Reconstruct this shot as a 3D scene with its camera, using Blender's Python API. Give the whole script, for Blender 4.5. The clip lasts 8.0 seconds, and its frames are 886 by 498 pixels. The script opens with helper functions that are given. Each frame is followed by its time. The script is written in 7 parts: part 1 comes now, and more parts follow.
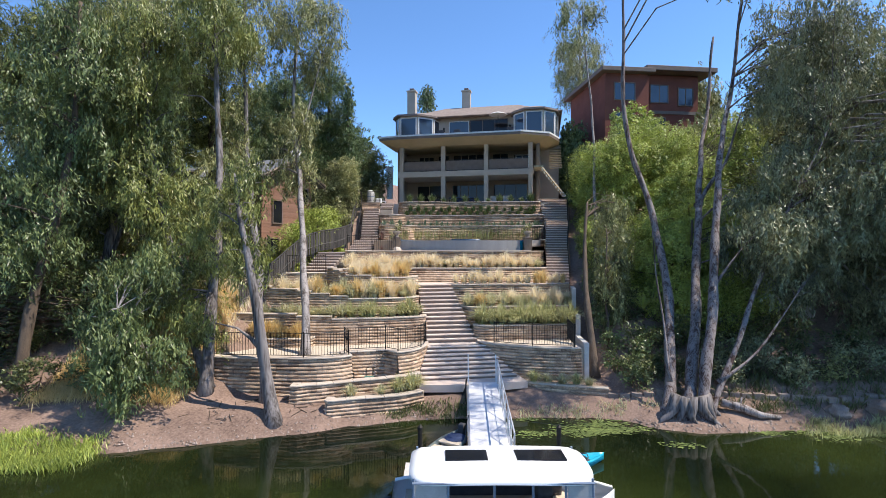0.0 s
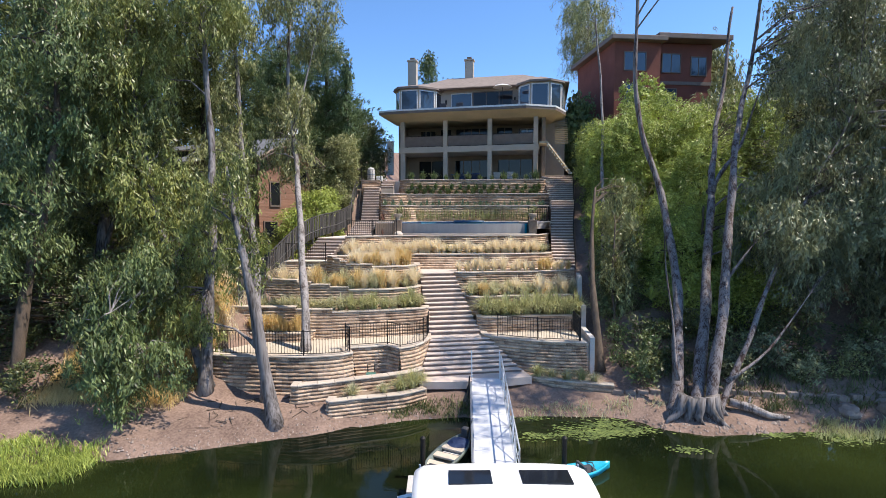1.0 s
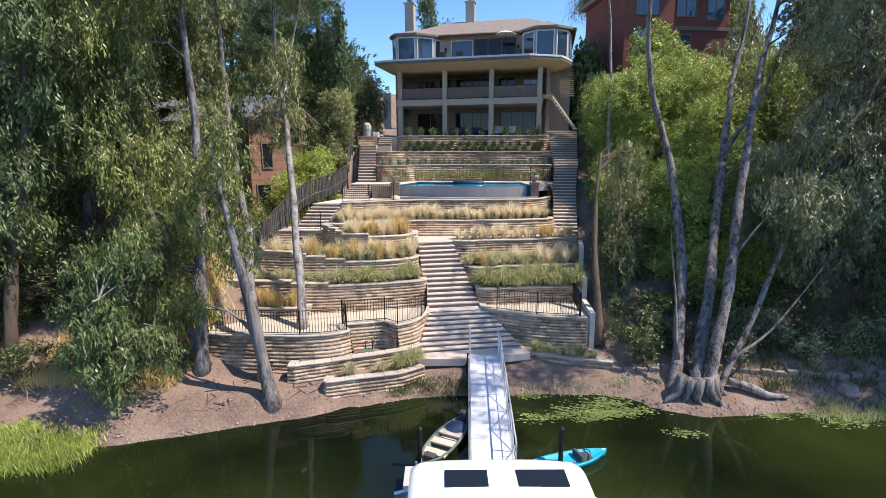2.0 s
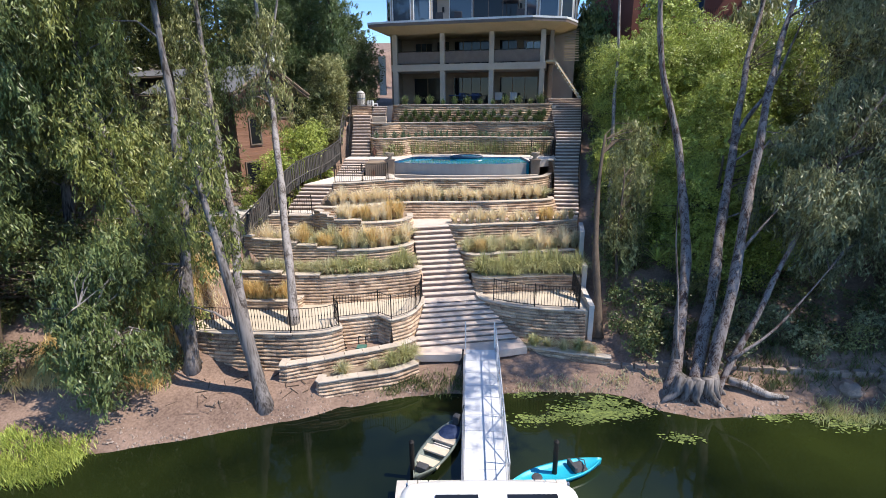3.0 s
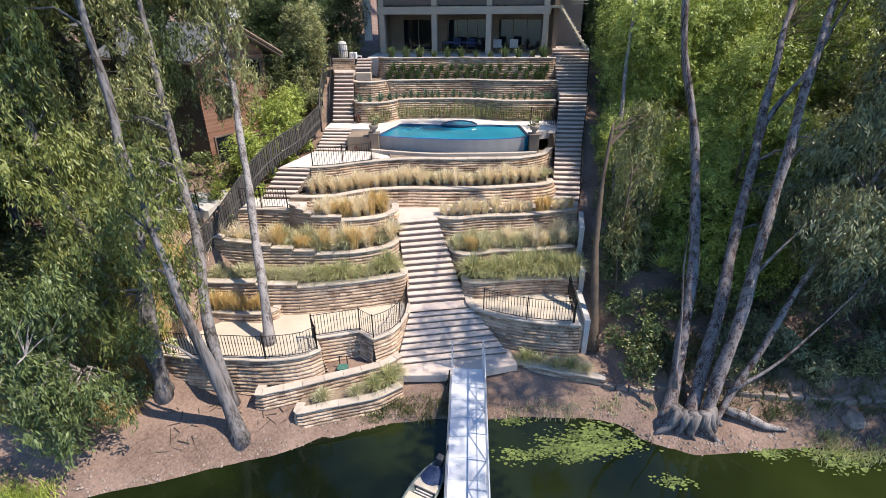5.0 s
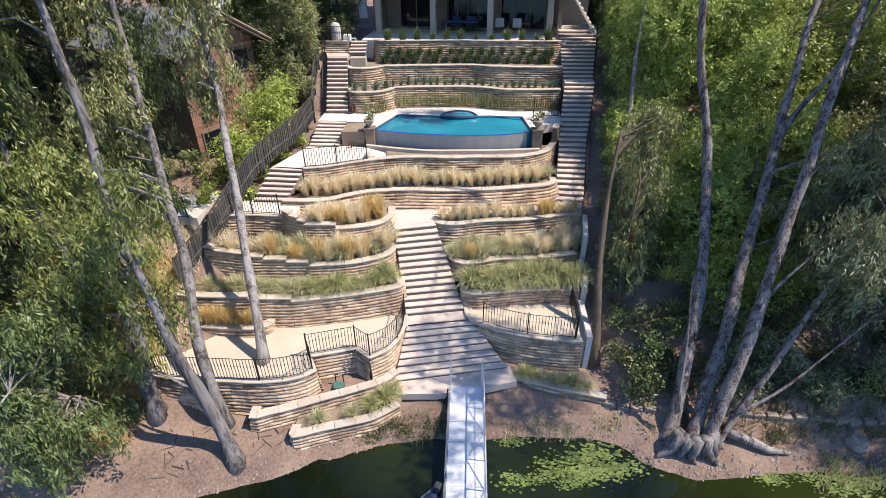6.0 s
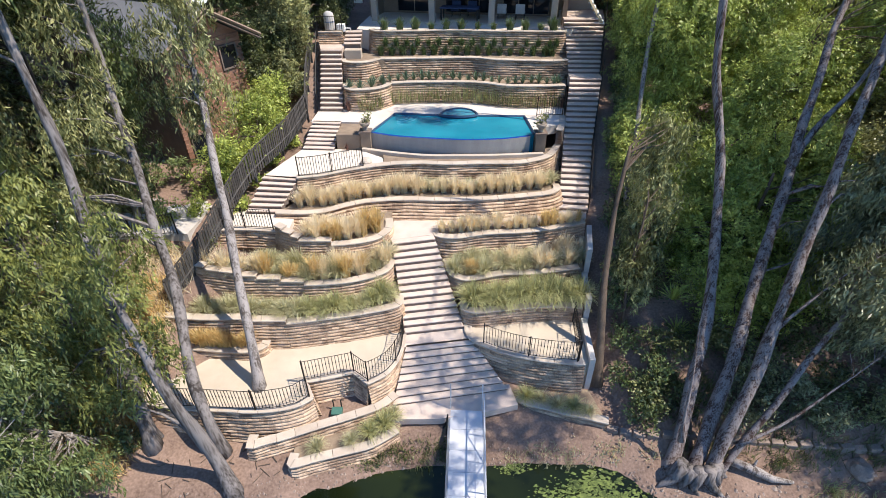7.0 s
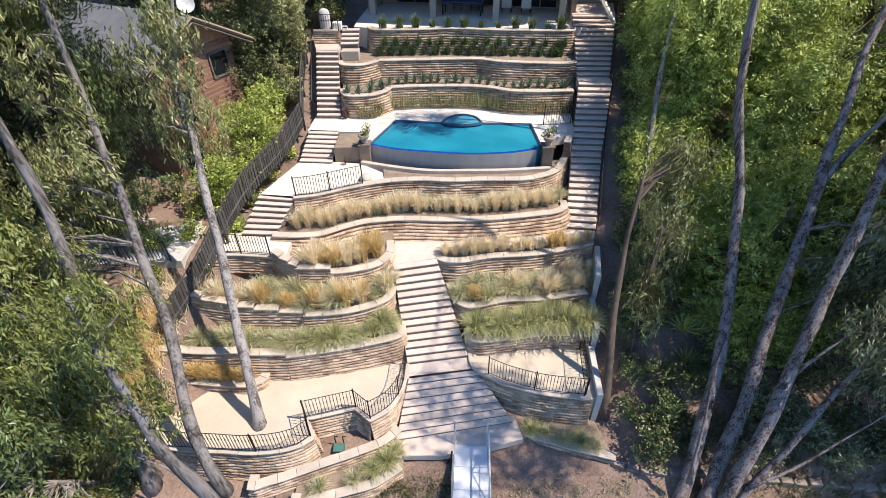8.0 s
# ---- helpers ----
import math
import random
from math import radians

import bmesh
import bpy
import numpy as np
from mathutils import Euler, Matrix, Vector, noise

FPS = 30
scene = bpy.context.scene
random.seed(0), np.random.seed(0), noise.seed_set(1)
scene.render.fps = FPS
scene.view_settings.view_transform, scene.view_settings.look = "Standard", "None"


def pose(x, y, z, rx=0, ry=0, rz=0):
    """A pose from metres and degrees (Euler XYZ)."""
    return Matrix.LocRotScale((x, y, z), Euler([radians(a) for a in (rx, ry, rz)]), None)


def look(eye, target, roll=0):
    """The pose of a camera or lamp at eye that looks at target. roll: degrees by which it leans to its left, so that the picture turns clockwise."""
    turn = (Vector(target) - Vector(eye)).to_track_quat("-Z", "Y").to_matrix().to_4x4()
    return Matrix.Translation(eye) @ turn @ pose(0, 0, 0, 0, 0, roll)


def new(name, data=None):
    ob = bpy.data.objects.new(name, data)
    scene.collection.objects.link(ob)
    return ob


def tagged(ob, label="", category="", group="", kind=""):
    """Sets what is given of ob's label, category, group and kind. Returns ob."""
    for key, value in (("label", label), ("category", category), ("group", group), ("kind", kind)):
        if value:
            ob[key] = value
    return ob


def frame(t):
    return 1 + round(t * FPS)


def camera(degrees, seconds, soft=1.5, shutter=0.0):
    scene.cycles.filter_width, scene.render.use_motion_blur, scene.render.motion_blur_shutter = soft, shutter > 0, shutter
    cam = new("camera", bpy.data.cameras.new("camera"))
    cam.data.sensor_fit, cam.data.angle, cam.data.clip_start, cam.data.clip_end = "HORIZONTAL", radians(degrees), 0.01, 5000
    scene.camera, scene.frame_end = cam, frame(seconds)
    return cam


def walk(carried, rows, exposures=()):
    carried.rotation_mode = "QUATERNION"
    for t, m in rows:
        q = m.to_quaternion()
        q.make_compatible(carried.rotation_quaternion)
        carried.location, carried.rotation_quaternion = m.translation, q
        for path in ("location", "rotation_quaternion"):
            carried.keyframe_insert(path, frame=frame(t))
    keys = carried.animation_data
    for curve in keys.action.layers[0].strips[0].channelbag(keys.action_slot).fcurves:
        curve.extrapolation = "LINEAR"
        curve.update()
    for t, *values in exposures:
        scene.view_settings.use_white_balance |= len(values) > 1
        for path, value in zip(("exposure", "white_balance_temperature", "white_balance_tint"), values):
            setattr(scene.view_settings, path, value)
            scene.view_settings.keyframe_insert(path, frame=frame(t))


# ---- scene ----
cam = camera(84.05, 8.0, soft=0.85)
PATH = [
    (0, (-1.309, 11.714, 6.300), (-1.227, 21.714, 6.333), 0.08),
    (0.5, (-1.376, 12.089, 6.945), (-1.305, 22.087, 6.781), 0.00),
    (1, (-1.311, 12.506, 7.647), (-1.278, 22.480, 6.925), -0.09),
    (1.5, (-1.260, 12.929, 8.340), (-1.242, 22.838, 6.993), -0.17),
    (3, (-0.865, 14.627, 10.511), (-0.896, 24.214, 7.669), -0.42),
    (3.5, (-0.738, 15.335, 11.334), (-0.785, 24.789, 8.076), -0.47),
    (4, (-0.601, 16.097, 12.120), (-0.637, 25.401, 8.455), -0.44),
    (4.5, (-0.412, 16.937, 12.847), (-0.448, 26.073, 8.782), -0.44),
    (6, (-0.191, 19.489, 15.087), (-0.237, 28.070, 9.953), -0.46),
    (6.5, (-0.201, 20.331, 15.791), (-0.233, 28.726, 10.358), -0.43),
    (7, (-0.160, 21.253, 16.521), (-0.209, 29.465, 10.816), -0.61),
    (7.5, (-0.201, 22.253, 17.288), (-0.252, 30.282, 11.326), -0.66),
    (8, (-0.293, 23.287, 17.988), (-0.343, 31.134, 11.790), -0.71),
]
walk(cam, [(t, look(eye, target, roll)) for t, eye, target, roll in PATH])

# ---- light ----
world = bpy.data.worlds.new("sky")
scene.world = world
world.use_nodes = True
sky = world.node_tree.nodes.new("ShaderNodeTexSky")
sky.sky_type, sky.sun_disc = "NISHITA", False
sky.sun_elevation, sky.sun_rotation = radians(58), radians(94)
sky.air_density, sky.dust_density, sky.ozone_density, sky.altitude = 0.85, 0.0, 6.0, 400
clear = world.node_tree.nodes.new("ShaderNodeHueSaturation")
clear.inputs["Saturation"].default_value = 1.07
world.node_tree.links.new(sky.outputs[0], clear.inputs["Color"])
world.node_tree.links.new(clear.outputs[0], world.node_tree.nodes["Background"].inputs[0])
world.node_tree.nodes["Background"].inputs[1].default_value = 0.17
sun = new("sun", bpy.data.lights.new("sun", "SUN"))
sun.data.energy, sun.data.angle, sun.data.color = 4.4, radians(0.55), (1.0, 0.91, 0.80)
sun.matrix_world = look((60, 25, 96), (0, 34, 0))
scene.view_settings.exposure = 0.62


# ---- materials ----
def node(nt, kind, **values):
    n = nt.nodes.new(kind)
    for key, v in values.items():
        n.inputs[key].default_value = v
    return n


def surf(name, a, b, scale=3.0, rough=0.8, bump=0.3, metal=0.0, fine=40.0, by_piece=0.0, by_island=0.0, stretch=(1, 1, 1), spec=0.4, lo=0.32, hi=0.72):
    """A painted, stony or earthy surface: two colours mixed by coarse and fine noise, with relief."""
    m = bpy.data.materials.new(name)
    m.use_nodes = True
    nt = m.node_tree
    bsdf = nt.nodes["Principled BSDF"]
    bsdf.inputs["Roughness"].default_value, bsdf.inputs["Metallic"].default_value = rough, metal
    bsdf.inputs["Specular IOR Level"].default_value = spec
    tc, mp = nt.nodes.new("ShaderNodeTexCoord"), nt.nodes.new("ShaderNodeMapping")
    mp.inputs["Scale"].default_value = stretch
    nt.links.new(tc.outputs["Object"], mp.inputs[0])
    coarse = node(nt, "ShaderNodeTexNoise", Scale=scale, Detail=5.0, Roughness=0.6)
    small = node(nt, "ShaderNodeTexNoise", Scale=fine, Detail=3.0)
    for n in (coarse, small):
        nt.links.new(mp.outputs[0], n.inputs["Vector"])
    mix = node(nt, "ShaderNodeMath")
    mix.operation = "MULTIPLY_ADD"
    mix.inputs[1].default_value = 0.45
    nt.links.new(small.outputs[0], mix.inputs[0])
    scaled = node(nt, "ShaderNodeMath")
    scaled.operation = "MULTIPLY"
    scaled.inputs[1].default_value = 0.6
    nt.links.new(coarse.outputs[0], scaled.inputs[0])
    nt.links.new(scaled.outputs[0], mix.inputs[2])
    last = mix.outputs[0]
    for amount, source in ((by_piece, ("ShaderNodeObjectInfo", "Random")), (by_island, ("ShaderNodeNewGeometry", "Random Per Island"))):
        if amount:
            info = nt.nodes.new(source[0])
            add = node(nt, "ShaderNodeMath")
            add.operation = "MULTIPLY_ADD"
            add.inputs[1].default_value = amount
            nt.links.new(info.outputs[source[1]], add.inputs[0])
            nt.links.new(last, add.inputs[2])
            shift = node(nt, "ShaderNodeMath")
            shift.operation = "SUBTRACT"
            shift.inputs[1].default_value = amount / 2
            nt.links.new(add.outputs[0], shift.inputs[0])
            last = shift.outputs[0]
    ramp = nt.nodes.new("ShaderNodeValToRGB")
    ramp.color_ramp.elements[0].position, ramp.color_ramp.elements[1].position = lo, hi
    ramp.color_ramp.elements[0].color, ramp.color_ramp.elements[1].color = (*a, 1), (*b, 1)
    nt.links.new(last, ramp.inputs[0])
    nt.links.new(ramp.outputs[0], bsdf.inputs["Base Color"])
    if bump:
        bp = node(nt, "ShaderNodeBump", Strength=bump, Distance=0.03)
        nt.links.new(mix.outputs[0], bp.inputs["Height"])
        nt.links.new(bp.outputs[0], bsdf.inputs["Normal"])
    return m


def leafy(name, a, b, thin=0.35):
    """Leaves: light shines partly through them; every leaf has its own tone."""
    m = bpy.data.materials.new(name)
    m.use_nodes = True
    nt = m.node_tree
    bsdf, out = nt.nodes["Principled BSDF"], nt.nodes["Material Output"]
    bsdf.inputs["Roughness"].default_value, bsdf.inputs["Specular IOR Level"].default_value = 0.42, 0.45
    geo, ramp = nt.nodes.new("ShaderNodeNewGeometry"), nt.nodes.new("ShaderNodeValToRGB")
    tc, noise_n = nt.nodes.new("ShaderNodeTexCoord"), node(nt, "ShaderNodeTexNoise", Scale=0.5, Detail=3.0)
    nt.links.new(tc.outputs["Object"], noise_n.inputs["Vector"])
    add = node(nt, "ShaderNodeMath")
    add.operation = "MULTIPLY_ADD"
    add.inputs[1].default_value = 0.5
    nt.links.new(geo.outputs["Random Per Island"], add.inputs[0])
    nt.links.new(noise_n.outputs[0], add.inputs[2])
    ramp.color_ramp.elements[0].position, ramp.color_ramp.elements[1].position = 0.45, 0.92
    ramp.color_ramp.elements[0].color, ramp.color_ramp.elements[1].color = (*a, 1), (*b, 1)
    nt.links.new(add.outputs[0], ramp.inputs[0])
    nt.links.new(ramp.outputs[0], bsdf.inputs["Base Color"])
    tr, mix = nt.nodes.new("ShaderNodeBsdfTranslucent"), nt.nodes.new("ShaderNodeMixShader")
    mix.inputs[0].default_value = thin
    nt.links.new(ramp.outputs[0], tr.inputs[0])
    nt.links.new(bsdf.outputs[0], mix.inputs[1])
    nt.links.new(tr.outputs[0], mix.inputs[2])
    nt.links.new(mix.outputs[0], out.inputs[0])
    return m


def glazing(name, tint, rough=0.03):
    m = bpy.data.materials.new(name)
    m.use_nodes = True
    b = m.node_tree.nodes["Principled BSDF"]
    b.inputs["Base Color"].default_value, b.inputs["Roughness"].default_value = (*tint, 1), rough
    b.inputs["Specular IOR Level"].default_value = 0.9
    return m


def liquid(name, a, b, scale, ripple, waves):
    """Standing water: coloured by what it holds, mirror-like, with light ripples."""
    m = bpy.data.materials.new(name)
    m.use_nodes = True
    nt = m.node_tree
    bsdf = nt.nodes["Principled BSDF"]
    bsdf.inputs["Roughness"].default_value, bsdf.inputs["IOR"].default_value = 0.04, 1.33
    tc = nt.nodes.new("ShaderNodeTexCoord")
    n1, n2 = node(nt, "ShaderNodeTexNoise", Scale=scale, Detail=4.0), node(nt, "ShaderNodeTexNoise", Scale=waves, Detail=3.0)
    ramp = nt.nodes.new("ShaderNodeValToRGB")
    ramp.color_ramp.elements[0].position, ramp.color_ramp.elements[1].position = 0.38, 0.68
    ramp.color_ramp.elements[0].color, ramp.color_ramp.elements[1].color = (*a, 1), (*b, 1)
    bp = node(nt, "ShaderNodeBump", Strength=ripple, Distance=0.02)
    for n in (n1, n2):
        nt.links.new(tc.outputs["Object"], n.inputs["Vector"])
    nt.links.new(n1.outputs[0], ramp.inputs[0])
    nt.links.new(ramp.outputs[0], bsdf.inputs["Base Color"])
    nt.links.new(n2.outputs[0], bp.inputs["Height"])
    nt.links.new(bp.outputs[0], bsdf.inputs["Normal"])
    return m


M_BLOCK = surf("split_face_block", (0.21, 0.135, 0.09), (0.66, 0.49, 0.345), 2.2, 0.9, 0.9, fine=22, by_island=0.22, lo=0.36, hi=0.68)
M_CAP = surf("cap_stone", (0.40, 0.33, 0.265), (0.60, 0.515, 0.425), 1.5, 0.85, 0.25, by_island=0.15)
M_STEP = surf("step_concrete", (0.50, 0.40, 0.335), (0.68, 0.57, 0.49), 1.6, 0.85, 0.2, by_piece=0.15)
# step concrete again, with the shade on the risers put into its colour
M_RISER_SHADE = surf("shaded_riser_concrete", (0.14, 0.105, 0.085), (0.26, 0.20, 0.165), 2.0, 0.9, 0.3)
M_PAVE = surf("pale_decking", (0.60, 0.52, 0.44), (0.76, 0.68, 0.60), 0.8, 0.8, 0.12)
M_GRIT = surf("decomposed_granite", (0.46, 0.385, 0.295), (0.62, 0.53, 0.42), 1.0, 0.95, 0.25, fine=60)
M_SOIL = surf("planting_soil", (0.17, 0.12, 0.085), (0.36, 0.28, 0.20), 2.5, 0.95, 0.8, fine=35)
M_BANK = surf("bank_earth", (0.10, 0.063, 0.047), (0.34, 0.235, 0.18), 0.55, 0.95, 0.9, fine=12)
M_STONE = surf("shore_stone", (0.13, 0.095, 0.075), (0.36, 0.28, 0.23), 1.2, 0.9, 0.6, by_island=0.3)
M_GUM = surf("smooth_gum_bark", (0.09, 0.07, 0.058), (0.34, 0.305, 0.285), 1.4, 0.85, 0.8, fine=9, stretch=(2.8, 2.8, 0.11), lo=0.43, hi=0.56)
# darker copy of the gum bark, with shade put into its colour
M_SHADED_GUM = surf("shaded_gum_bark", (0.05, 0.04, 0.034), (0.24, 0.215, 0.205), 1.4, 0.9, 0.8, fine=8, stretch=(1.8, 1.8, 0.16), lo=0.42, hi=0.6)
M_BARK = surf("dark_bark", (0.055, 0.04, 0.03), (0.17, 0.125, 0.09), 3.0, 0.95, 0.9, stretch=(1.5, 1.5, 0.3))
M_RED_BARK = surf("peeling_bark", (0.055, 0.03, 0.023), (0.25, 0.215, 0.205), 1.5, 0.9, 1.0, fine=9, stretch=(3.0, 3.0, 0.10), lo=0.44, hi=0.57)
M_LEAF_GUM = leafy("gum_leaves", (0.085, 0.095, 0.036), (0.40, 0.40, 0.165), 0.19)
M_LEAF_DEEP = leafy("deep_gum_leaves", (0.055, 0.075, 0.028), (0.21, 0.26, 0.09), 0.18)
M_LEAF_YEL = leafy("young_gum_leaves", (0.08, 0.10, 0.028), (0.31, 0.33, 0.095), 0.20)
M_LEAF_GREY = leafy("grey_gum_leaves", (0.07, 0.08, 0.04), (0.32, 0.33, 0.17), 0.18)
M_LEAF_BRIGHT = leafy("bright_leaves", (0.15, 0.20, 0.035), (0.52, 0.58, 0.14), 0.23)
M_LEAF_DARK = leafy("dark_leaves", (0.035, 0.048, 0.018), (0.17, 0.19, 0.065), 0.18)
M_LEAF_PINE = leafy("pine_needles", (0.05, 0.068, 0.022), (0.28, 0.30, 0.085), 0.18)
M_LEAF_CYP = leafy("cypress_leaves", (0.045, 0.075, 0.028), (0.17, 0.23, 0.085), 0.17)
M_AGAVE = leafy("agave_leaves", (0.06, 0.10, 0.06), (0.17, 0.24, 0.15), 0.15)
M_STRAW = leafy("straw_blades", (0.78, 0.66, 0.44), (0.96, 0.87, 0.66), 0.5)
M_GOLD = leafy("golden_blades", (0.60, 0.44, 0.18), (0.88, 0.70, 0.36), 0.45)
M_SAGE = leafy("sage_blades", (0.38, 0.37, 0.20), (0.70, 0.66, 0.42), 0.45)
M_LUSH = leafy("green_blades", (0.30, 0.31, 0.14), (0.62, 0.60, 0.31), 0.45)
M_ALGAE = surf("floating_algae", (0.03, 0.05, 0.01), (0.20, 0.25, 0.065), 1.2, 0.8, 0.5, by_island=0.3)
M_LAKE = liquid("lake_water", (0.004, 0.007, 0.003), (0.024, 0.033, 0.008), 0.11, 0.10, 2.5)
M_POOL = liquid("pool_water", (0.013, 0.20, 0.29), (0.025, 0.28, 0.38), 0.4, 0.08, 3.0)
M_SPA = liquid("spa_water", (0.05, 0.24, 0.33), (0.08, 0.30, 0.40), 0.9, 0.15, 5.0)
M_TILE = surf("pool_tile", (0.02, 0.05, 0.10), (0.05, 0.10, 0.17), 6.0, 0.3, 0.1)
M_SPILL = surf("spill_wall_plaster", (0.30, 0.29, 0.28), (0.42, 0.405, 0.385), 0.8, 0.6, 0.15, stretch=(3, 3, 0.4))
M_IRON = surf("black_iron", (0.012, 0.011, 0.010), (0.035, 0.030, 0.027), 8.0, 0.55, 0.1, 0.4)
M_ALU = surf("weathered_aluminium", (0.55, 0.56, 0.58), (0.74, 0.75, 0.77), 2.0, 0.45, 0.1, 0.5)
M_DECKING = surf("gangway_deck", (0.50, 0.50, 0.52), (0.68, 0.68, 0.69), 2.0, 0.7, 0.2)
M_GEL = surf("white_gelcoat", (0.80, 0.80, 0.79), (0.88, 0.88, 0.87), 0.7, 0.3, 0.02)
M_FRAME = surf("boat_frame_paint", (0.16, 0.20, 0.27), (0.24, 0.29, 0.36), 3.0, 0.4, 0.05)
M_SEAT = surf("dark_upholstery", (0.035, 0.035, 0.04), (0.08, 0.08, 0.085), 6.0, 0.7, 0.3)
M_GLASS = glazing("dark_glass", (0.012, 0.014, 0.018), 0.06)
M_GLASS.node_tree.nodes["Principled BSDF"].inputs["Specular IOR Level"].default_value = 0.35
M_PANE = glazing("window_glass", (0.03, 0.05, 0.08))
M_CURTAIN = surf("pale_curtain", (0.40, 0.38, 0.36), (0.55, 0.53, 0.50), 4.0, 0.9, 0.2)
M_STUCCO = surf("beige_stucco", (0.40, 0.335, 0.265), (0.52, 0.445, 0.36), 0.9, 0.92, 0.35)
M_SOFFIT = surf("tan_soffit", (0.42, 0.34, 0.22), (0.55, 0.45, 0.30), 0.8, 0.85, 0.15)
M_TRIM = surf("white_trim", (0.66, 0.66, 0.64), (0.78, 0.78, 0.76), 2.0, 0.6, 0.05)
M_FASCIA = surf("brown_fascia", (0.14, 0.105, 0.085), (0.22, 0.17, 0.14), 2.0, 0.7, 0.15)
M_SHINGLE = surf("brown_shingle", (0.17, 0.135, 0.115), (0.32, 0.26, 0.22), 3.0, 0.95, 0.7, fine=18)
# brown with porch shade in the colour; plain brown on pillars and boards
M_SHADE = surf("porch_shade_brown", (0.20, 0.15, 0.11), (0.30, 0.23, 0.17), 1.2, 0.9, 0.2)
M_RED = surf("red_stucco", (0.15, 0.05, 0.036), (0.24, 0.085, 0.06), 0.7, 0.92, 0.3)
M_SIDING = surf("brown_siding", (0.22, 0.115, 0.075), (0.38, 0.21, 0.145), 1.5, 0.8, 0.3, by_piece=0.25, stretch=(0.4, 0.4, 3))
M_GREYROOF = surf("grey_composite_roof", (0.11, 0.115, 0.127), (0.20, 0.207, 0.222), 1.0, 0.9, 0.6, fine=25)
M_FENCE = surf("weathered_fence_wood", (0.03, 0.027, 0.025), (0.10, 0.092, 0.085), 3.0, 0.9, 0.4, by_piece=0.3, stretch=(1, 1, 0.3))
M_KAYAK = surf("turquoise_plastic", (0.01, 0.32, 0.46), (0.03, 0.46, 0.62), 1.5, 0.35, 0.05)
M_HULL = surf("grey_green_hull", (0.06, 0.08, 0.07), (0.24, 0.27, 0.24), 1.5, 0.4, 0.05)
M_TAN = surf("tan_vinyl", (0.52, 0.42, 0.31), (0.66, 0.56, 0.44), 4.0, 0.6, 0.1)
M_NAVY = surf("navy_cloth", (0.02, 0.035, 0.085), (0.06, 0.085, 0.17), 9.0, 0.85, 0.4)
M_CLAY = surf("clay_pot", (0.24, 0.19, 0.15), (0.44, 0.37, 0.30), 4.0, 0.85, 0.3)
M_UTIL = surf("green_utility_paint", (0.045, 0.13, 0.10), (0.08, 0.19, 0.15), 5.0, 0.5, 0.1)
M_CREAM = surf("cream_cushion", (0.58, 0.53, 0.44), (0.72, 0.67, 0.58), 5.0, 0.9, 0.3)
M_CONC = surf("weathered_concrete", (0.42, 0.39, 0.36), (0.66, 0.62, 0.57), 1.5, 0.9, 0.4)


# ---- mesh helpers ----
def mesh_ob(name, verts, faces, material, parent=None, label=""):
    me = bpy.data.meshes.new(name)
    me.from_pydata([tuple(v) for v in verts], [], [tuple(f) for f in faces])
    me.materials.append(material)
    ob = new(name, me)
    ob.parent = parent
    if label:
        ob["label"] = label
    return ob


def part(name, bm, material, parent=None, label="", smooth=False):
    me = bpy.data.meshes.new(name)
    bmesh.ops.recalc_face_normals(bm, faces=bm.faces)
    bm.to_mesh(me)
    bm.free()
    if smooth:
        me.shade_smooth()
    me.materials.append(material)
    ob = new(name, me)
    ob.parent = parent
    if label:
        ob["label"] = label
    return ob


def thing(name, label, category, group="", kind="", m=None):
    ob = tagged(new(name), label, category, group, kind)
    if m is not None:
        ob.matrix_world = m
    return ob


def add_box(bm, x0, x1, y0, y1, z0, z1, bevel=0.0, turn=None):
    r = bmesh.ops.create_cube(bm, size=1.0)
    for v in r["verts"]:
        v.co = Vector((x0 + (v.co.x + 0.5) * (x1 - x0), y0 + (v.co.y + 0.5) * (y1 - y0), z0 + (v.co.z + 0.5) * (z1 - z0)))
    if bevel:
        edges = list({e for v in r["verts"] for e in v.link_edges})
        bmesh.ops.bevel(bm, geom=edges, offset=bevel, segments=2, affect="EDGES", profile=0.6)
    if turn is not None:
        bmesh.ops.transform(bm, matrix=turn, verts=bm.verts)
    return bm


def box(x0, x1, y0, y1, z0, z1, bevel=0.0, turn=None):
    return add_box(bmesh.new(), x0, x1, y0, y1, z0, z1, bevel, turn)


def add_tube(bm, pts, radii, sides=8):
    """A round bar along points, with a radius at each."""
    pts = [Vector(p) for p in pts]
    if isinstance(radii, (int, float)):
        radii = [radii] * len(pts)
    rings = []
    for i, p in enumerate(pts):
        d = (pts[min(i + 1, len(pts) - 1)] - pts[max(i - 1, 0)]).normalized()
        side = d.cross(Vector((0.31, 0.95, 0.05))).normalized() if abs(d.z) > 0.5 else d.cross(Vector((0, 0, 1))).normalized()
        up = d.cross(side)
        rings.append([bm.verts.new(p + (side * math.cos(a) + up * math.sin(a)) * radii[i]) for a in (2 * math.pi * k / sides for k in range(sides))])
    for a, b in zip(rings, rings[1:]):
        for k in range(sides):
            bm.faces.new((a[k], a[(k + 1) % sides], b[(k + 1) % sides], b[k]))
    bm.faces.new(rings[0][::-1])
    bm.faces.new(rings[-1])
    return bm


def tube(pts, radii, sides=8):
    return add_tube(bmesh.new(), pts, radii, sides)


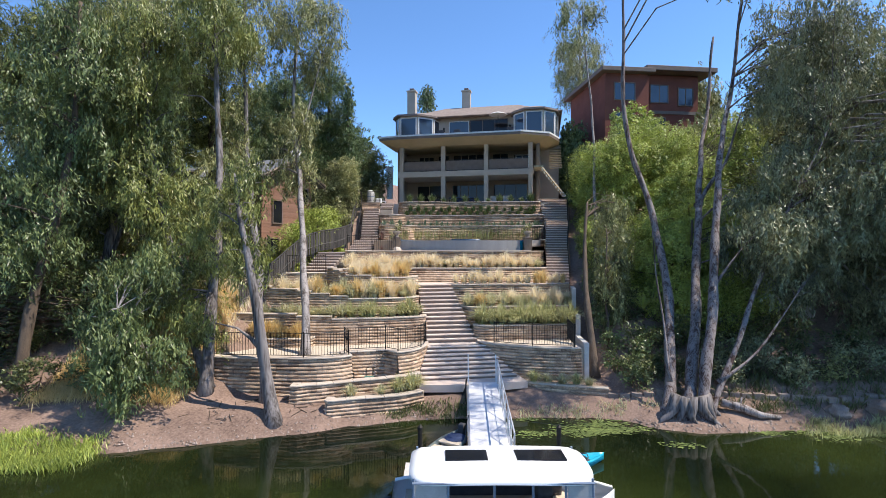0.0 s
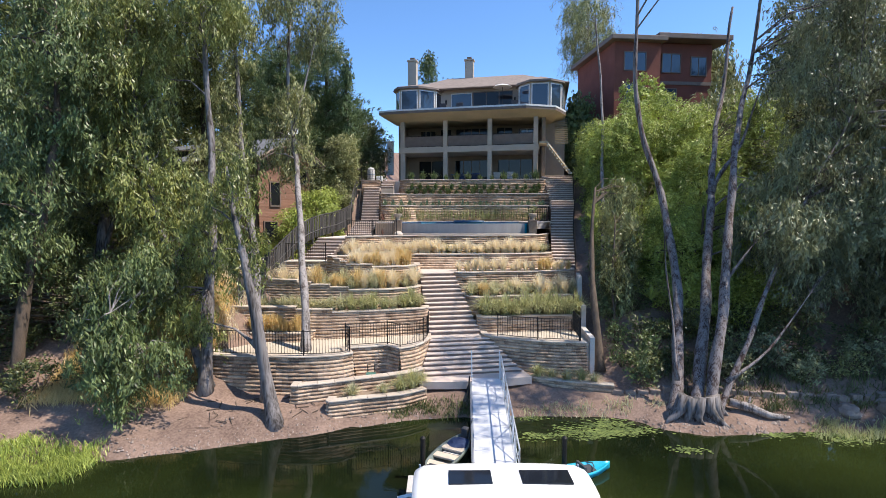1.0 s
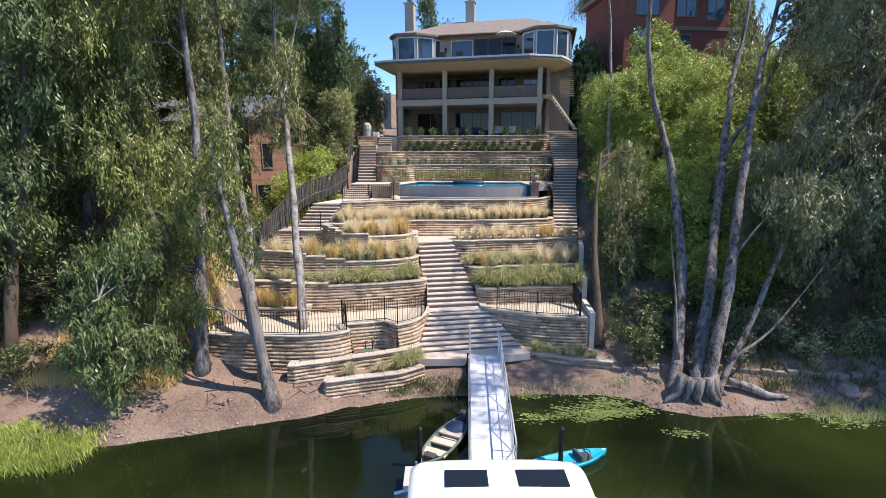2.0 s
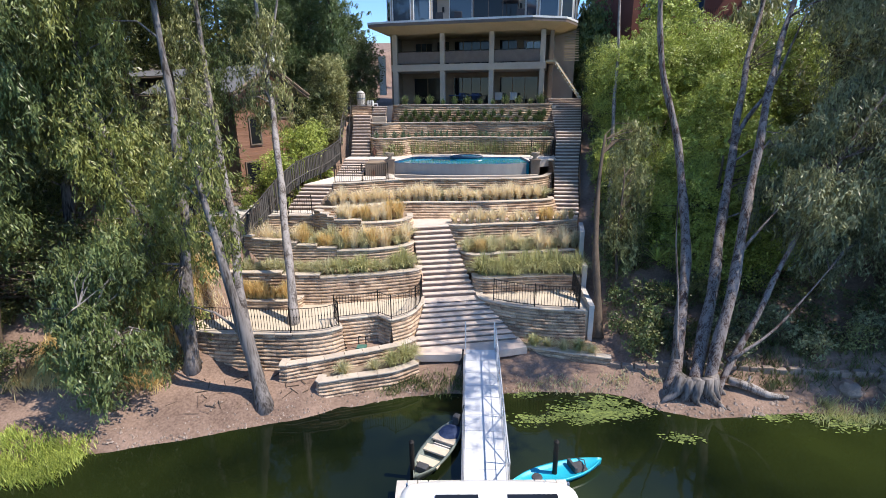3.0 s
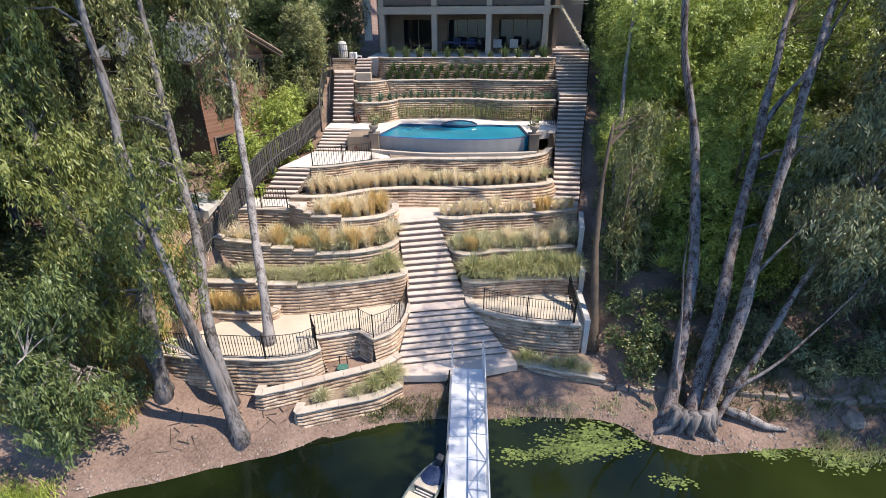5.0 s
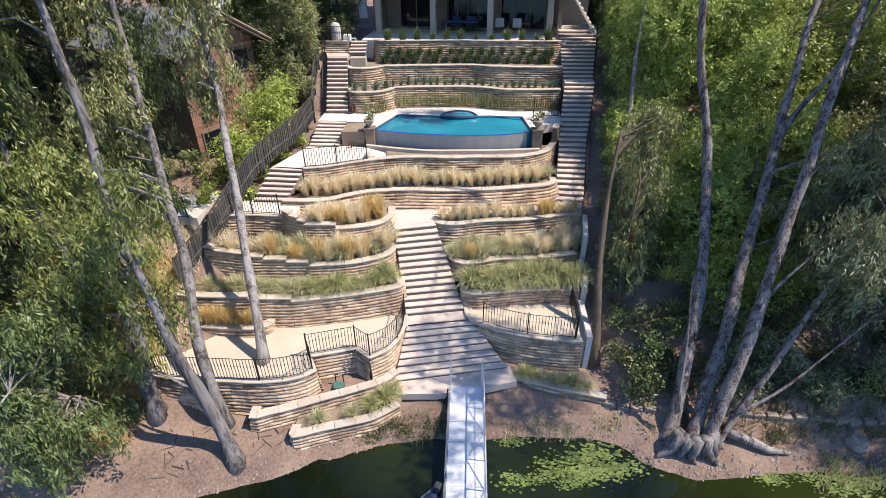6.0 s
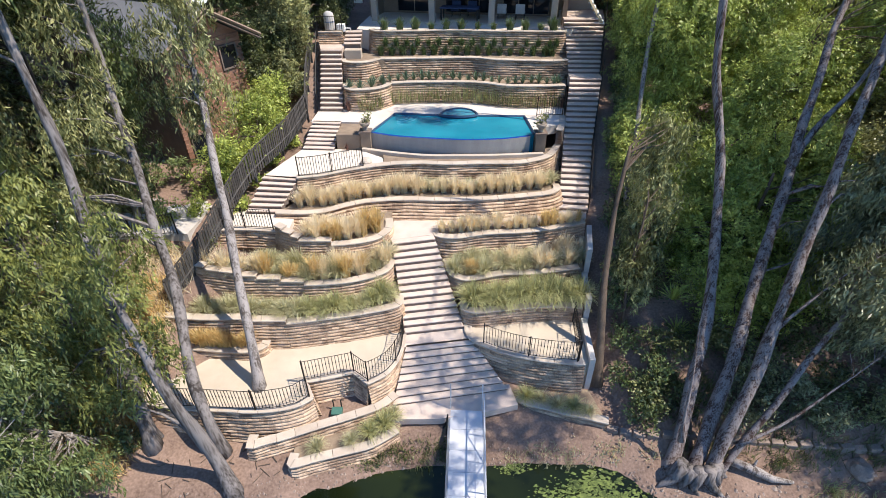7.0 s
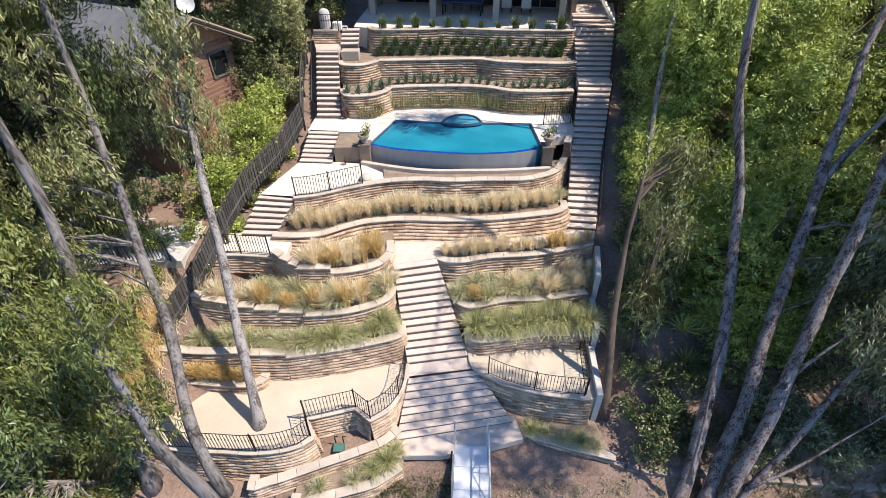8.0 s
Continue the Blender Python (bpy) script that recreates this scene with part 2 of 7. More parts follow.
def lathe(profile, sides=16):
    """A turned shape from (radius, height) pairs."""
    bm = bmesh.new()
    rings = [[bm.verts.new((r * math.cos(2 * math.pi * k / sides), r * math.sin(2 * math.pi * k / sides), z)) for k in range(sides)] for r, z in profile]
    for a, b in zip(rings, rings[1:]):
        for k in range(sides):
            bm.faces.new((a[k], a[(k + 1) % sides], b[(k + 1) % sides], b[k]))
    bm.faces.new(rings[0][::-1])
    bm.faces.new(rings[-1])
    return bm


def prism(outline, z0, z1):
    """A slab with the given outline; z1 may be a list, one height a corner."""
    n = len(outline)
    tops = z1 if isinstance(z1, (list, tuple)) else [z1] * n
    verts = [(x, y, z0) for x, y in outline] + [(x, y, t) for (x, y), t in zip(outline, tops)]
    faces = [tuple(range(n))[::-1], tuple(range(n, 2 * n))] + [(k, (k + 1) % n, n + (k + 1) % n, n + k) for k in range(n)]
    bm = bmesh.new()
    vs = [bm.verts.new(v) for v in verts]
    for f in faces:
        bm.faces.new([vs[k] for k in f])
    return bm


def smooth_line(pts, step=0.2):
    """A soft curve through plan points, sampled evenly."""
    p = [Vector((*q, 0)) if len(q) == 2 else Vector(q) for q in pts]
    p = [2 * p[0] - p[1], *p, 2 * p[-1] - p[-2]]
    fine = []
    for a, b, c, d in zip(p, p[1:], p[2:], p[3:]):
        n = max(2, int((c - b).length / 0.08))
        for k in range(n):
            t = k / n
            fine.append(0.5 * (2 * b + (c - a) * t + (2 * a - 5 * b + 4 * c - d) * t * t + (3 * b - a - 3 * c + d) * t ** 3))
    fine.append(p[-2])
    out, run = [fine[0]], 0.0
    for a, b in zip(fine, fine[1:]):
        run += (b - a).length
        if run >= step:
            out.append(b)
            run = 0.0
    if (out[-1] - fine[-1]).length > step * 0.3:
        out.append(fine[-1])
    else:
        out[-1] = fine[-1]
    return out


def normals(line):
    out = []
    for i in range(len(line)):
        d = (line[min(i + 1, len(line) - 1)] - line[max(i - 1, 0)]).normalized()
        out.append(Vector((d.y, -d.x, 0)))
    return out


def course(line, nrm, z0, z1, out, depth, rng):
    """One row of split-faced blocks along a line: every block has its own rough, chamfered face."""
    verts, faces = [], []
    i, n = 0, len(line)
    while i < n - 1:
        j = min(n - 1, i + rng.choice((1, 2, 2, 3)))
        if n - 1 - j < 1:
            j = n - 1
        grid = []
        steps = list(range(i, j + 1))
        proud = rng.uniform(-0.008, 0.014)
        for row, (f, lift) in enumerate(((-0.075, 0.0), (-0.004, 0.16), (0.016, 0.55), (-0.006, 0.86), (-0.055, 1.0))):
            for s in steps:
                rough = rng.uniform(-0.010, 0.012) if 0 < row < 4 else 0
                inset = -0.012 if s in (i, j) else 0
                p = line[s] + nrm[s] * (out + f + proud + rough + inset)
                grid.append((p.x, p.y, z0 + (z1 - z0) * lift + (rng.uniform(-0.006, 0.006) if 0 < row < 4 else 0)))
        for s in steps:
            p = line[s] - nrm[s] * depth
            grid.append((p.x, p.y, z1))
        w, base = len(steps), len(verts)
        verts += grid
        for r in range(5):
            for c in range(w - 1):
                a = base + r * w + c
                faces.append((a, a + 1, a + w + 1, a + w))
        i = j
    return verts, faces


def wall(pts, ztop, zbase, high=0.135, cap=True, curve=True, label="", seed=1, depth=0.28, batter=0.022):
    """A dry-laid retaining wall of split-faced block, leaning back a little, with a cap stone."""
    rng = random.Random(seed)
    line = smooth_line(pts, 0.2) if curve else smooth_line([pts[0], *[(a[0] + (b[0] - a[0]) * k, a[1] + (b[1] - a[1]) * k) for a, b in zip(pts, pts[1:]) for k in (0.02, 0.5, 0.98)], pts[-1]], 0.2)
    nrm = normals(line)
    w = thing("retaining_wall", label or "tan split-face block retaining wall with pale cap stones", "retaining wall", "garden terraces", "structure")
    top = ztop - (0.062 if cap else 0)
    n = max(1, round((top - zbase) / high))
    for k in range(n):
        z1 = top - k * (top - zbase) / n
        z0 = z1 - (top - zbase) / n
        v, f = course(line, nrm, z0, z1, batter * k, depth + max(0, batter - 0.022) * k, rng)
        mesh_ob("course", v, f, M_BLOCK, w)
    if cap:
        verts, faces = [], []
        i = 0
        while i < len(line) - 1:
            j = min(len(line) - 1, i + 3)
            if len(line) - 1 - j < 2:
                j = len(line) - 1
            base, sp = len(verts), list(range(i, j + 1))
            dz = rng.uniform(-0.006, 0.006)
            for f, z in ((0.035, top), (0.045, top + 0.02), (0.04, ztop - 0.012), (0.025, ztop), (-depth - 0.02, ztop), (-depth - 0.02, top)):
                for s in sp:
                    d = (line[min(s + 1, len(line) - 1)] - line[max(s - 1, 0)]).normalized() * (0.008 if s == i else -0.008 if s == j else 0)
                    p = line[s] + nrm[s] * f + d
                    verts.append((p.x, p.y, z + dz))
            wd = len(sp)
            for r in range(5):
                for c in range(wd - 1):
                    a = base + r * wd + c
                    faces.append((a, a + 1, a + wd + 1, a + wd))
            for e in (0, wd - 1):
                faces.append(tuple(base + r * wd + e for r in range(6)))
            i = j
        mesh_ob("cap_stones", verts, faces, M_CAP, w, "pale sandstone-coloured cap stones")
    return w


def flight(name, label, a, b, risers, width_a=None, tread=0.06, kind="structure"):
    """Steps from the bottom edge a = (left, right) to the top edge b, each edge a pair of (x, y, z) points."""
    st = thing(name, label, "stairs", "garden stairs", kind)
    al, ar, bl, br = (Vector(p) for p in (*a, *b))
    n = risers
    for k in range(n):
        l0, l1 = al.lerp(bl, k / n), al.lerp(bl, (k + 1) / n)
        r0, r1 = ar.lerp(br, k / n), ar.lerp(br, (k + 1) / n)
        z = l1.z
        nose = Vector(((r0 - l0).y, -(r0 - l0).x, 0)).normalized() * 0.035
        bm = prism([(l0 + nose).to_2d(), (r0 + nose).to_2d(), r1.to_2d() + Vector((0, 0.05)), l1.to_2d() + Vector((0, 0.05))], z - tread, z)
        bmesh.ops.bevel(bm, geom=[e for e in bm.edges if e.calc_length() > 0.3], offset=0.012, segments=1, affect="EDGES")
        step = part("step", bm, M_STEP, st)
        # dark colour paints in the shade below the tread's nose
        part("riser", prism([l0.to_2d(), r0.to_2d(), r1.to_2d() + Vector((0, 0.05)), l1.to_2d() + Vector((0, 0.05))], z - (l1.z - l0.z) - 0.12, z - tread - 0.002), M_RISER_SHADE, step)
    return st


_bal = {}


def railing(pts, height=1.05, label="black wrought-iron railing along the terrace edge", gap=0.12, post_gap=1.7, end_posts=True):
    """An iron railing along (x, y, z) points: posts, two rails and thin balusters."""
    rl = thing("railing", label, "railing", "iron railings")
    line = smooth_line(pts, 0.04)
    length = sum((b - a).length for a, b in zip(line, line[1:]))
    key = round(height, 2)
    if key not in _bal:
        bm = box(-0.008, 0.008, -0.008, 0.008, 0.09, height - 0.03)
        add_box(bm, -0.018, 0.018, -0.018, 0.018, height * 0.62, height * 0.62 + 0.035)
        bar = part("baluster", bm, M_IRON)
        post = part("post", box(-0.022, 0.022, -0.022, 0.022, -0.02, height + 0.04, 0.004), M_IRON)
        _bal[key] = (bar.data, post.data)
        bpy.data.objects.remove(bar)
        bpy.data.objects.remove(post)
    def along(s):
        run = 0.0
        for a, b in zip(line, line[1:]):
            d = (b - a).length
            if run + d >= s:
                return a.lerp(b, (s - run) / d)
            run += d
        return line[-1].copy()
    posts = max(1, round(length / post_gap))
    for k in range(posts + 1):
        ob = new("post", _bal[key][1])
        ob.location, ob.parent = along(length * k / posts), rl
    count = int(length / gap)
    for k in range(1, count):
        ob = new("baluster", _bal[key][0])
        ob.location, ob.parent = along(length * k / count), rl
    coarse = line[::5] + ([line[-1]] if (len(line) - 1) % 5 else [])
    for z in (0.09, height - 0.03):
        part("rail", tube([p + Vector((0, 0, z)) for p in coarse], 0.016, 4), M_IRON, rl)
    return rl


# ---- ground ----
def shore(x):
    """Where the water's edge lies, by x."""
    pts = ((-90, 24), (-30, 27.5), (-14.4, 27.9), (-11, 28.6), (-7.9, 29.5), (-5.5, 30.3), (-2.3, 31.5), (1.5, 31.65), (5, 31.7), (6.3, 31.3), (6.9, 30.5), (8.4, 29.9), (11.8, 30.2), (15, 30.0), (30, 29), (90, 26))
    return float(np.interp(x, [p[0] for p in pts], [p[1] for p in pts]))


def ground_height(x, y):
    s = y - shore(x)
    mid = np.interp(s, (-14, -4, -0.6, 0, 0.35, 1.2, 3, 5, 7, 9.5, 12, 16, 19.5, 22, 25, 45, 90, 300), (-3, -2, -0.8, -0.5, -0.38, 0.0, 0.3, 1.0, 2.0, 3.2, 4.6, 5.6, 6.5, 8.5, 9.7, 11.5, 16, 40))
    left = np.interp(s, (-14, -4, -0.6, 0, 0.5, 1.5, 3.5, 6, 9, 11, 14, 20, 27, 60, 300), (-3, -2, -0.8, -0.5, -0.2, 0.15, 0.7, 2.2, 4.2, 5.0, 5.2, 6.4, 9.5, 17, 45))
    right = np.interp(s, (-14, -4, -0.6, 0, 0.5, 1.6, 2.4, 5, 9, 14, 24, 34, 60, 300), (-3, -2, -0.8, -0.5, -0.3, 0.05, 0.6, 1.4, 3.2, 5.6, 9.5, 12.5, 20, 50))
    wl = float(np.clip((-8.6 - x) / 2.2, 0, 1)) if s > 4 else float(np.clip((-9.5 - x) / 2.0, 0, 1))
    wr = float(np.clip((x - 6.6) / 1.6, 0, 1))
    h = mid * (1 - wl - wr) + left * wl + right * wr
    rough = noise.noise((x * 0.7, y * 0.7, 0)) * 0.16 + noise.noise((x * 2.3, y * 2.3, 3)) * 0.07
    if s > -0.3:
        h += rough * (0.25 if -9 < x < 7 and s > 3 else 1.0) * float(np.clip((s + 0.3) / 0.8, 0, 1))
    return float(h)


def build_ground():
    xs = sorted(set(list(np.arange(-24, 24.01, 0.4)) + list(np.arange(-90, -24, 6)) + list(np.arange(30, 91, 6)) + [-2000, -600, -200, 200, 600, 2000]))
    ys = sorted(set(list(np.arange(22, 44, 0.4)) + list(np.arange(44, 70, 1.5)) + list(np.arange(70, 200, 10)) + [-2000, -400, -60, 0, 15, 300, 700, 2500]))
    verts = [(x, y, ground_height(x, min(y, 300)) if y > 15 else -3.0) for y in ys for x in xs]
    w = len(xs)
    faces = [(r * w + c, r * w + c + 1, (r + 1) * w + c + 1, (r + 1) * w + c) for r in range(len(ys) - 1) for c in range(w - 1)]
    g = mesh_ob("ground", verts, faces, M_BANK)
    g.data.shade_smooth()
    tagged(g, "brown sloping earth bank with leaf litter above the lake", "ground", kind="structure")


build_ground()
lake = mesh_ob("water", [(-2000, -2000, -0.5), (2000, -2000, -0.5), (2000, 34, -0.5), (-2000, 34, -0.5)], [(0, 1, 2, 3)], M_LAKE)
tagged(lake, "dark green still lake water reflecting the trees", "lake", kind="structure")


def bed(outline, ztop, material, name="planting_bed", label="bare brown soil of a garden terrace", deep=1.6):
    return tagged(part(name, prism(outline, ztop - deep, ztop), material), label, "terrace", kind="structure")


# ---- retaining walls, from the water up ----
P0 = [(-5.78, 31.65), (-5.73, 31.1), (-4.8, 31.33), (-3.84, 31.59), (-2.86, 31.88), (-1.95, 32.5)]
P1 = [(-7.3, 32.1), (-7.25, 31.54), (-6.64, 31.72), (-6.15, 31.87), (-4.75, 32.4), (-3.77, 32.76), (-2.71, 33.21), (-2.05, 33.8)]
W1L = [(-12.6, 33.6), (-11.5, 32.9), (-10.33, 32.6), (-9.4, 32.47), (-8.05, 32.4), (-7.23, 32.34), (-6.26, 32.4), (-5.51, 32.61), (-5.06, 32.95)]
W1N = [(-5.06, 32.95), (-5.44, 33.68), (-3.76, 34.12), (-3.13, 33.59)]
W1R = [(-3.13, 33.59), (-2.44, 34.06), (-2.1, 34.68), (-1.95, 35.21), (-1.87, 35.7), (-1.87, 36.3)]
SP = [(-12.5, 35.3), (-11.59, 35.2), (-10.23, 35.07), (-9.05, 34.96), (-7.94, 34.92), (-7.4, 35.2), (-7.3, 35.65)]
W2 = [(-6.52, 35.63), (-5.35, 35.81), (-3.64, 36.16), (-2.4, 36.5), (-2.0, 36.8), (-2.0, 37.3)]
W3 = [(-5.99, 37.0), (-4.57, 37.11), (-3.47, 37.41), (-2.7, 37.85), (-2.42, 38.45), (-2.48, 39.0)]
W4 = [(-5.0, 38.42), (-4.15, 38.52), (-3.3, 38.79), (-2.86, 39.15), (-2.55, 39.8), (-2.6, 40.6)]
W5 = [(-7.85, 40.66), (-6.7, 40.59), (-5.72, 40.7), (-4.57, 41.32), (-3.59, 41.66), (-2.05, 41.81), (0.02, 41.69), (2.09, 41.8), (3.94, 42.09), (4.89, 42.31), (5.4, 42.75), (5.45, 43.3)]
W6 = [(-7.05, 41.86), (-6.05, 42.08), (-4.62, 42.69), (-3.11, 43.17), (-1.54, 43.34), (0.04, 43.21), (1.62, 43.29), (3.2, 43.26), (4.3, 43.55), (5.21, 44.18), (5.85, 45.4)]
W6R = [(5.85, 45.4), (6.2, 46.4), (6.45, 47.6)]
A1L = [(-5.95, 49.9), (-5.8, 49.2), (-5.27, 48.78), (-4.08, 48.91), (-3.39, 49.5), (-3.2, 50.0)]
A1 = [(-3.2, 50.0), (-2.5, 50.1), (-1.1, 50.17), (1.08, 50.11), (2.3, 49.81), (3.18, 49.37), (4.67, 49.16), (6.7, 49.27)]
A2L = [(-6.3, 51.7), (-6.2, 51.3), (-5.77, 50.89), (-4.83, 50.86), (-4.12, 51.4), (-3.95, 51.7)]
A2 = [(-3.95, 51.65), (-3.2, 51.65), (-1.11, 51.72), (1.45, 51.74), (2.68, 51.3), (3.91, 51.06), (6.36, 50.79), (7.1, 51.0)]
A3 = [(-4.75, 53.9), (-4.19, 53.28), (-1.75, 53.18), (0.19, 53.35), (3.39, 52.86), (6.54, 52.61), (7.2, 52.8)]
R0 = [(2.6, 34.0), (2.87, 33.77), (3.8, 33.46), (4.91, 33.11), (6.0, 32.8)]
R1 = [(0.66, 36.9), (0.66, 36.4), (0.87, 35.87), (1.31, 35.56), (2.14, 35.12), (3.41, 34.72), (4.88, 34.5), (5.3, 34.5)]
R2 = [(0.5, 37.5), (0.52, 37.0), (1.1, 36.75), (2.28, 36.89), (4.18, 37.11), (5.68, 37.0)]
R3 = [(-0.31, 39.61), (-0.16, 39.12), (0.0, 38.42), (0.56, 37.97), (1.15, 38.0), (2.37, 38.32), (3.82, 38.37), (5.83, 38.77)]
R4 = [(-0.8, 40.54), (-0.72, 39.94), (-0.36, 39.66), (0.47, 39.61), (1.72, 39.9), (3.71, 40.07), (5.28, 40.45), (6.4, 40.85)]
wall(P0, 0.4, -0.35, 0.15, label="low curved tan block planter wall above the shore", seed=2)
wall(P1, 0.85, -0.05, 0.15, label="curved tan block wall stepping down to the shore", seed=3)
wall(W1L, 1.8, 0.2, 0.15, label="tall curved tan block wall below the sandy terrace", seed=4)
wall(W1N, 1.8, 0.45, 0.15, curve=False, label="square recess in the tan block wall", seed=5)
wall(W1R, 1.8, 0.2, 0.15, label="rounded tan block wall end beside the steps", seed=6)
wall(SP, 2.15, 1.65, 0.13, label="low tan block planter on the sandy terrace", seed=7)
wall(W2, 2.99, 1.65, seed=8)
wall([(-8.25, 35.66), (-6.52, 35.66)], 3.12, 1.65, seed=9)
wall([(-12.4, 35.95), (-11.45, 35.83), (-9.84, 35.64), (-8.25, 35.66)], 3.25, 1.65, seed=10)
wall(W3, 3.84, 2.8, seed=11)
for a, b, z, sd in (((-6.95, 37.1), (-5.99, 37.08), 3.97, 12), ((-7.92, 37.14), (-6.95, 37.12), 4.1, 13), ((-8.6, 37.17), (-7.92, 37.15), 4.23, 14), ((-10.17, 37.5), (-8.6, 37.19), 4.33, 15), ((-12.4, 38.2), (-10.17, 37.5), 4.45, 16)):
    wall([a, b], z, 2.8, seed=sd, label="stepped end of a tan block retaining wall")
wall(W4, 4.85, 3.7, seed=17)
wall([(-6.4, 38.6), (-5.0, 38.58)], 4.97, 3.7, seed=18)
wall([(-6.75, 38.75), (-6.4, 38.62)], 5.12, 3.9, seed=19, label="stepped end of a tan block retaining wall")
wall([(-7.15, 38.95), (-6.75, 38.75)], 5.25, 3.9, seed=20, label="stepped end of a tan block retaining wall")
wall([(-7.55, 39.25), (-7.15, 38.95)], 5.35, 3.9, seed=21, label="stepped end of a tan block retaining wall")
wall([(-10.4, 39.35), (-9.05, 39.4), (-7.55, 39.25)], 5.05, 4.1, seed=22)
wall([(x, y - 0.22) for x, y in W5], 5.26, 4.3, 0.12, batter=0.085, label="long wavy tan block retaining wall across the garden", seed=23)
wall(W6, 6.3, 5.0, 0.12, label="long wavy tan block wall below the swimming pool", seed=24)
wall(W6R, 7.1, 4.9, 0.12, label="curved tan block wall beside the long stairs", seed=25)
wall(A1L, 8.25, 7.0, 0.13, seed=26, label="rounded tan block planter beside the pool deck")
wall(A1, 8.25, 7.0, 0.13, seed=27, label="wavy tan block wall behind the swimming pool")
wall(A2L, 9.2, 8.1, 0.13, seed=28, label="rounded tan block planter below the house")
wall(A2, 9.2, 8.1, 0.13, seed=29, label="wavy tan block wall with a planted ledge")
wall(A3, 10.43, 9.05, 0.13, seed=30, label="tall tan block wall below the house patio")
wall(R0, 0.4, -0.1, 0.14, seed=31, label="low tan block planter wall beside the landing")
wall(R1, 1.8, 0.2, 0.14, seed=32, label="curved tan block wall below the small fenced terrace")
wall(R2, 2.5, 1.65, seed=33)
wall(R3, 3.3, 2.3, seed=34)
wall(R4, 4.4, 3.1, seed=35)
# the outer kerb that climbs beside the long stairs
for (xa, ya), (xb, yb), z in (((5.45, 34.5), (5.65, 36.9), 2.0), ((5.75, 36.95), (5.95, 38.8), 3.0), ((6.05, 38.85), (6.5, 40.9), 4.2)):
    d = Vector((xb - xa, yb - ya)).normalized()
    s = Vector((d.y, -d.x)) * 0.22
    tagged(part("kerb", prism([(xa, ya), (xa + s.x, ya + s.y), (xb + s.x, yb + s.y), (xb, yb)], z - 2.2, z), M_CONC), "weathered pale concrete kerb beside the terraces", "kerb", kind="structure")

# a low stone edging along the right bank
edge_line = smooth_line([(5.95, 32.85), (7.0, 32.45), (8.4, 32.25), (10.5, 32.1), (13, 31.9), (16, 31.75), (20, 31.6)], 0.45)
edging = thing("stone_edging", "low weathered brown stone edging along the bank", "edging", kind="structure")
edge_rng = random.Random(44)
for p, q in zip(edge_line, edge_line[1:]):
    z = max(-0.2, ground_height((p.x + q.x) / 2, (p.y + q.y) / 2))
    turn = Matrix.Translation(((p.x + q.x) / 2, (p.y + q.y) / 2, z)) @ Matrix.Rotation(math.atan2(q.y - p.y, q.x - p.x) + edge_rng.uniform(-0.08, 0.08), 4, "Z")
    part("stone", box(-0.21, 0.21, -0.12, 0.12, -0.15, edge_rng.uniform(0.10, 0.2), 0.03, turn), M_STONE, edging)

# ---- the level ground of each terrace ----
def back(line, dy, x_from=None, x_to=None):
    return [(x, y + dy) for x, y in line[::-1]]


tagged(bed(P0[1:] + [(-1.95, 33.9), (-2.9, 33.3), (-5.0, 32.5), (-5.75, 32.2)], 0.28, M_SOIL), "brown soil of a low planter above the shore")
tagged(bed([(-5.0, 32.5), (-2.9, 33.3), (-3.1, 33.9), (-3.76, 34.4), (-5.6, 33.9), (-5.4, 33.0)], 0.62, M_BANK, label="bare earth floor of the recess in the wall"))
bed([(-12.6, 33.6), (-11.5, 32.95), (-10.33, 32.65), (-8.05, 32.45), (-6.26, 32.45), (-5.5, 32.7), (-5.2, 33.0), (-5.5, 33.72), (-3.74, 34.18), (-3.1, 33.7), (-2.46, 34.12), (-2.12, 34.72), (-1.97, 35.3), (-1.9, 37.0), (-3.6, 36.5), (-6.5, 36.0), (-12.6, 36.2)], 1.72, M_GRIT, "terrace_floor", "sandy decomposed-granite terrace floor", 1.5)
bed([*SP[:-1], (-7.3, 35.9), (-12.5, 36.1)], 2.05, M_SOIL, deep=0.5)
bed([(-12.4, 36.05), (-9.84, 35.75), (-6.6, 35.75), (-5.35, 35.9), (-3.64, 36.25), (-2.45, 36.6), (-2.1, 37.0), (-2.3, 38.3), (-3.5, 37.7), (-6, 37.4), (-12.4, 38.4)], 2.88, M_SOIL)
bed([(-12.4, 38.3), (-10.1, 37.6), (-8.5, 37.3), (-6, 37.15), (-4.57, 37.2), (-3.5, 37.5), (-2.75, 37.95), (-2.5, 38.5), (-2.6, 39.6), (-3.4, 39.1), (-5, 38.8), (-7.5, 39.4), (-12.4, 39.5)], 3.76, M_SOIL)
bed([(-7.4, 39.2), (-6.4, 38.7), (-5, 38.52), (-4.15, 38.6), (-3.35, 38.88), (-2.95, 39.2), (-2.65, 39.85), (-2.65, 41.9), (-4.6, 41.6), (-7.4, 40.9)], 4.76, M_SOIL, deep=1.0)
bed([(-10.6, 39.4), (-9.05, 39.45), (-7.6, 39.3), (-7.0, 39.1), (-7.0, 40.7), (-7.8, 40.8), (-7.75, 41.0), (-10.0, 41.0)], 5.02, M_PAVE, "landing", "pale paved landing at the foot of side steps", 0.9)
bed([(-2.58, 39.44), (-0.72, 39.84), (-0.72, 40.6), (1.6, 40.7), (5.3, 41.0), (6.5, 41.2), (6.7, 41.9), (5.4, 42.2), (3.9, 42.2), (0, 41.8), (-2.6, 41.9)], 4.4, M_STEP, "landing", "pale concrete path across the garden between the stairs", 0.8)
